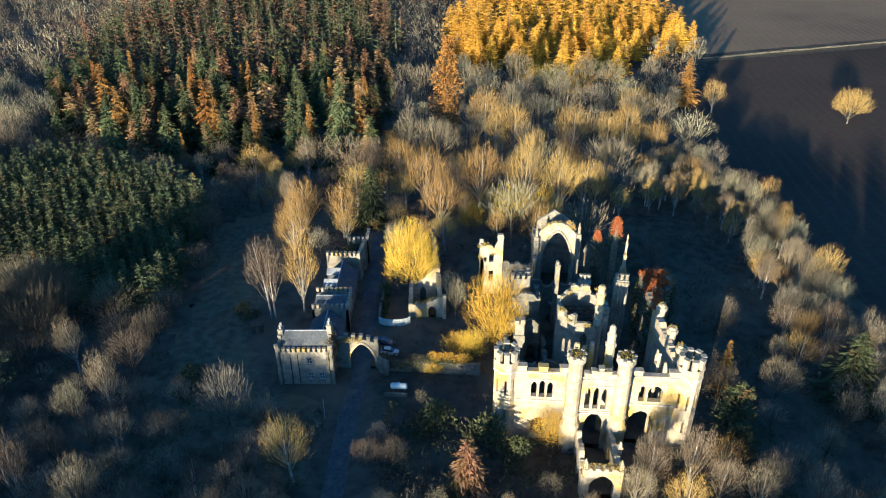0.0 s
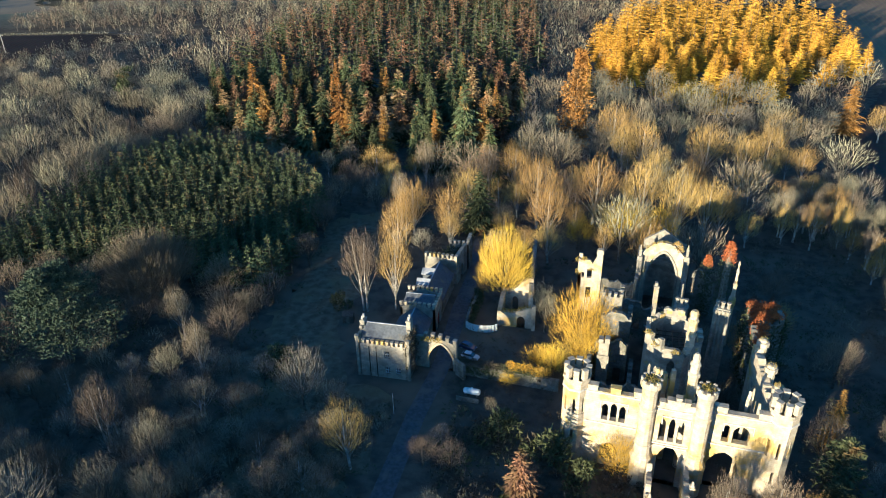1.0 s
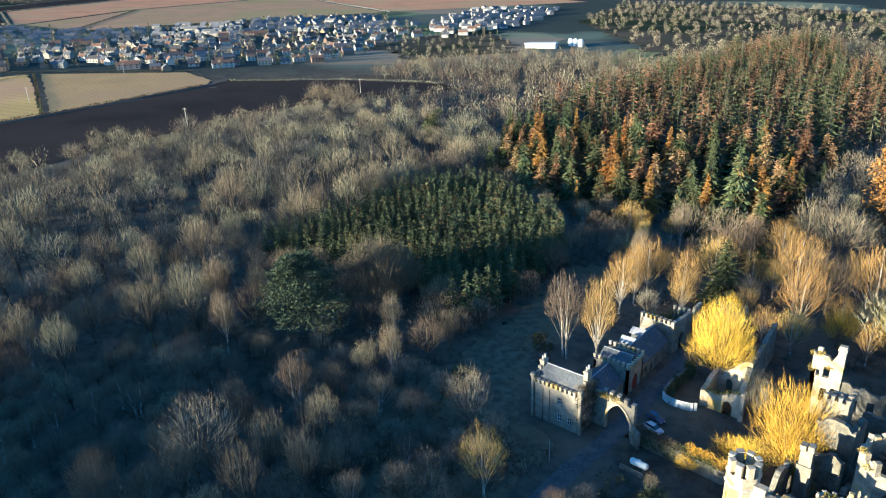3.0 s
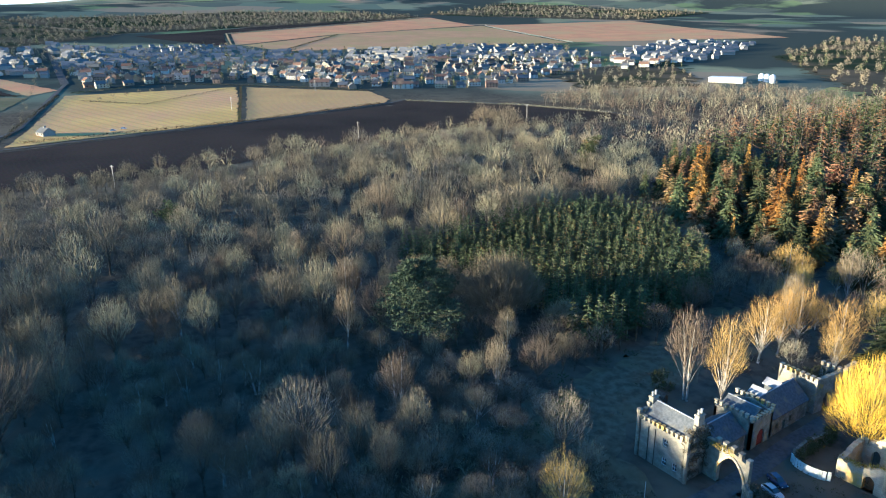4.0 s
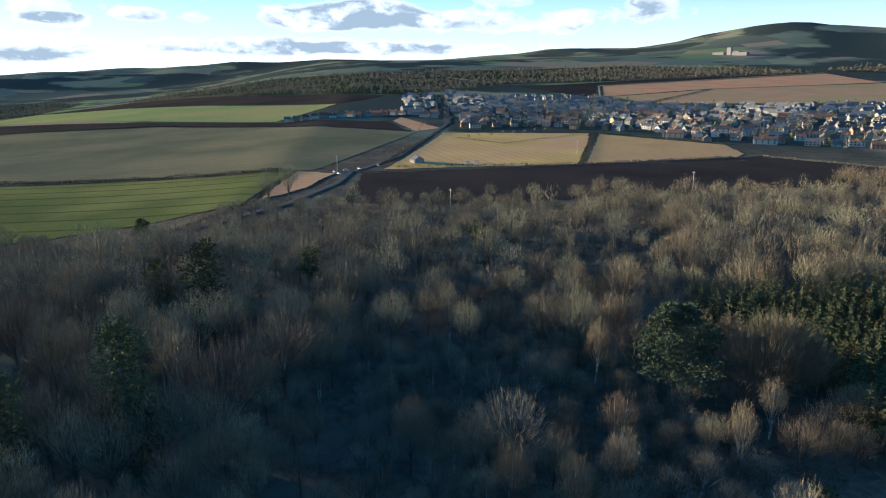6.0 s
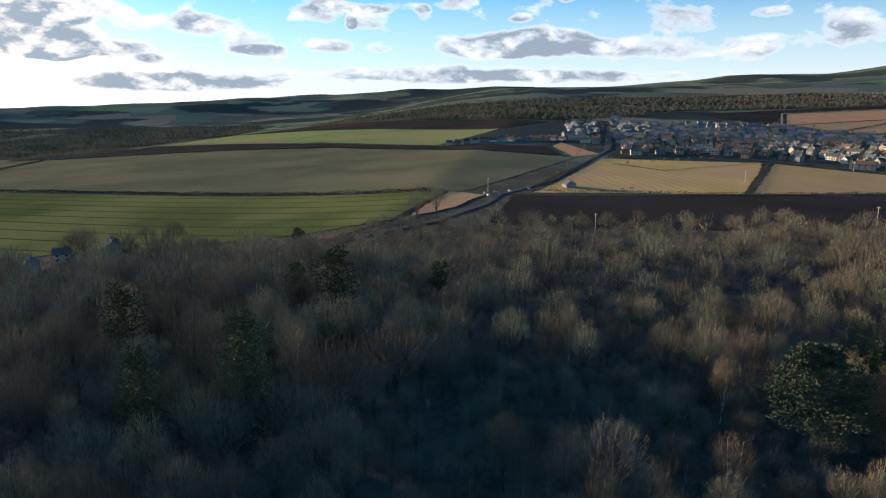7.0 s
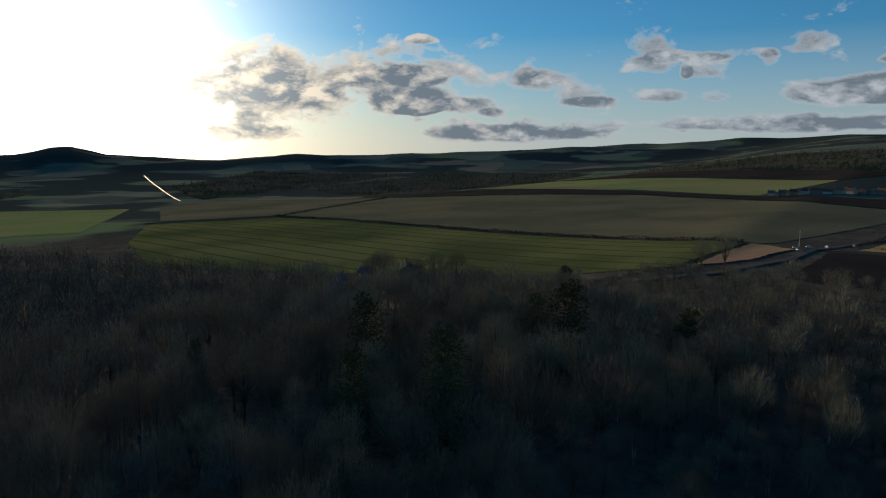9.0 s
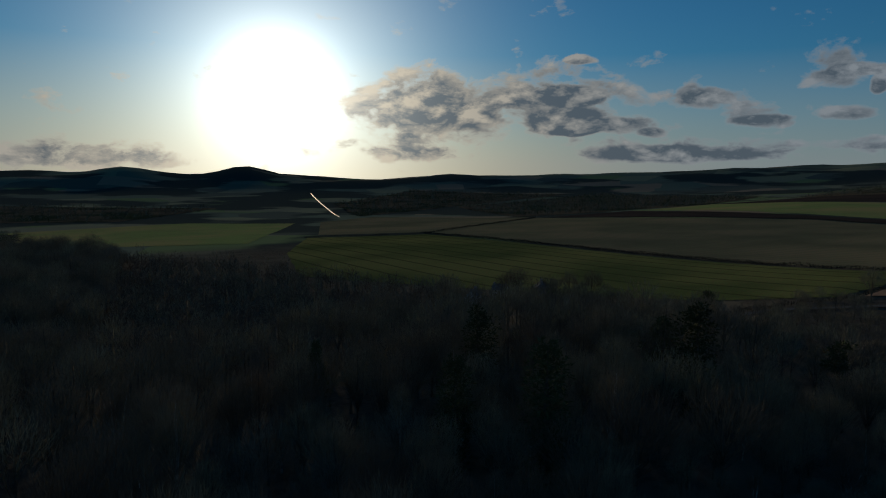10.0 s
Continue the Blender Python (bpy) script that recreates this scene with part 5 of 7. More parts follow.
# label mouldings, string courses and window hoods on the front
for x0, x1, y, z in ((2.3, 12.0, -1.52, 9.6), (2.3, 12.0, -1.5, 16.2), (22.6, 32.0, -1.52, 9.7), (22.6, 32.0, -1.5, 16.2), (13.9, 20.9, -3.42, 9.2), (13.9, 20.9, -3.4, 16.6), (13.9, 20.9, -3.4, 8.7)):
    put("string_course", block_mesh("string_course", [(x0, x1, y, y + 0.28, z, z + 0.26)], M_COPING), castle)
for x0, x1, y, z in ((4.8, 9.6, -1.5, 14.6), (25.0, 29.9, -1.5, 14.5), (15.1, 19.8, -3.42, 15.2)):
    put("window_hood", block_mesh("window_hood", [(x0, x1, y, y + 0.25, z, z + 0.22), (x0, x0 + 0.2, y, y + 0.25, z - 1.6, z), (x1 - 0.2, x1, y, y + 0.25, z - 1.6, z)], M_COPING), castle)
merlons(castle, 2.4, -1.35, 11.9, -1.35, H_WALL, 1.0, 1.7, 1.6, 1.0)
merlons(castle, 23.2, -1.35, W - 2.2, -1.35, H_WALL, 1.0, 2.0, 1.5, 1.0)
merlons(castle, 14.4, -3.25, 15.6, -3.25, H_WALL + 0.6, 0.9, 0.9, 0.5, 0.9)
merlons(castle, 19.2, -3.25, 20.4, -3.25, H_WALL + 0.6, 0.9, 0.9, 0.5, 0.9)
merlons(castle, 15.6, -3.25, 19.2, -3.25, H_WALL + 1.4, 0.7, 0.8, 0.5, 0.9)
merlons(castle, 16.9, -3.25, 17.9, -3.25, H_WALL + 2.1, 0.6, 0.9, 0.5, 0.9)
octagon_tower(castle, 0.3, 0, 2.2, 18.6, {0: ((11.5, 14.6), (5.0, 7.6)), 7: ((11.5, 14.6), (4.0, 7.0)), 1: ((11.5, 14.6),)}, M_STONE)
octagon_tower(castle, W - 0.4, 0, 2.2, 18.8, {0: ((9.5, 13.0), (4.0, 6.6)), 7: ((9.5, 13.0),), 1: ((9.5, 13.0),)}, M_STONE)
for tx in (12.6, 21.3):
    turret = put("turret", lathe("turret", [(1.75, -0.5), (1.75, 5.6), (1.95, 5.8), (1.95, 6.3), (1.5, 7.2), (1.35, 8.6), (1.55, 8.8), (1.55, 9.2), (1.35, 9.4), (1.35, 16.4), (1.5, 16.6), (1.5, 17.0),
                                                 (1.3, 17.2), (1.3, 20.4), (1.5, 21.0), (1.75, 21.4), (1.75, 22.4), (1.5, 22.45)], 12, M_STONE), castle, pose(tx, -3.4, 0))
    spots = [(math.cos(a) * r, math.sin(a) * r, 22.55, 0.4, 0.5) for a, r in ((0, 0.9), (1.3, 1.0), (2.5, 0.9), (3.7, 1.0), (5.0, 0.9), (0, 0.1), (2.0, 0.4))]
    put("moss_cap", clump_mesh("moss_cap", spots, 60, 0.3, M_MOSS, int(tx)), turret, None, "dead yellow grass and moss")
    mm = block_mesh("merlon", [(-0.3, 0.3, -0.2, 0.2, 0, 0.45)], M_STONE)
    for k in range(8):
        a = k * math.pi / 4
        put("merlon", mm, turret, pose(1.55 * math.cos(a), 1.55 * math.sin(a), 22.4, 0, 0, k * 45 + 90))

# porch: two broken side walls and the carriage arch in front
run(castle, "porch_wall", 14.6, -15.0, 14.6, -4.4, ragged(3, 4.6, 7.4), 0.9, [(1.6, 4.4, 0, 3.0, 4.3), (6.0, 8.8, 0, 3.0, 4.4)], M_STONE)
run(castle, "porch_wall", 20.6, -15.0, 20.6, -4.4, ragged(5, 5.0, 7.8), 0.9, [(1.6, 4.4, 0, 3.0, 4.3), (6.0, 8.8, 0, 3.0, 4.4)], M_STONE)
run(castle, "porch_arch", 13.9, -15.6, 20.8, -15.6, lambda u: 7.0 + (0.5 if int(u * 1.4) % 2 else 0.0), 1.3, [(1.3, 5.6, 0, 3.6, 5.8)], M_STONE)
put("moss_cap", clump_mesh("moss_cap", [(14 + i * 0.7, -15.0, 7.6, 0.6, 0.3) for i in range(10)], 30, 0.3, M_MOSS, 9), castle, None, "dead yellow grass and moss")
for px in (14.3, 20.4):
    pinnacle(castle, px, -15.0, 7.0, 0.45, 2.2)
pinnacle(castle, 20.9, -10.2, 6.0, 0.5, 2.8)

# west range behind the front: broken walls, a chimney breast and a small tower
run(castle, "ruined_wall", 1.2, 2.3, 1.2, 33.0, ragged(11, 4.0, 9.0), 0.9, [(6, 8, 1, 4, 5), (12, 14, 1, 4, 5), (18, 20, 1, 4, 5)], M_STONE_DARK)
run(castle, "ruined_wall", 1.2, 12.0, 12.0, 12.0, ragged(12, 5.0, 9.5), 0.8, [(4, 6, 0, 2.6, 3.4)], M_STONE_DARK)
run(castle, "ruined_wall", 1.4, 24.0, 8.2, 24.0, ragged(13, 9.2, 11.8), 0.9, [(4.2, 5.8, 0, 3, 3.8)], M_STONE_DARK)
run(castle, "ruined_wall", 2.0, 28.4, 8.2, 28.4, ragged(16, 12.2, 14.4, 0.6), 1.0, [(2.2, 3.4, 5, 7.4, 8.2)], M_STONE_DARK)
run(castle, "ruined_wall", 8.2, 28.4, 8.2, 36.0, ragged(17, 9.5, 13.4, 0.5), 1.0, [(3, 4.4, 4, 6.6, 7.4)], M_STONE_DARK)
run(castle, "ruined_wall", 9.6, 12.8, 9.6, 27.4, ragged(14, 4.0, 7.5), 0.9, [(3, 4.6, 1, 4, 5), (9, 10.6, 1, 4, 5)], M_STONE_DARK)
put("chimney_breast", block_mesh("chimney_breast", [(2.3, 4.7, 19.2, 20.7, -0.5, 9.4), (2.5, 4.5, 19.35, 20.55, 9.4, 12.4), (2.35, 3.35, 19.2, 20.7, 12.4, 13.3), (3.6, 4.6, 19.2, 20.7, 12.4, 13.6)], M_STONE_MID), castle)
TX0, TX1, TY0, TY1, TH = 1.6, 5.8, 31.6, 35.4, 16.2
for sx, sy, ex, ey in ((TX0, TY0, TX1, TY0), (TX1, TY0, TX1, TY1), (TX1, TY1, TX0, TY1), (TX0, TY1, TX0, TY0)):
    run(castle, "square_tower_wall", sx, sy, ex, ey, TH, 0.7, [(1.6, 2.6, 9, 11.2, 12)] if sy == ey else [], M_STONE_MID)
merlons(castle, TX0, TY0 - 0.05, TX1, TY0 - 0.05, TH, 0.8, 0.6, 0.55, 0.6, M_STONE_MID)
merlons(castle, TX1 + 0.05, TY0, TX1 + 0.05, TY1, TH, 0.8, 0.6, 0.55, 0.6, M_STONE_MID)

# central octagon: tall shell, broken top, fallen roof timbers
OX, OY, OR = 16.3, 19.4, 5.2
octagon = put("octagon_hall", lathe("octagon_base", [(OR + 0.35, -0.5), (OR + 0.35, 1.0), (OR + 0.1, 1.2)], 8, M_STONE, 0.5), castle, pose(OX, OY, 0))
side = 2 * OR * math.tan(math.pi / 8)
for k in range(8):
    a = math.radians(k * 45 - 90)
    d = Vector((-math.sin(a), math.cos(a), 0))
    sx, sy = OR * math.cos(a) - d.x * side / 2, OR * math.sin(a) - d.y * side / 2
    hi = (16.4, 16.8, 18.0, 18.2, 19.6, 18.6, 18.6, 18.2)[k]
    op = [(1.4, 3.0, 1.0, 6.0, 7.4), (1.5, 2.9, 9.6, 13.2, 14.4)] if k in (0, 1, 3, 4, 6) else []
    put("octagon_wall", wall_mesh("octagon_wall", side, ragged(20 + k, hi - 1.4, hi + 0.5, 0.7), 0.8, op, M_STONE_MID), octagon,
        pose(sx, sy, 0, 0, 0, math.degrees(math.atan2(d.y, d.x))))
    # parapet blocks stay in the pale stone, as sunlit tops on darkened walls
    if k in (1, 2, 4, 5, 7):
        for pb in ((0.3, 1.6, -0.1, 0.9, 0, 1.0), (2.7, 3.7, -0.1, 0.9, 0, 0.7)):
            put("parapet_block", block_mesh("parapet_block", [pb], M_STONE), octagon, pose(sx, sy, hi - 0.8, 0, 0, math.degrees(math.atan2(d.y, d.x))))
put("stair_pier", lathe("stair_pier", [(0.95, -0.5), (0.95, 16.0), (0.85, 16.4), (0.85, 19.2), (1.0, 19.4), (1.0, 19.8), (0.8, 20.0), (0.8, 22.4), (0.98, 22.6), (0.98, 23.0), (0.7, 23.2), (0.7, 24.2), (0.85, 24.3), (0.5, 24.9)], 8, M_STONE, 0.5), octagon, pose(2.9, -3.2, 0, 0, 0, 10))
timber_rng = random.Random(4)
for i in range(9):
    me = block_mesh("rafter", [(-3.9, 3.9, -0.08, 0.08, 0, 0.2)], M_TIMBER)
    put("rafter", me, octagon, pose(0.4 + timber_rng.uniform(-0.4, 0.4), -3.0 + i * 0.75, 15.2 + timber_rng.uniform(-0.4, 0.4), 0, timber_rng.uniform(-5, 5), 8 + timber_rng.uniform(-6, 6)))
for i in range(5):
    me = block_mesh("purlin", [(-3.4, 3.4, -0.08, 0.08, 0, 0.18)], M_TIMBER)
    put("purlin", me, octagon, pose(-2.4 + i * 1.2, 0.0, 15.5 + timber_rng.uniform(-0.3, 0.3), 0, timber_rng.uniform(-6, 6), 96 + timber_rng.uniform(-8, 8)))
put("octagon_floor", lathe("octagon_floor", [(OR - 0.4, 9.0), (OR - 0.4, 9.2)], 8, M_STONE_DARK, 0.5), octagon)
tufts(octagon, "grass_tuft", [(x, y, z, 0.8, 0.45) for x, y, z in ((-3.2, -4.6, 17.2), (-4.6, -3.0, 18.6), (0.6, -5.5, 16.6), (3.6, 4.2, 19.2))], 110, 0.3, M_MOSS, 44, "dead yellow grass")
run(castle, "ruined_wall", 13.5, 1.0, 13.5, 14.0, ragged(31, 5.0, 9.0), 0.9, [(4, 6, 0, 5, 6), (8, 10, 0, 4, 5)], M_STONE_DARK)
run(castle, "ruined_wall", 22.5, 3.0, 22.5, 14.5, ragged(32, 4.0, 8.0), 0.9, [(3, 5, 0, 5, 6)], M_STONE_DARK)
run(castle, "ruined_wall", 13.5, 8.6, 22.5, 8.6, ragged(33, 5.0, 8.5), 0.9, [(2.6, 4.0, 0, 3.2, 4.4)], M_STONE_DARK)
for gx, gz in ((13.6, 20.0), (14.9, 19.4), (16.2, 20.3)):
    put("gable_stub", block_mesh("gable_stub", [(-0.45, 0.45, -0.4, 0.4, -0.5, gz - 0.9), (-0.3, 0.4, -0.35, 0.3, gz - 0.9, gz)], M_STONE), castle, pose(gx, 3.4, 0, 0, 0, 14))
put("stair_turret", lathe("stair_turret", [(0.9, -0.5), (0.9, 15.0), (1.1, 15.2), (1.1, 15.8), (0.85, 16.0), (0.85, 20.4), (1.05, 20.6), (1.05, 21.2), (0.75, 21.4), (0.8, 22.8), (0.95, 23.0), (0.6, 23.6), (0.62, 24.6), (0.3, 25.2)], 8, M_STONE, 0.5), castle, pose(19.4, 2.2, 0))

# tall chimney stacks and piers beyond
for cx, cy, hh, ww in ((25.0, 25.9, 20.6, 3.0), (17.5, 28.2, 18.8, 2.6)):
    stack = put("chimney", block_mesh("chimney", [(-ww / 2, ww / 2, -0.7, 0.7, -0.5, hh), (-ww / 2 - 0.15, ww / 2 + 0.15, -0.85, 0.85, hh - 0.8, hh - 0.4)], M_STONE_MID), castle, pose(cx, cy, 0, 0, 0, -8))
    for k in range(3):
        put("chimney_pot", lathe("chimney_pot", [(0.34, 0), (0.34, 1.0), (0.44, 1.05), (0.44, 1.35), (0.3, 1.36)], 8, M_STONE_MID), stack, pose(-ww / 2 + 0.45 + k * (ww - 0.9) / 2, 0, hh))
    for k in range(4):
        put("flue_shaft", lathe("flue_shaft", [(0.42, hh * 0.45), (0.42, hh * 0.55), (0.34, hh * 0.57), (0.34, hh - 0.9), (0.44, hh - 0.7), (0.44, hh - 0.3), (0.3, hh - 0.2)], 8, M_STONE_MID, 0.5), stack, pose(-ww / 2 + 0.36 + k * (ww - 0.72) / 3, -0.78, 0))
put("standing_pier", block_mesh("standing_pier", [(-0.6, 0.6, -0.6, 0.6, -0.5, 6.0), (-0.5, 0.5, -0.5, 0.5, 6.0, 16.6), (-0.62, 0.62, -0.62, 0.62, 16.2, 16.5), (-0.4, 0.2, -0.45, 0.4, 16.6, 17.4)], M_STONE_MID), castle, pose(12.6, 38.4, 0, 0, 0, 6))
run(castle, "ruined_wall", 13.2, 26.0, 13.2, 37.0, ragged(35, 4.0, 8.0), 0.8, [(3, 5, 0, 3, 4.6)], M_STONE_DARK)
run(castle, "ruined_wall", 11.0, 39.5, 22.0, 39.5, ragged(36, 2.0, 5.0), 0.8, [(4, 6, 0, 2.2, 3.0)], M_STONE_DARK)

# chapel end: great arch between piers
CX, CY = 8.6, 54.4


def chapel_top(u):
    """A bowed, broken gable."""
    return 15.0 + 4.3 * max(0.0, 1 - (abs(u - 5.0) / 5.4) ** 2.2) + 0.45 * noise.noise(Vector((u * 1.7, 2.0, 0))) + 0.3 * noise.noise(Vector((math.floor(u * 2.2), 5.0, 0)))


put("chapel_gable", wall_mesh("chapel_gable", 10.4, chapel_top, 1.2, [(1.5, 8.7, 0.0, 10.6, 16.8)], M_STONE, -0.5, 0.35), castle, pose(CX, CY, 0))
put("arch_moulding", wall_mesh("arch_moulding", 7.8, lambda u: arch_rise(u, 0, 7.8, 10.7, 17.3), 0.3, [(0.45, 7.35, 0.0, 10.4, 16.6)], M_STONE_MID, 6.0), castle, pose(CX + 1.2, CY - 0.28, 0))
put("inner_gable", wall_mesh("inner_gable", 10.2, lambda u: 15.6 + 3.6 * max(0.0, 1 - abs(u - 4.6) / 5.1), 0.8, [(2.7, 4.0, 11.4, 14.2, 15.6), (4.4, 5.7, 11.4, 14.6, 16.2), (6.1, 7.4, 11.4, 14.2, 15.6)], M_STONE_MID),
    castle, pose(CX + 0.2, CY + 7.6, 0))
put("gallery_ledge", block_mesh("gallery_ledge", [(CX + 1.2, CX + 9.2, CY + 6.0, CY + 7.4, 10.2, 10.8), (CX + 1.2, CX + 9.2, CY + 6.0, CY + 6.3, 10.8, 11.5)], M_STONE_MID), castle)
for sx, high in ((CX - 0.3, 18.2), (CX + 10.3, 19.4)):
    run(castle, "chapel_wall", sx + 0.2, CY - 3.0, sx + 0.2, CY + 8.4, lambda u: 10.5 + 3.5 * step(2, 6, u) + 0.4 * noise.noise(Vector((u * 2, sx, 0))), 0.8, [(4.6, 6.2, 3, 8, 9.6)], M_STONE_DARK)
    put("buttress_pier", block_mesh("buttress_pier", [(-0.7, 0.7, -0.9, 0.9, -0.5, 9.0), (-0.6, 0.6, -0.7, 0.7, 9.0, high - 2.6), (-0.78, 0.78, -0.88, 0.88, 8.8, 9.2), (-0.72, 0.72, -0.82, 0.82, high - 4.0, high - 3.7)], M_STONE_MID), castle, pose(sx, CY - 0.6, 0))
    pinnacle(castle, sx, CY - 0.6, high - 2.8, 0.42, 3.2, M_STONE_MID)
run(castle, "ruined_wall", 5.6, 45.0, 20.4, 45.0, ragged(37, 5.8, 8.2, 0.5), 0.8, [(3, 4.4, 0, 2.6, 3.4), (7.0, 9.4, 0, 3.4, 5.0)], M_STONE_DARK)
tufts(castle, "grass_tuft", [(CX + 5.0 + x, CY + 0.6, 19.2 - 0.14 * x * x, 0.7, 0.35) for x in (-3.4, -2.2, -1.0, 0.2, 1.4)], 60, 0.3, M_MOSS, 45, "dead yellow grass")
put("wall_top_bush", clump_mesh("wall_top_bush", [(CX + 8.0, CY + 0.6, 18.6, 1.1, 0.9), (CX + 8.6, CY + 0.4, 17.6, 0.9, 0.9)], 160, 0.4, M_TWIG_STRAW, 46), castle, None, "leafless bush growing on the wall top")
run(castle, "slate_gable_wall", CX + 11.6, CY + 2.0, CX + 17.6, CY + 2.0, lambda u: 8.5 + 4.0 * max(0, 1 - abs(u - 2.2) / 4.0), 0.8, [], M_STONE_DARK)

# east range: high broken wall with turrets, creeper over the far end
run(castle, "ruined_wall", 33.2, 3.0, 31.6, 18.0, lambda u: 16.6 + 1.9 * step(2, 13, u) + 1.1 * noise.noise(Vector((math.floor(u * 0.9) * 1.3, 51.0, 0))) + 0.3 * noise.noise(Vector((u * 2.3, 7, 0))), 1.3,
    [(3, 4.6, 9.6, 12.6, 13.8), (8, 9.6, 9.6, 12.6, 13.8), (3, 5, 1, 5, 6.6)], M_STONE)
for ex, ey, hz in ((33.4, 5.6, 18.9), (32.6, 10.4, 19.6), (31.6, 16.4, 20.8)):
    put("bartizan", lathe("bartizan", [(0.3, 13.8), (0.85, 15.4), (0.85, hz - 1.7), (1.12, hz - 1.4), (1.12, hz - 0.5), (0.85, hz - 0.45), (0.7, hz), (0.2, hz + 0.15)], 8, M_STONE, 0.5), castle, pose(ex, ey, 0))
    tufts(castle, "moss_cap", [(ex, ey, hz, 0.8, 0.4)], 70, 0.28, M_MOSS, int(ey) + 70, "dead yellow grass and moss")
run(castle, "ruined_wall", W - 9.0, 12.0, W - 1.8, 12.0, ragged(52, 3.0, 7.0), 0.9, [(2, 4, 0, 2.4, 3.0)], M_STONE_DARK)
put("gable_fragment", wall_mesh("gable_fragment", 1.9, lambda u: 12.5 + 7.6 * max(0.0, 1 - abs(u - 0.5) / 1.5), 0.5, [], M_STONE), castle, pose(28.6, 1.6, 0, 0, 0, 62))
# ivy-clad block at the range's far end, its wall tops matted with red creeper
BLOCK = [(31.4, 29.4), (31.0, 35.2), (33.4, 36.8), (37.0, 35.4), (37.6, 31.2), (34.8, 29.4)]
for (ax, ay), (bx, by) in zip(BLOCK, BLOCK[1:] + BLOCK[:1]):
    run(castle, "ruined_wall", bx, by, ax, ay, ragged(int(ax * 10), 15.8, 17.2), 1.0, [], M_STONE_DARK)
run(castle, "ruined_wall", 32.6, 20.0, 32.0, 29.0, ragged(53, 14.5, 17.0), 1.2, [(3, 4.6, 9, 12, 13)], M_STONE_DARK)
ivy_rng = random.Random(12)
red = []
for px, py in scatter(BLOCK, 0.95):
    red.append((px, py, 17.0 + 0.5 * noise.noise(Vector((px * 0.5, py * 0.5, 3))), 0.85, 0.3))
for i in range(16):
    red.append((31.6 + i * 0.05 + ivy_rng.uniform(-0.5, 0.5), 29.4 - i * 0.42, 16.8 - i * 0.16 + ivy_rng.uniform(-0.3, 0.3), 0.75, 0.5))
    red.append((33.4 - i * 0.12 + ivy_rng.uniform(-0.6, 0.6), 27.0 - i * 0.5, 17.2 + ivy_rng.uniform(-0.3, 0.5), 0.8, 0.5))
put("creeper", clump_mesh("creeper", red, 85, 0.34, M_IVY_RED, 61), castle, None, "red brown dead creeper over the wall top")
green = []
for (ax, ay), (bx, by) in zip(BLOCK, BLOCK[1:] + BLOCK[:1]):
    for i in range(4):
        for z in (3.0, 6.0, 9.0, 12.0, 14.6):
            u = (i + 0.5) / 4
            green.append((ax + (bx - ax) * u + ivy_rng.uniform(-0.3, 0.3), ay + (by - ay) * u + ivy_rng.uniform(-0.3, 0.3), z, 1.5, 1.1))
for i in range(9):
    for z in (4.0, 8.0, 12.0, 15.0):
        green.append((31.6 + ivy_rng.uniform(-0.4, 0.4), 20.5 + i, z, 1.2, 1.2))
put("ivy", clump_mesh("ivy", green, 55, 0.5, M_IVY, 62), castle, None, "dark green ivy on the wall")
cone = [(0.3 * math.cos(i * 2.4), 0.3 * math.sin(i * 2.4), 18.2 + i * 0.36, 1.45 - 0.9 * (i / 12) ** 1.6, 0.6) for i in range(13)]
put("creeper", clump_mesh("creeper", cone, 150, 0.32, M_IVY_RED, 63), castle, pose(27.8, 51.8, 0), "red brown creeper in a cone over a stump")
put("standing_stump", lathe("standing_stump", [(1.0, -0.5), (0.8, 15.0), (0.4, 21.0)], 8, M_STONE_DARK), castle, pose(27.8, 51.8, 0))
put("ivy", clump_mesh("ivy", [(0.9 * math.cos(a * 2.1), 0.9 * math.sin(a * 2.1), 3 + a * 0.85, 1.4, 0.9) for a in range(18)], 70, 0.42, M_IVY, 64), castle, pose(27.8, 51.8, 0), "dark green ivy")
small_cone = [(0.2 * math.cos(i * 2.4), 0.2 * math.sin(i * 2.4), 15.6 + i * 0.32, 1.1 - 0.1 * i, 0.6) for i in range(8)]
put("creeper", clump_mesh("creeper", small_cone, 130, 0.3, M_IVY_RED, 65), castle, pose(23.6, 53.4, 0), "red brown creeper on a gable's peak")
put("ivy", clump_mesh("ivy", [(0.8 * math.cos(a * 2.1), 0.8 * math.sin(a * 2.1), 2 + a * 1.0, 1.2, 0.9) for a in range(14)], 70, 0.42, M_IVY, 66), castle, pose(23.9, 53.4, 0), "dark green ivy")
pinnacle(castle, 29.1, 44.4, -0.5, 0.72, 22.4, None, "standing_spire")

# north-west fragment and the outer walls towards the drive
nw = root("ruined_pavilion", pose(0, 0, 0), "broken sandstone pavilion wall lit yellow, with a chimney", "ruin")
run(nw, "ruined_wall", 9.6, 150.5, 14.0, 150.5, ragged(71, 13.5, 16.5, 0.6), 0.9, [(2.2, 3.4, 9.5, 12.0, 12.0), (0.8, 1.6, 9.5, 11.0, 11.0), (2.2, 3.4, 4, 7, 7)], M_STONE)
run(nw, "ruined_wall", 9.6, 156.0, 9.6, 150.5, ragged(72, 9.0, 14.0, 0.6), 0.9, [(2, 3.2, 3, 6, 6)], M_STONE)
put("chimney", block_mesh("chimney", [(13.9, 15.3, 150.4, 151.6, -0.5, 17.4), (13.75, 15.45, 150.25, 151.75, 16.4, 16.8)], M_STONE), nw)
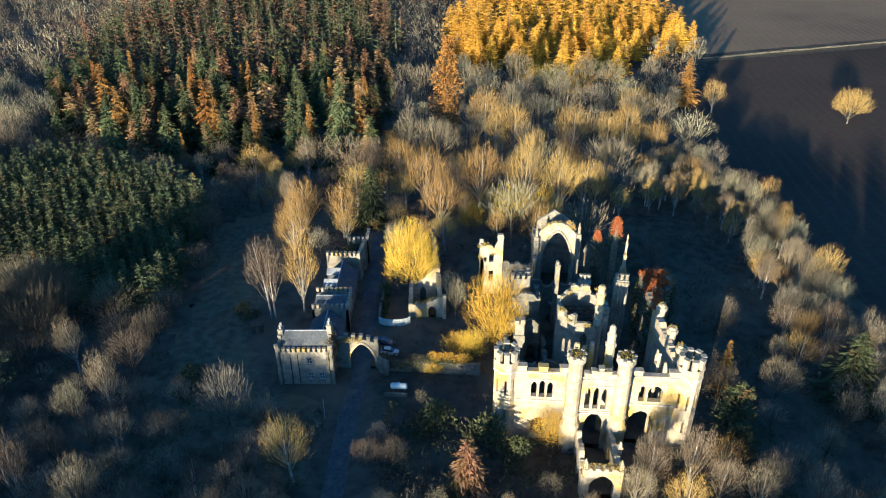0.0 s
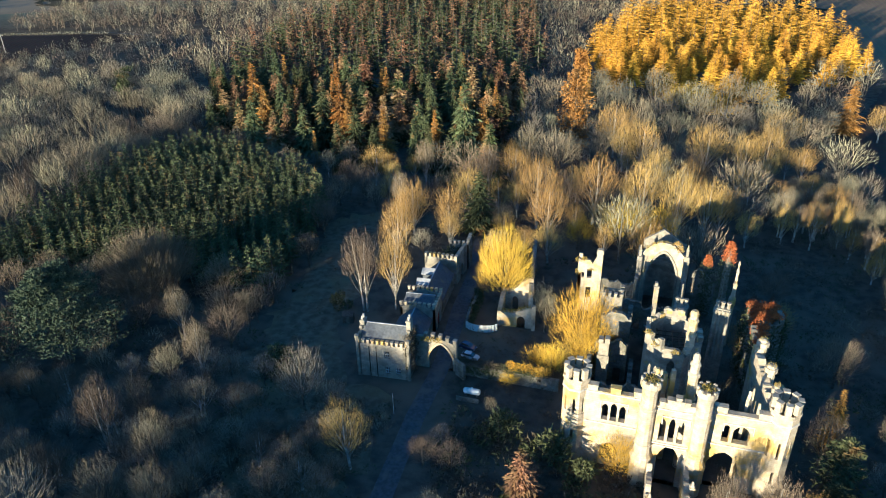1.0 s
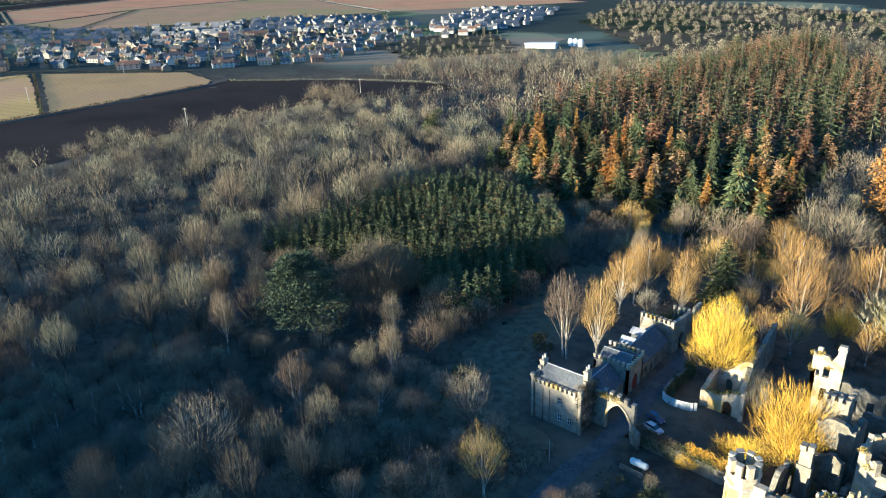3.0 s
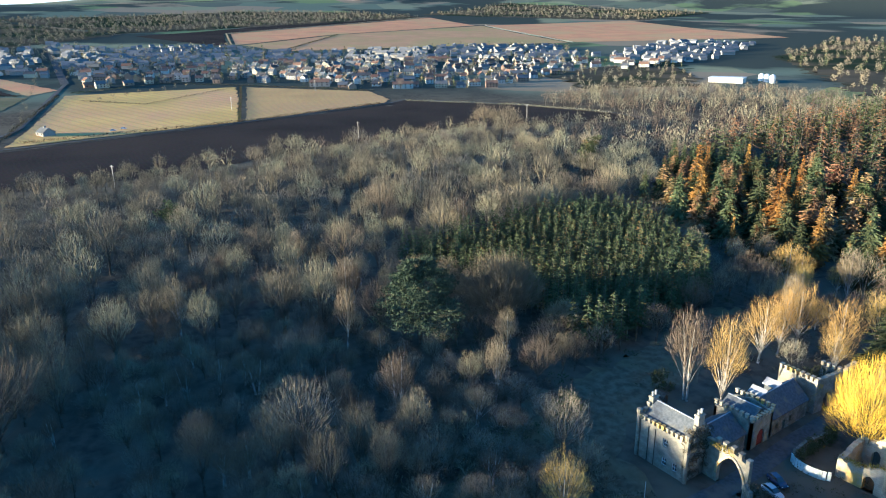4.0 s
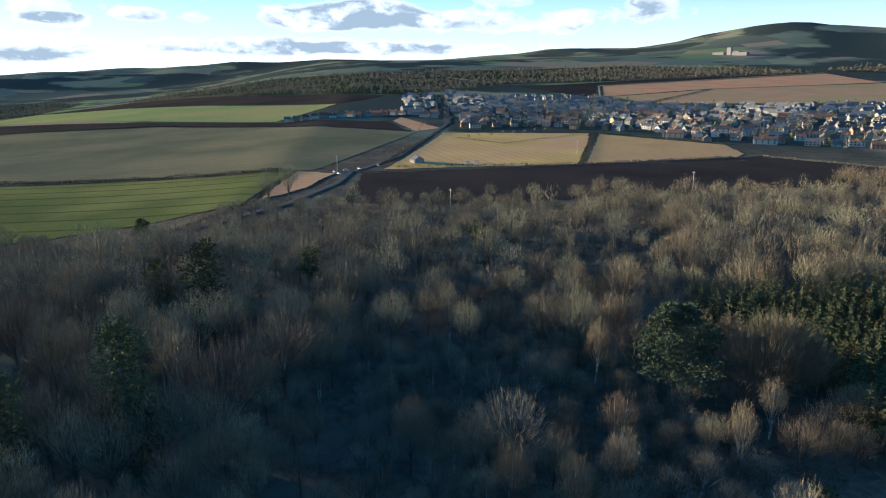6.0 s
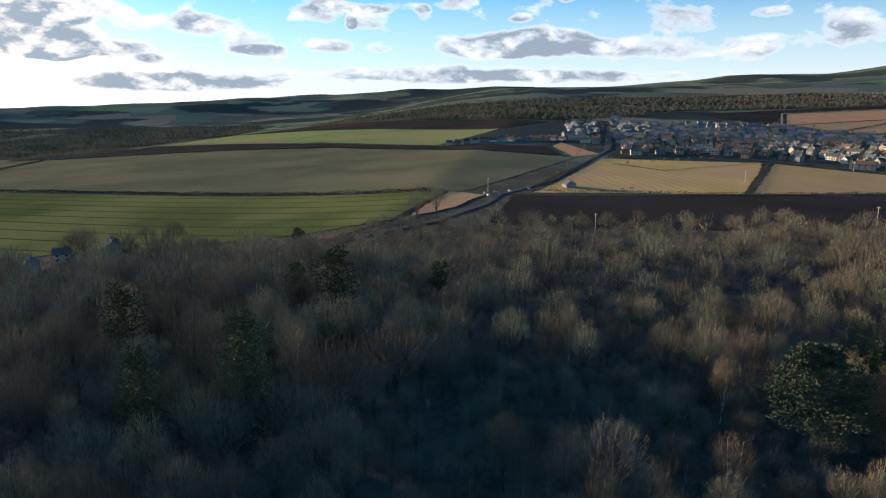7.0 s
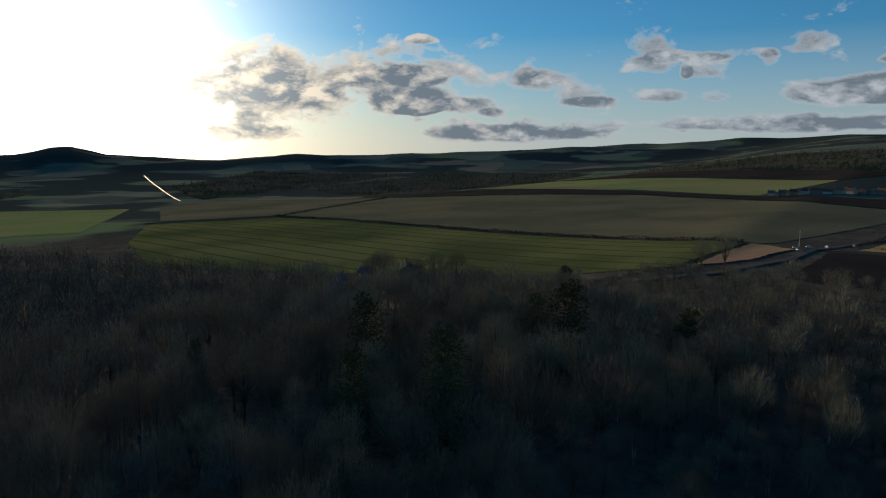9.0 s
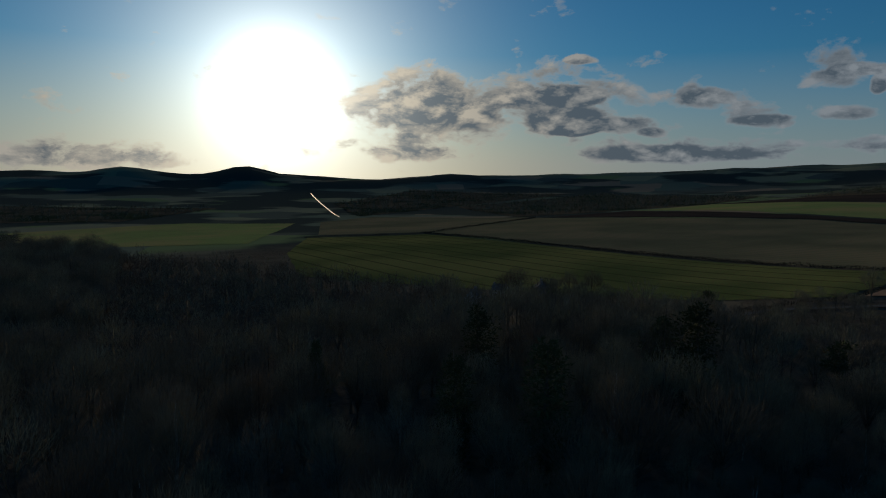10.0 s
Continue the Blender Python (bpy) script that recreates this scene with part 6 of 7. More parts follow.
run(nw, "ruined_wall", 15.4, 150.8, 24.0, 152.6, ragged(73, 7.5, 9.5), 0.8, [(2, 3.4, 3, 6, 6), (5, 6.4, 3, 6, 6)], M_STONE_DARK)
tufts(nw, "grass_tuft", [(9.8, 151, 14.2, 0.9, 0.6), (11, 150.6, 14.8, 0.7, 0.5), (12.6, 150.6, 12.0, 0.8, 0.5), (9.7, 150.6, 11, 0.8, 1.0)], 110, 0.3, M_MOSS, 74, "yellow dead ivy and grass")
wr = root("ruined_stable", pose(0, 0, 0), "broken stable court walls of pale stone with an arch", "ruin")
broken = lambda k: (lambda u: 0.9 * noise.noise(Vector((math.floor(u * 1.1) * 1.7, k, 0))) + 0.35 * noise.noise(Vector((u * 2.3, k, 1))))
rag_a, rag_b, rag_c, rag_d = broken(3), broken(8), broken(13), broken(21)
run(wr, "ruined_wall", -8.4, 139.8, -0.2, 139.8, lambda u: 4.0 + 1.6 * step(3.5, 7.4, u) + rag_a(u), 1.0, [(4.6, 6.6, 0, 2.2, 3.2)], M_STONE)
run(wr, "ruined_wall", -0.8, 147.0, -2.2, 170.0, lambda u: 8.4 + 0.8 * step(8, 22, u) + rag_b(u), 1.0, [(4, 5.6, 2, 4.5, 5.5), (12, 13.6, 3, 6, 7)], M_STONE_DARK)
run(wr, "ruined_wall", -8.6, 147.4, -8.6, 139.8, lambda u: 5.4 - 0.8 * step(2, 6, u) + rag_c(u), 1.0, [], M_STONE)
run(wr, "ruined_wall", -8.4, 147.6, -0.8, 147.6, lambda u: 5.8 + 3.6 * step(2, 7.0, u) + rag_d(u), 1.0, [(2.4, 4.0, 0, 3, 4)], M_STONE)
run(wr, "ruined_wall", -0.2, 139.8, -0.6, 147.0, lambda u: 5.4 + 2.8 * step(2, 7.0, u) + rag_c(u + 9), 1.0, [], M_STONE)
put("pier", block_mesh("pier", [(-0.2, 0.7, 138.9, 139.8, -0.5, 6.8), (-0.35, 0.85, 138.75, 139.95, 6.0, 6.3)], M_STONE), wr)
tufts(wr, "grass_tuft", [(-8 + i * 0.9, 140.2, 4.3 + 1.6 * step(3.5, 7.4, i * 0.9 + 0.6), 0.7, 0.4) for i in range(9)] + [(-7.6 + i * 0.9, 148.0, 6.2 + 3.6 * step(2, 7, i * 0.9 + 0.6), 0.7, 0.4) for i in range(8)], 45, 0.3, M_MOSS, 84, "dead yellow grass")

garden = root("garden_wall", pose(-1.0, 2.6, 0), "rubble garden wall with clipped ivy and beech hedge on top", "wall")
run(garden, "wall_run", -12.8, 116.6, 9.0, 114.6, lambda u: 3.0 + 0.15 * noise.noise(Vector((u, 0, 0))), 0.7, [], M_STONE_DARK)
hedge_rng = random.Random(14)
put("hedge", clump_mesh("hedge", [(-12.6 + i * 0.45, 116.9 - i * 0.042, 3.3 + hedge_rng.uniform(-0.7, 0.8), 1.0, 0.9) for i in range(40)], 80, 0.34, M_SCRUB, 91), garden, None, "brown clipped hedge")
# sunlit end of the hedge, its gold given by colour
put("hedge", clump_mesh("hedge", [(-1.5 + i * 0.5, 116.2 - i * 0.05, 4.2 + hedge_rng.uniform(-0.5, 0.6), 0.9, 0.8) for i in range(17)], 110, 0.32, M_TWIG_GOLD, 92), garden, None, "golden lit twigs")
put("ivy", clump_mesh("ivy", [(-12.4 + i * 0.6, 116.3 - i * 0.055, 2.0 + hedge_rng.uniform(-0.8, 1.0), 0.9, 1.0) for i in range(16)], 80, 0.34, M_IVY, 93), garden, None, "dark ivy")


# ---- gatehouse, gate arch and cottages by the drive ----
def gable_roof(name, x0, x1, y0, y1, eave, ridge, mat, along="x", over=0.25):
    """A pitched slate roof of some thickness with its ridge along x or y."""
    t = 0.18
    verts, faces = [], []
    if along == "x":
        ym = (y0 + y1) / 2
        sec = [(y0 - over, eave), (ym, ridge), (y1 + over, eave)]
        ends = (x0, x1)
        point = lambda e, p, dz: (e, p[0], p[1] + dz)
    else:
        xm = (x0 + x1) / 2
        sec = [(x0 - over, eave), (xm, ridge), (x1 + over, eave)]
        ends = (y0, y1)
        point = lambda e, p, dz: (p[0], e, p[1] + dz)
    for e in ends:
        for dz in (0, t):
            verts += [point(e, p, dz) for p in sec]
    for k in (0, 1):
        faces += [(3 + k, 4 + k, 10 + k, 9 + k), (k, 6 + k, 7 + k, 1 + k)]
    faces += [(0, 1, 4, 3), (1, 2, 5, 4), (6, 9, 10, 7), (7, 10, 11, 8), (0, 3, 9, 6), (2, 8, 11, 5)]
    return mesh_of(name, verts, faces, mat)


def sash_window(parent, x, y, z, turn, wide=1.1, high=1.7):
    """A white sash window with bars, set into its opening."""
    win = put("window", block_mesh("window_frame", [(-wide / 2, wide / 2, -0.06, 0.06, 0, 0.1), (-wide / 2, wide / 2, -0.06, 0.06, high - 0.1, high), (-wide / 2, -wide / 2 + 0.1, -0.06, 0.06, 0.1, high - 0.1),
                                                    (wide / 2 - 0.1, wide / 2, -0.06, 0.06, 0.1, high - 0.1), (-wide / 2 + 0.1, wide / 2 - 0.1, -0.05, 0.05, high / 2 - 0.05, high / 2 + 0.05),
                                                    (-0.04, 0.04, -0.045, 0.045, 0.1, high - 0.1)], M_WHITE), parent, pose(x, y, z, 0, 0, turn))
    put("pane", block_mesh("pane", [(-wide / 2 + 0.08, wide / 2 - 0.08, 0.0, 0.03, 0.08, high - 0.08)], M_GLASS), win)
    put("sill", block_mesh("sill", [(-wide / 2 - 0.15, wide / 2 + 0.15, -0.22, 0.1, -0.16, 0.0)], M_COPING), win)
    return win


gh = root("gatehouse", pose(0.4, 1.2, 0), "two storey stone gatehouse with battlements and a slate roof", "house")
GX0, GX1, GY0, GY1, GH = -35.6, -24.3, 113.6, 120.6, 8.6
wins = [(6.0, 7.1, 5.3, 7.0, 7.0), (6.0, 7.1, 1.2, 2.9, 2.9), (8.4, 9.5, 1.2, 2.9, 2.9)]
run(gh, "wall", GX0, GY0, GX1, GY0, GH, 0.6, wins, M_STONE_MID)
run(gh, "wall", GX1, GY0, GX1, GY1, lambda u: GH + 3.0 * max(0, 1 - abs(u - 3.5) / 3.5), 0.6, [], M_STONE_MID)
run(gh, "wall", GX1, GY1, GX0, GY1, GH, 0.6, [], M_STONE_MID)
run(gh, "wall", GX0, GY1, GX0, GY0, lambda u: GH + 3.0 * max(0, 1 - abs(u - 3.5) / 3.5), 0.6, [], M_STONE_MID)
put("roof", gable_roof("roof", GX0 + 0.6, GX1 - 0.6, GY0 + 0.6, GY1 - 0.6, GH - 0.1, GH + 3.0, M_SLATE), gh, None, "worn blue slate roof")
put("ridge_capping", block_mesh("ridge_capping", [(GX0 + 0.6, GX1 - 0.6, 116.95, 117.25, GH + 3.12, GH + 3.3)], M_LEAD), gh)
merlons(gh, GX0, GY0 - 0.05, GX1, GY0 - 0.05, GH, 0.8, 0.55, 0.5, 0.5)
for gx in (GX0, GX1 - 0.6):
    for i in range(7):
        u = i / 6
        zz = GH + 3.0 * (1 - abs(u - 0.5) * 2)
        put("crow_step", block_mesh("crow_step", [(gx - 0.05, gx + 0.65, -0.42, 0.42, 0, 0.85)], M_STONE_MID), gh, pose(0, GY0 + 0.45 + u * 6.1, zz))
for cx, cz in ((GX0 + 0.5, 12.6), (GX1 - 0.4, 13.6)):
    stack = put("chimney", block_mesh("chimney", [(-0.5, 0.5, -0.9, 0.9, 10.6, cz), (-0.62, 0.62, -1.02, 1.02, cz - 0.35, cz - 0.1)], M_STONE_MID), gh, pose(cx, 117.1, 0))
    for k in (-0.45, 0.45):
        put("chimney_pot", lathe("chimney_pot", [(0.2, 0), (0.2, 0.7), (0.26, 0.72), (0.26, 0.9), (0.18, 0.92)], 8, M_COPING), stack, pose(0, k, cz))
for px in (GX0, GX1):
    put("corner_shaft", lathe("corner_shaft", [(0.45, -0.4), (0.45, GH + 1.2), (0.6, GH + 1.3), (0.6, GH + 1.9), (0.2, GH + 2.0)], 8, M_STONE_MID), gh, pose(px, GY0 + 0.1, 0))
for a, b, z0, z1, z2 in wins:
    sash_window(gh, GX0 + (a + b) / 2, GY0 + 0.25, z0, 0, b - a, z1 - z0)
for px in (GX0 + 2.6, GX0 + 4.2):
    put("downpipe", lathe("downpipe", [(0.07, 0), (0.07, GH - 0.6)], 6, M_DARK), gh, pose(px, GY0 - 0.1, 0))
ivy_r = random.Random(33)
put("ivy", clump_mesh("ivy", [(GX1 + 0.2 + ivy_r.uniform(-0.5, 0.3), GY0 + ivy_r.uniform(-0.3, 6.5), ivy_r.uniform(1.0, 11.2), 0.8, 1.0) for _ in range(46)], 70, 0.32, M_SCRUB, 34), gh, None, "bare brown creeper on the gable")

gate = root("gate_arch", pose(0, 0, 0), "battlemented stone carriage arch over the drive", "gate")
run(gate, "arch_wall", -23.8, 120.4, -14.4, 119.8, lambda u: 8.0 - 0.9 * step(5.5, 9.4, u), 0.9, [(3.0, 8.6, 0.0, 3.0, 6.6)], M_STONE_MID)
for i in range(5):
    put("merlon", block_mesh("merlon", [(-0.38, 0.38, -0.05, 0.9, -0.3, 0.9), (-0.46, 0.46, -0.12, 0.98, 0.9, 1.05)], M_STONE_MID), gate, pose(-21.4 + i * 1.65, 120.25 - i * 0.1, 8.0 - 0.9 * step(5.5, 9.4, 2.4 + i * 1.65), 0, 0, -3.6))
put("arch_moulding", wall_mesh("arch_moulding", 6.4, lambda u: arch_rise(u, 0, 6.4, 3.2, 7.2), 0.25, [(0.45, 5.95, 0.0, 3.0, 6.7)], M_STONE, 2.0), gate, pose(-21.2, 120.0, 0, 0, 0, -3.6))
tufts(gate, "grass_tuft", [(-21.6 + i, 119.4, 8.2, 0.7, 0.6) for i in range(4)], 80, 0.3, M_MOSS, 35, "yellow dead grass")
run(gate, "side_wall", -14.6, 119.0, -12.4, 117.2, ragged(40, 3.2, 4.6), 0.7, [], M_STONE_DARK)

link_house = root("cottage", pose(0, 0, 0), "low stone cottage with a hipped slate roof by the drive", "house")
run(link_house, "wall", -31.0, 121.2, -23.4, 121.2, 3.8, 0.5, [], M_STONE_DARK)
run(link_house, "wall", -23.4, 121.2, -23.4, 133.2, 3.8, 0.5, [(1.8, 2.8, 1.0, 2.5, 2.5), (5.0, 6.0, 1.0, 2.5, 2.5)], M_STONE_DARK)
run(link_house, "wall", -31.0, 133.2, -31.0, 121.2, 3.8, 0.5, [], M_STONE_DARK)
put("roof", gable_roof("roof", -31.0, -23.4, 121.2, 133.4, 3.8, 6.8, M_SLATE, "y"), link_house, None, "blue slate roof")
put("ridge_capping", block_mesh("ridge_capping", [(-27.35, -27.05, 121.2, 133.2, 6.95, 7.1)], M_LEAD), link_house)
sash_window(link_house, -23.6, 123.5, 1.0, 90, 1.0, 1.5)
sash_window(link_house, -23.6, 126.7, 1.0, 90, 1.0, 1.5)

hall = root("coach_house", pose(0, 0, 0), "battlemented stone coach house with a red door and slate roof", "house")
run(hall, "wall", -31.2, 133.80, -22.6, 133.80, lambda u: 6.4 + 1.0 * max(0, 1 - abs(u - 4.3) / 4.3), 0.6, [], M_STONE_MID)
run(hall, "wall", -22.6, 133.80, -22.6, 141.20, 6.4, 0.6, [(2.4, 5.0, 0.0, 2.4, 3.8)], M_STONE_MID)
run(hall, "wall", -22.6, 141.20, -31.2, 141.20, lambda u: 6.4 + 1.0 * max(0, 1 - abs(u - 4.3) / 4.3), 0.6, [], M_STONE_MID)
run(hall, "wall", -31.2, 141.20, -31.2, 133.80, 6.4, 0.6, [], M_STONE_MID)
put("roof", gable_roof("roof", -30.6, -23.2, 134.40, 140.60, 6.0, 8.0, M_SLATE, "x"), hall, None, "blue slate roof")
put("ridge_capping", block_mesh("ridge_capping", [(-30.6, -23.2, 137.35, 137.65, 8.14, 8.3)], M_LEAD), hall)
merlons(hall, -31.2, 133.75, -22.6, 133.75, 6.9, 0.8, 0.55, 0.5, 0.5)
merlons(hall, -22.55, 133.80, -22.55, 141.20, 6.4, 0.8, 0.55, 0.5, 0.5)
merlons(hall, -31.2, 141.10, -22.6, 141.10, 6.9, 0.8, 0.55, 0.5, 0.5)
put("coach_door", wall_mesh("coach_door", 2.5, lambda u: arch_rise(u, 0, 2.5, 2.3, 3.7), 0.12, [], M_RED, 0.0), hall, pose(-22.85, 136.25, 0, 0, 0, 90), "dark red arched door")

row = root("stable_cottage", pose(0, 0, 0), "long low stone cottage with slate roof and glazed rooflights", "house")
run(row, "wall", -22.8, 141.8, -22.8, 155.4, 4.0, 0.5, [(1.5, 2.5, 1.0, 2.6, 2.6), (4.2, 5.2, 0, 2.3, 2.3), (6.6, 7.6, 1.0, 2.6, 2.6)], M_STONE_DARK)
run(row, "wall", -30.2, 155.4, -30.2, 141.8, 4.0, 0.5, [], M_STONE_DARK)
put("roof", gable_roof("roof", -30.2, -22.8, 141.8, 155.4, 4.0, 7.4, M_SLATE, "y"), row, None, "blue slate roof")
put("ridge_capping", block_mesh("ridge_capping", [(-26.65, -26.35, 141.8, 155.4, 7.54, 7.7)], M_LEAD), row)
for ry in (144.0, 149.4):
    dorm = put("dormer", block_mesh("dormer", [(-29.6, -26.6, ry, ry + 2.4, 5.2, 6.9)], M_SLATE), row)
    put("dormer_roof", gable_roof("dormer_roof", -29.9, -26.4, ry - 0.2, ry + 2.6, 6.9, 7.9, M_LEAD, "x"), dorm)

back = root("court_wall", pose(0, 0, 0), "high battlemented rubble wall closing the yard", "wall")
run(back, "wall_run", -31.2, 157.8, -22.2, 157.2, 7.6, 1.0, [], M_STONE_MID)
merlons(back, -31.2, 157.8, -22.2, 157.2, 7.6, 0.8, 0.6, 0.5, 0.9)
run(back, "wall_run", -22.2, 157.2, -21.2, 166.0, lambda u: 8.2 + 0.3 * noise.noise(Vector((u, 3, 0))), 0.9, [(3.0, 5.6, 0, 3.0, 4.4)], M_STONE_MID)
run(back, "tower_wall", -26.2, 166.2, -20.8, 166.2, 7.6, 0.7, [], M_STONE_DARK)
run(back, "tower_wall", -20.6, 166.2, -20.6, 170.2, 8.4, 0.7, [], M_STONE_DARK)
merlons(back, -26.2, 166.15, -20.8, 166.15, 7.6, 0.8, 0.6, 0.5, 0.6)
merlons(back, -20.6, 166.2, -20.6, 170.2, 8.4, 0.8, 0.6, 0.5, 0.6)
put("ivy", clump_mesh("ivy", [(-24.5 + ivy_r.uniform(-2.0, 2.5), 161 + ivy_r.uniform(-2, 4.0), 6.5 + ivy_r.uniform(-2, 1.6), 1.0, 0.8) for _ in range(30)], 70, 0.36, M_IVY, 36), back, None, "dark ivy on the wall top")

fence = root("garden_fence", pose(0, 0, 0), "pale corrugated sheet fence round a small yard", "fence")
for k in range(12):
    a = k / 11
    put("fence_sheet", block_mesh("fence_sheet", [(-0.33, 0.33, -0.05, 0.05, 0, 2.0)], M_TANK), fence, pose(-15.6 + a * 7.2, 137.2 - 1.2 * math.sin(a * math.pi) ** 0.6, 0, 0, 0, math.degrees(math.cos(a * math.pi)) * -0.45))
yard = root("yard_wall", pose(0, 0, 0), "dark ivy topped yard wall along the drive", "wall")
run(yard, "wall_run", -15.4, 138.0, -15.0, 152.0, ragged(44, 2.0, 3.2), 0.6, [], M_STONE_DARK)
put("ivy", clump_mesh("ivy", [(-14.8 + ivy_r.uniform(-0.6, 0.6), 138 + ivy_r.uniform(0, 14), 1.4 + ivy_r.uniform(-0.8, 1.8), 1.0, 0.9) for _ in range(40)], 70, 0.36, M_IVY, 37), yard, None, "dark ivy")


def car(x, y, turn, paint, label):
    """A hatchback: lofted body, glass house, wheels with tyre and rim."""
    c = root("car", pose(x, y, 0.12, 0, 0, turn), label, "car")
    prof = [(-2.05, 0.35, 0.62), (-1.95, 0.28, 0.95), (-1.2, 0.25, 1.02), (0.9, 0.25, 0.98), (1.8, 0.28, 0.80), (2.05, 0.36, 0.55)]
    v, f = [], []
    for i, (px, lo, hi) in enumerate(prof):
        w = 0.84 if 0 < i < 5 else 0.70
        v += [(px, -w, lo), (px, -w, hi - 0.08), (px, -w + 0.1, hi), (px, w - 0.1, hi), (px, w, hi - 0.08), (px, w, lo)]
    for i in range(5):
        for k in range(5):
            a = i * 6 + k
            f.append((a, a + 6, a + 7, a + 1))
        f.append((i * 6 + 5, i * 6 + 11, i * 6 + 6, i * 6))
    f += [(0, 1, 2, 3, 4, 5), (35, 34, 33, 32, 31, 30)]
    put("body", mesh_of("body", v, f, paint), c)
    v, f = [], []
    for px, w, z in ((-1.85, 0.72, 0.98), (-1.25, 0.60, 1.45), (0.25, 0.60, 1.47), (1.05, 0.72, 0.98)):
        v += [(px, -w, z), (px, w, z)]
    glass = [(0, 1, 3, 2), (4, 5, 7, 6), (0, 2, 4, 6), (1, 7, 5, 3)]
    put("glasshouse", mesh_of("glasshouse", v, glass, M_GLASS), c)
    put("roof_panel", block_mesh("roof_panel", [(-1.3, 0.3, -0.61, 0.61, 1.44, 1.5)], paint), c)
    for wx in (-1.3, 1.3):
        for wy in (-0.78, 0.78):
            wheel = put("wheel", lathe("tyre", [(0.2, -0.1), (0.31, -0.1), (0.31, 0.1), (0.2, 0.1)], 14, M_DARK), c, pose(wx, wy, 0.31, 90, 0, 0))
            put("rim", lathe("rim", [(0.02, -0.11), (0.2, -0.11), (0.2, 0.11), (0.02, 0.11)], 10, M_LEAD), wheel)
    for wy in (-0.58, 0.58):
        put("headlight", block_mesh("headlight", [(1.92, 2.06, wy - 0.16, wy + 0.16, 0.58, 0.72)], M_WHITE), c)
        put("tail_light", block_mesh("tail_light", [(-2.06, -1.96, wy - 0.12, wy + 0.12, 0.66, 0.9)], M_RED), c)
    return c


car(-13.6, 128.8, -20, M_CARBLUE, "dark blue parked hatchback beside the gate")
car(-12.4, 125.2, -14, M_CARSILVER, "silver parked car half hidden by the hedge")
tank = root("gas_tank", pose(-9.6, 112.6, 0.0, 0, 0, -4), "white cylindrical gas tank behind a low wall", "tank")
put("vessel", lathe("vessel", [(0.05, -1.85), (0.4, -1.8), (0.62, -1.6), (0.66, -1.4), (0.66, 1.4), (0.62, 1.6), (0.4, 1.8), (0.05, 1.85)], 16, M_TANK), tank, pose(0, 0, 1.15, 0, 90, 0))
put("cover", lathe("cover", [(0.25, 0), (0.25, 0.25), (0.1, 0.3)], 10, M_TANK), tank, pose(0, 0, 1.78))
for sx in (-1.1, 1.1):
    put("saddle", block_mesh("saddle", [(sx - 0.15, sx + 0.15, -0.5, 0.5, -0.2, 0.62)], M_STONE_DARK), tank)
low = root("low_wall", pose(-10.2, 110.4, 0, 0, 0, -3), "low concrete block wall beside the gas tank", "wall")
run(low, "wall_run", -2.4, 0, 2.4, 0, 1.1, 0.25, [], M_STONE_DARK)
shed = root("garden_shed", pose(-45.0, 134.5, 0, 0, 0, 10), "small dark timber shed under the birches", "shed")
put("body", block_mesh("body", [(-1.3, 1.3, -1.0, 1.0, -0.2, 2.0)], M_TIMBER), shed)
put("roof", gable_roof("roof", -1.4, 1.4, -1.1, 1.1, 2.0, 2.7, M_TIMBER), shed)
put("door", block_mesh("door", [(-0.4, 0.4, -1.06, -1.0, 0, 1.8)], M_STONE_DARK), shed)
tagged(plant("bush", -49, 140, 5.0, 3.2), "dark clipped evergreen bush by the shed")
post = root("sign_post", pose(-24.2, 104.0, 0), "thin pale wooden post beside the drive", "post")
put("shaft", lathe("shaft", [(0.07, -0.3), (0.07, 5.0), (0.03, 5.1)], 6, M_COPING), post)


# ---- hedges, village and the far country ----
def hedge(points, height, width, mat, seed, label, per_metre=5.0, blade_size=0.9):
    """A hedge along a line: one mesh of leafless sprays on the ground."""
    rng = random.Random(seed)
    v, f = [], []
    for (x0, y0), (x1, y1) in zip(points, points[1:]):
        length = math.hypot(x1 - x0, y1 - y0)
        for _ in range(int(length * per_metre)):
            u = rng.random()
            x, y = x0 + (x1 - x0) * u, y0 + (y1 - y0) * u
            h = height * (0.75 + 0.5 * noise.noise(Vector((x * 0.05, y * 0.05, seed))))
            if h < height * 0.42:
                continue
            p = Vector((x + rng.uniform(-1, 1) * width / 2, y + rng.uniform(-1, 1) * width / 2, land(x, y) + rng.uniform(0, h * 0.8)))
            blade(p, (ball(rng) + Vector((0, 0, 0.7))).normalized(), blade_size * rng.uniform(0.7, 1.5), blade_size * 0.6, rng, v, f)
    put("hedge", mesh_of("hedge", v, f, mat), None, None, label, "hedge", "field hedges")


hedge([(-478, -42), (-568, -650)], 4.0, 4.0, M_HEDGE, 401, "dark leafless hedge between the wheat and the stubble", 9.0, 1.1)
hedge([(-765, 62), (-995, -300), (-1020, -830)], 2.6, 3.0, M_HEDGE, 402, "thin hedge along the ploughed strip")
hedge([(-490, 24), (-750, 92)], 3.0, 3.4, M_HEDGE, 403, "brown leafless roadside hedge")
hedge([(-497, 190), (-640, 240), (-722, 268)], 2.0, 2.4, M_SCRUB, 404, "hedge between two stubble fields")
hedge([(-492, 40), (-494, 187), (-520, 332)], 2.4, 3.0, M_HEDGE, 405, "dark hedge along the narrow lane", 6)
hedge([(-720, 258), (-640, 150), (-700, 104)], 1.6, 2.0, M_SCRUB, 406, "broken hedge across the golden field", 2.5)
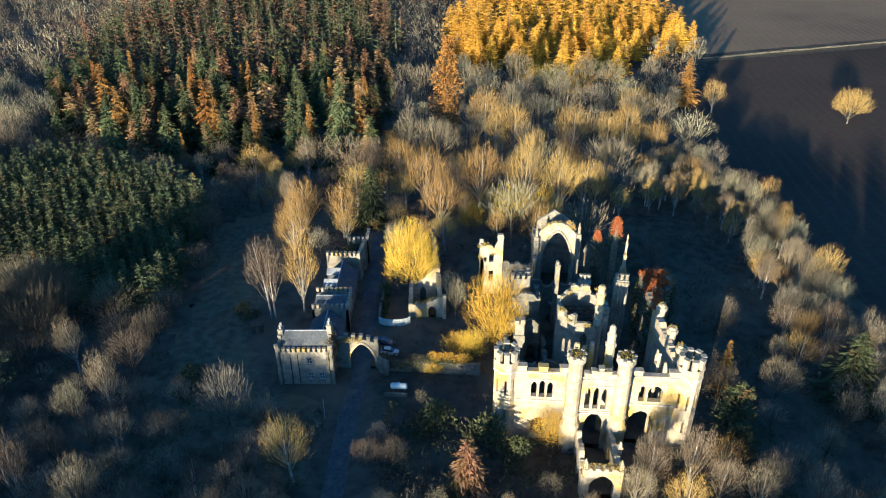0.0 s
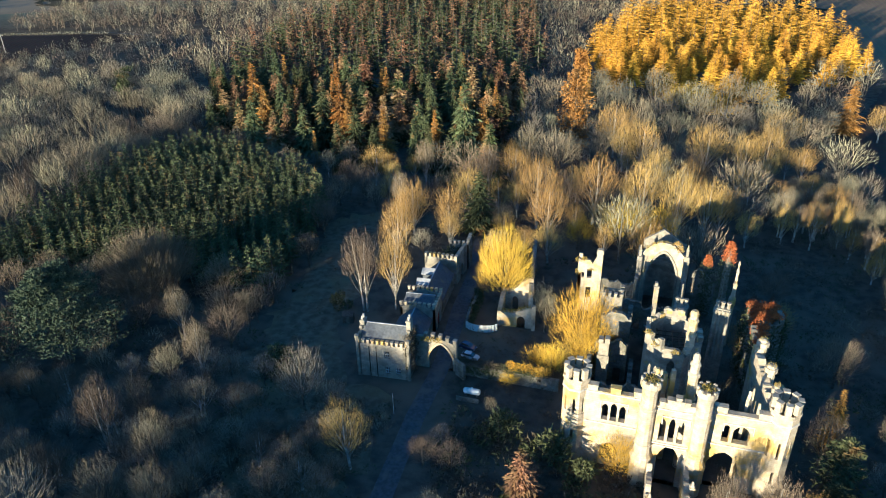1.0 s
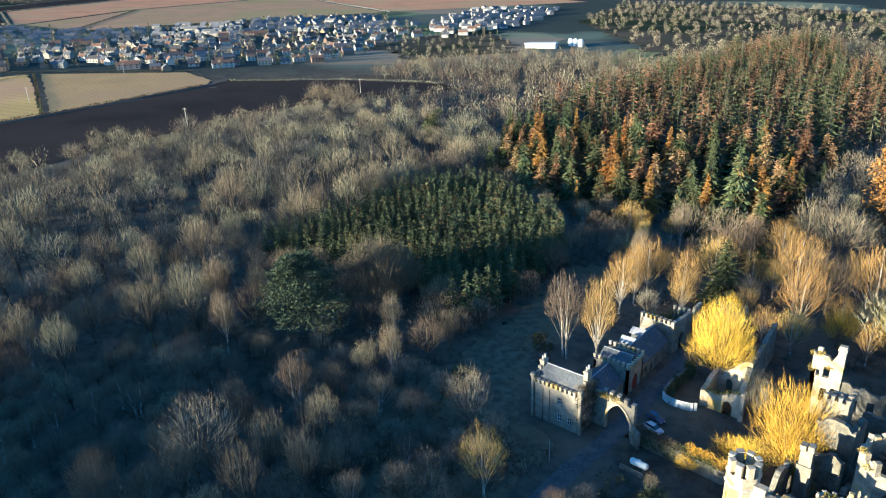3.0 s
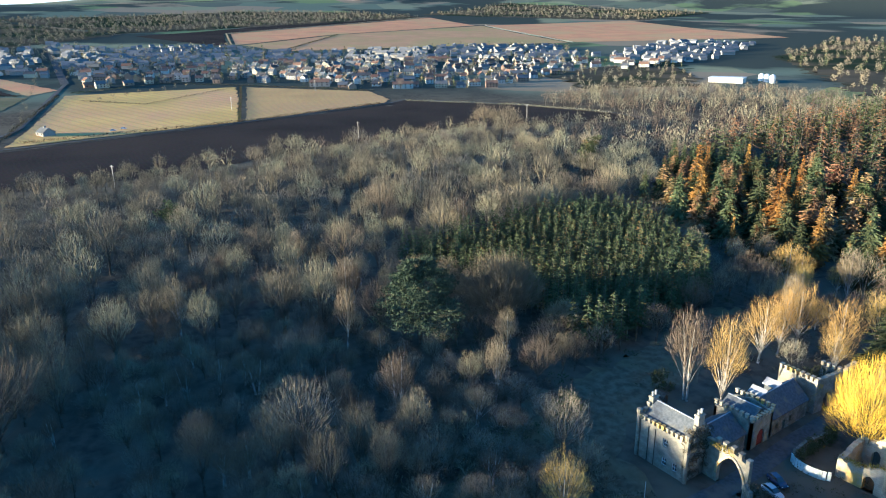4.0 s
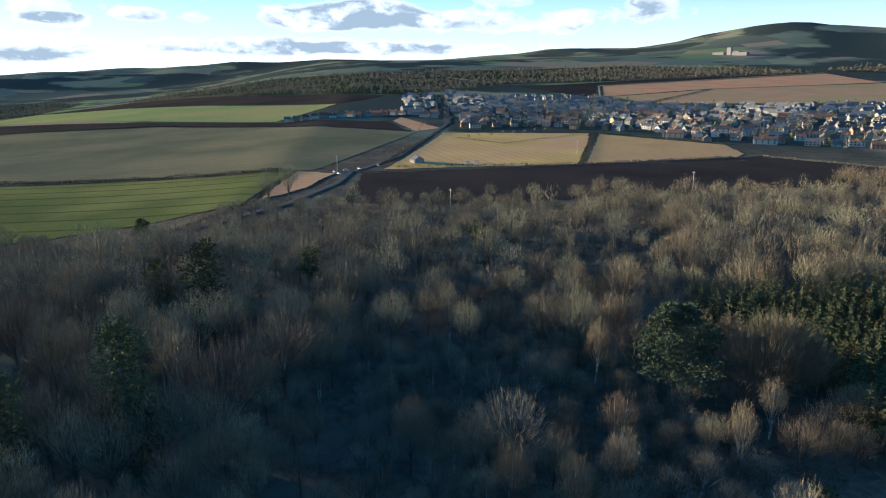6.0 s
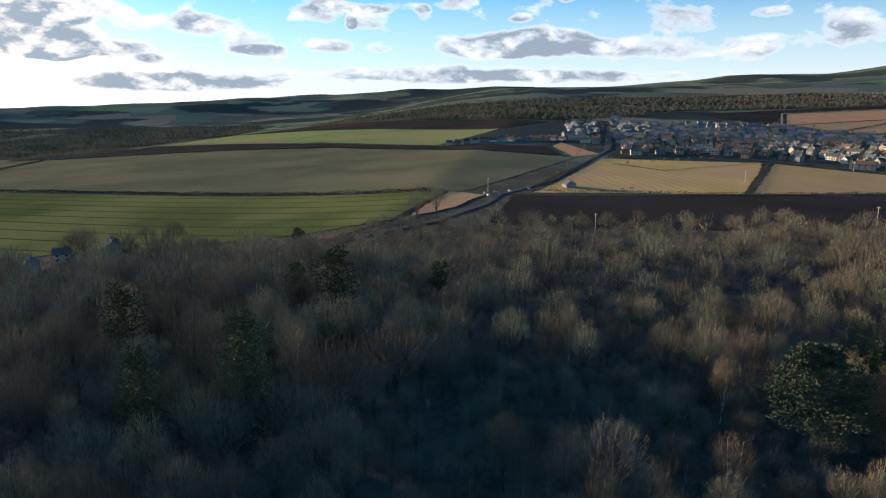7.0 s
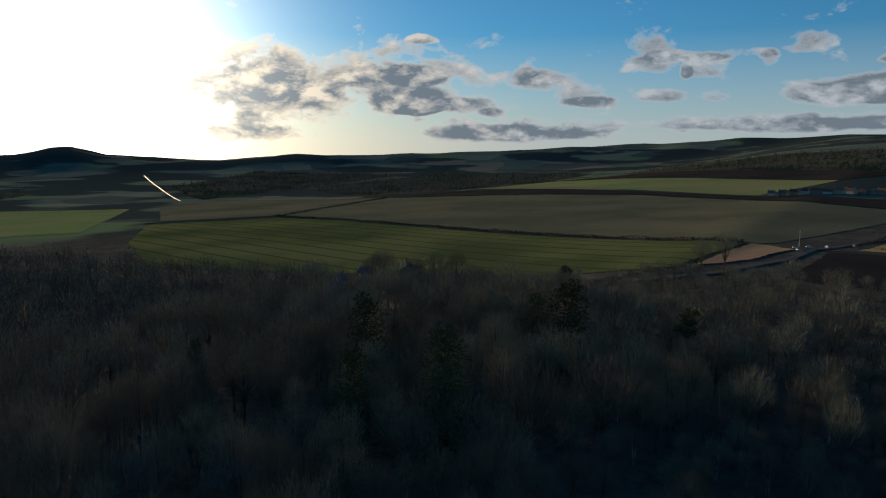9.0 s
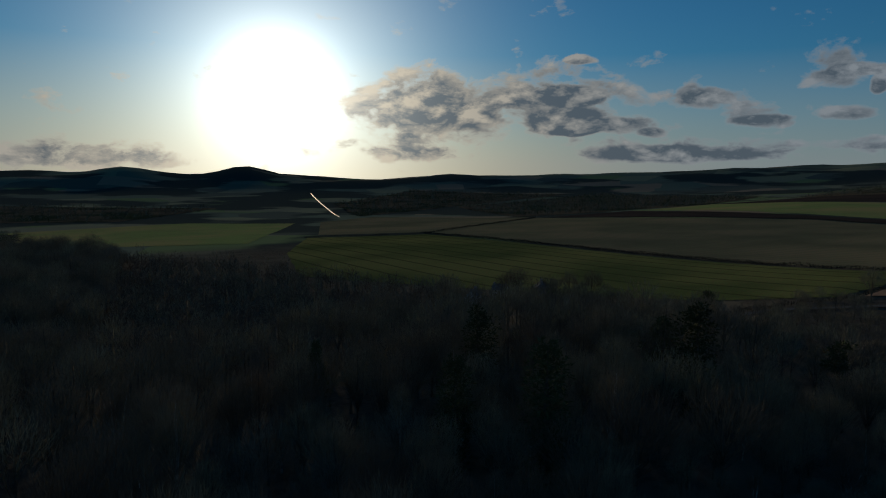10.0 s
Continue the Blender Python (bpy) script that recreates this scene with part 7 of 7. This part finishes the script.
hedge([(-524, 360), (-430, 424), (-352, 456)], 2.4, 2.6, M_TWIG, 407, "hedge at the ploughed field's end", 6)
hedge([(152, 400), (300, 446), (720, 530)], 1.6, 1.6, M_TWIG_PALE, 408, "pale leafless hedge lit by the sun between bare fields", 16, 0.45)
strip("grass_verge", [(150, 396), (300, 442), (720, 526)], 3.2, M_GRASS, 0.3, "dead grass verge between bare fields", "grass")
hedge([(-262, -88), (-300, -70), (-356, -46), (-470, -36)], 2.2, 2.6, M_HEDGE, 409, "low roadside hedge beside the wheat", 5)
hedge([(-1170, 495), (-1480, 760)], 2.2, 3.0, M_SCRUB, 410, "dark hedge across the green field", 4, 1.4)
hedge([(-1000, 1050), (-1560, 1262)], 1.8, 2.4, M_COPING, 411, "pale dyke between fields", 3, 1.2)
hedge([(-1340, 462), (-1650, 552), (-1980, 1342)], 1.8, 3.0, M_TWIG_PALE, 412, "pale field edge on the rise", 3, 1.6)
hedge([(-606, 372), (-722, 280), (-800, 206), (-760, 104)], 2.2, 3.0, M_SCRUB, 413, "garden hedge at the village edge", 5, 1.1)
hedge([(-425, -730), (-560, -650), (-1015, -840)], 3.2, 3.6, M_HEDGE, 414, "hedge below the wheat field", 4, 1.2)


def wall_paint(name, c):
    return material(name, c, [k * 0.86 for k in c], 0.85, 0.8, 4, vary=0.12)


WALLS = [wall_paint("white_harling", (0.46, 0.44, 0.40)), wall_paint("cream_harling", (0.44, 0.38, 0.28)), wall_paint("grey_harling", (0.27, 0.255, 0.235)), wall_paint("brown_brick", (0.27, 0.19, 0.14))]
ROOFS = [wall_paint("grey_slate", (0.13, 0.135, 0.145)), wall_paint("brown_tile", (0.17, 0.105, 0.08)), wall_paint("dark_tile", (0.085, 0.08, 0.08))]


def house_meshes(w, d, eave, ridge):
    wall = []
    for x0, x1, y0, y1 in ((-w / 2, w / 2, -d / 2, d / 2),):
        v = [(x0, y0, -1), (x1, y0, -1), (x1, y1, -1), (x0, y1, -1), (x0, y0, eave), (x1, y0, eave), (x1, y1, eave), (x0, y1, eave), (x0, 0, ridge - 0.1), (x1, 0, ridge - 0.1)]
        f = [(0, 1, 5, 4), (2, 3, 7, 6), (1, 2, 6, 9, 5), (3, 0, 4, 8, 7)]
        wall = (v, f)
    return wall


def plain_blocks(name, boxes, mat):
    """Boxes in one mesh, edges left sharp: for pieces far off."""
    v, f = [], []
    for x0, x1, y0, y1, z0, z1 in boxes:
        k = len(v)
        v += [(x, y, z) for z in (z0, z1) for x, y in ((x0, y0), (x1, y0), (x1, y1), (x0, y1))]
        f += [tuple(k + i for i in q) for q in ((3, 2, 1, 0), (4, 5, 6, 7), (0, 1, 5, 4), (1, 2, 6, 5), (2, 3, 7, 6), (3, 0, 4, 7))]
    return mesh_of(name, v, f, mat)


KINDS = [(8.6, 7.6, 4.4, 7.4), (13.5, 7.6, 4.4, 7.4), (10.5, 8.5, 2.6, 5.6), (22.0, 7.6, 4.6, 7.4)]
SHELLS = {}
for ki, (w, d, e, r) in enumerate(KINDS):
    for wi, wm in enumerate(WALLS):
        v, f = house_meshes(w, d, e, r)
        SHELLS[ki, wi] = mesh_of("wall", v, f, wm)
COVERS = {(ki, ri): gable_roof("roof", -w / 2 - 0.3, w / 2 + 0.3, -d / 2, d / 2, e - 0.15, r, rm, "x", 0.45) for ki, (w, d, e, r) in enumerate(KINDS) for ri, rm in enumerate(ROOFS)}
CHIMNEY = plain_blocks("chimney", [(-0.45, 0.45, -0.7, 0.7, -1.5, 1.2), (-0.55, 0.55, -0.8, 0.8, 0.8, 1.0)], WALLS[2])
PANE = plain_blocks("window", [(-0.65, 0.65, -0.06, 0.06, -0.6, 0.6), (-0.72, 0.72, -0.03, 0.03, -0.68, -0.58)], M_GLASS)
house_rng = random.Random(17)
house_count = 0


def house(x, y, turn, kind=None, wall=None, roof=None, windows=True, label=None, name="house"):
    ki = kind if kind is not None else house_rng.choices((0, 1, 2, 3), (5, 4, 3, 1))[0]
    wi = wall if wall is not None else house_rng.choices((0, 1, 2, 3), (2, 3, 5, 4))[0]
    ri = roof if roof is not None else house_rng.randrange(3)
    w, d, e, r = KINDS[ki]
    words = label or "%s %s with a %s roof in the village" % (("white harled", "cream harled", "grey harled", "brown brick")[wi],
                                                         ("house", "semi-detached house", "bungalow", "terrace")[ki], ("grey slate", "brown tiled", "dark tiled")[ri])
    h = root(name, pose(x, y, land(x, y) + 0.1, 0, 0, turn), words, "house", "village houses")
    put("wall", SHELLS[ki, wi], h)
    top = put("roof", COVERS[ki, ri], h)
    for cx in ((-w / 2 + 0.7, w / 2 - 0.7) if ki != 2 else (0.0,)):
        put("chimney", CHIMNEY, top, pose(cx, 0, r))
    if windows:
        for side, ty in ((-1, 0), (1, 180)):
            n = 2 if ki in (0, 2) else 4
            for lvl in ((1.5, 3.9) if e > 4 else (1.5,)):
                for k in range(n):
                    put("window", PANE, h, pose(-w / 2 + w * (k + 0.5) / n, side * (d / 2 + 0.02), lvl, 0, 0, ty))
    return h


VILLAGE = [(-775, 118), (-808, 215), (-728, 305), (-655, 350), (-612, 388), (-565, 420), (-552, 490), (-600, 640), (-640, 760), (-760, 830), (-935, 960), (-1060, 811), (-1085, 580), (-1150, 470),
           (-1320, 420), (-1355, 215), (-1500, 165), (-1390, 60), (-1000, 60), (-860, 125)]
spots = []
for px, py in scatter(VILLAGE, 29):
    if abs(py - (110 + (-850 - px) * 0.05)) < 14 and px < -820:
        continue
    spots.append((px, py))
for k in range(14):
    spots.append((-945 - k * 4, -110 + k * 12.5))
for px, py in scatter([(-560, 700), (-620, 1040), (-740, 1280), (-900, 1240), (-760, 860), (-640, 780)], 30):
    spots.append((px, py))
spots.sort(key=lambda p: math.hypot(p[0] - 40, p[1] - 50))
far_v, far_f, far_rv, far_rf = [], [], [], []
for i, (px, py) in enumerate(spots):
    turn = 30 * round(2 * noise.noise(Vector((px * 0.004, py * 0.004, 1.0)))) + 62 + house_rng.uniform(-6, 6) + (90 if house_rng.random() < 0.2 else 0)
    white = 0 if py > 720 or (i < 40 and i % 3 == 0) else None
    if i < 290:
        house(px, py, turn, None, white, None, i < 110)
    else:
        w, d, e, r = KINDS[house_rng.randrange(4)]
        m = pose(px, py, land(px, py) + 0.1, 0, 0, turn)
        v, f = house_meshes(w, d, e, r)
        k = len(far_v)
        far_v += [m @ Vector(q) for q in v]
        far_f += [tuple(a + k for a in q) for q in f]
        k = len(far_rv)
        far_rv += [m @ Vector(q) for q in ((-w / 2 - .3, -d / 2 - .4, e - .2), (w / 2 + .3, -d / 2 - .4, e - .2), (w / 2 + .3, 0, r), (-w / 2 - .3, 0, r), (w / 2 + .3, d / 2 + .4, e - .2), (-w / 2 - .3, d / 2 + .4, e - .2))]
        far_rf += [(k, k + 1, k + 2, k + 3), (k + 3, k + 2, k + 4, k + 5)]
if far_v:
    rest = put("far_houses", mesh_of("far_houses", far_v, far_f, WALLS[2]), None, None, "far rows of white village houses", "houses", "", "stuff")
    put("far_roofs", mesh_of("far_roofs", far_rv, far_rf, ROOFS[0]), rest)
strip("village_street", [(-850, 110), (-1010, 122), (-1400, 152)], 9.0, M_ROAD, 0.6, "straight village street", "road")
strip("village_street", [(-600, 420), (-780, 480), (-960, 540), (-1080, 600)], 7.0, M_ROAD, 0.6, "village street between the houses", "road")
strip("village_street", [(-640, 360), (-760, 420), (-900, 380), (-1050, 420)], 6.0, M_ROAD, 0.6, "village street between the houses", "road")

# trees in the village, along the belts, and woods on the plain
def far_proto(seed, spots, per, size, mat):
    """A tree some way off: a few dozen sprays on a stem."""
    stem = mesh_of("trunk", [(-0.2, 0, -0.5), (0.2, 0, -0.5), (0, 0.1, 6.0), (0, -0.2, -0.5), (0, 0.2, -0.5)], [(0, 1, 2), (3, 4, 2)], M_BARK)
    return stem, clump_mesh("crown", spots, per, size, mat, seed)


FAR_PROTO = [far_proto(501, [(0, 0, 4.0, 3.0, 0.9), (1.2, 0.6, 7.0, 3.2, 0.9), (-0.5, 0, 10.0, 2.4, 0.9)], 13, 2.0, M_TWIG), far_proto(502, [(0, 0, 4.0, 2.4, 0.9), (0, 0, 7.0, 1.9, 0.9), (0, 0, 10.0, 1.2, 1.2)], 11, 2.0, M_SPRUCE),
             far_proto(503, [(0, 0, 4.0, 3.2, 0.8), (0.8, -0.8, 7.0, 3.0, 0.8)], 18, 2.0, M_TWIG_RED)]
FAR_STANDS = [Stand(p) for p in FAR_PROTO]


def far_tree(x, y, scale, pick=None):
    s = FAR_STANDS[house_rng.choices((0, 1, 2), (5, 2, 4))[0] if pick is None else pick]
    s.spots.append((x, y, land(x, y), house_rng.uniform(0, 6.28), scale * house_rng.uniform(0.9, 1.4), scale * house_rng.uniform(0.8, 1.2)))


for px, py in scatter(VILLAGE, 29):
    if house_rng.random() < 0.75:
        far_tree(px + 12, py + 13, house_rng.uniform(0.4, 1.05))
    if house_rng.random() < 0.45:
        far_tree(px - 9, py + 11, house_rng.uniform(0.35, 0.8), house_rng.choice((1, 0)))
FAR_WOODS = [
    ([(-1750, 330), (-2350, 120), (-2500, 900), (-2300, 1250), (-1980, 1330)], 17, 1.0),
    ([(-1420, 40), (-1520, 160), (-1720, 330), (-2300, 100), (-2300, -700), (-1900, -680)], 17, 1.0),
    ([(-1730, -840), (-2400, -1000), (-2400, -1700), (-1400, -1500), (-1040, -900)], 18, 1.0),
    ([(-900, -1300), (-1350, -1500), (-2300, -1800), (-2000, -2500), (-1200, -1900)], 22, 1.1),
    ([(0, -800), (-120, -900), (-180, -1250), (300, -1400), (500, -700)], 16, 0.9),
    ([(-620, 620), (-470, 560), (-420, 660), (-540, 800), (-640, 900)], 16, 0.7),
    ([(-280, 720), (-560, 1050), (-700, 1500), (-200, 1500), (-100, 900)], 20, 1.0),
    ([(-1500, 1850), (-2100, 1400), (-2500, 2100), (-1700, 2500)], 24, 1.1),
    ([(-400, -1500), (-800, -1900), (-300, -2300), (100, -1800)], 24, 1.1),
    ([(180, 640), (230, 1000), (700, 1080), (700, 1300), (-100, 1300), (-80, 900)], 18, 1.0),
]
for poly, gap, size in FAR_WOODS:
    sheet("wood_floor", poly, M_FARWOOD, 0.5, "dark floor of a far wood", "ground", 12.0, "structure", 22.0)
    for px, py in scatter(poly, gap * 1.35):
        far_tree(px, py, size * house_rng.uniform(0.6, 1.0))
for k in range(8):
    far_tree(-690 - k * 9 + house_rng.uniform(-3, 3), 120 + k * 14, 0.5, 2)
for k in range(16):
    far_tree(-560 - k * 36, 40 + k * 5 + house_rng.uniform(-3, 3), 0.4, 0)
for s in FAR_STANDS:
    s.build("far_woodland", "far leafless and evergreen trees of the plain")

# works, farm, poles and vehicles
works = root("works_building", pose(-420, 715, land(-420, 715), 0, 0, 20), "long low white works building with a pale blue roof", "building")
put("wall", block_mesh("wall", [(-18, 18, -8, 8, -1, 5)], WALLS[0]), works)
put("roof", block_mesh("roof", [(-18.6, 18.6, -8.6, 8.6, 5, 5.7)], M_TANK), works)
for k in range(3):
    tank2 = root("storage_silo", pose(-385 - k * 9, 745 + k * 4, land(-385, 745)), "white cylindrical storage silo by the works", "silo")
    put("shell", lathe("shell", [(3.2, -0.5), (3.2, 7.5), (1.2, 9.0), (0.2, 9.2)], 14, M_TANK), tank2)
factory = root("maltings", pose(-2900, 1500, land(-2900, 1500), 0, 0, 40), "far white factory with a tall tower below the hill", "factory")
put("tower", block_mesh("tower", [(-9, 9, -9, 9, -5, 30)], WALLS[2]), factory)
put("shed", block_mesh("shed", [(-70, -20, -14, 14, -5, 11), (16, 80, -14, 14, -5, 9), (22, 46, -14, 10, 9, 14)], WALLS[2]), factory)

for hx, hy, ht, hk, hw in ((-244, -211, 35, 1, 0), (-268, -212, 125, 0, 0), (-288, -196, 40, 1, 2)):
    house(hx, hy, ht, hk, hw, 0, True, "white farmhouse with a grey slate roof among bare trees", "farmhouse")
house(-520, 58, 20, 2, 2, 0, True, "grey roadside bungalow by the junction")
for k, (px, py) in enumerate(((-374, 231), (-560, 205), (-640, 320), (-480, -5), (-372, 380), (-331, 70))):
    pole = root("power_pole", pose(px, py, land(px, py), 0, 0, 30), "wooden power pole with a crossarm in the field", "pole")
    put("shaft", lathe("shaft", [(0.22, -0.5), (0.18, 11.4), (0.1, 11.5)], 6, M_COPING), pole)
    put("crossarm", block_mesh("crossarm", [(-1.4, 1.4, -0.08, 0.08, 10.6, 10.85)], M_COPING), pole)
for vx, vy, vt in ((-466, -6, 20), (-474, 2, 110), (-482, 12, 40), (-456, -2, 30), (-500, 26, 15), (-508, 100, 80), (-512, 108, 60)):
    c = car(vx, vy, vt, M_CARSILVER, "pale parked car at the road junction")
    c.location.z = land(vx, vy) + 0.6
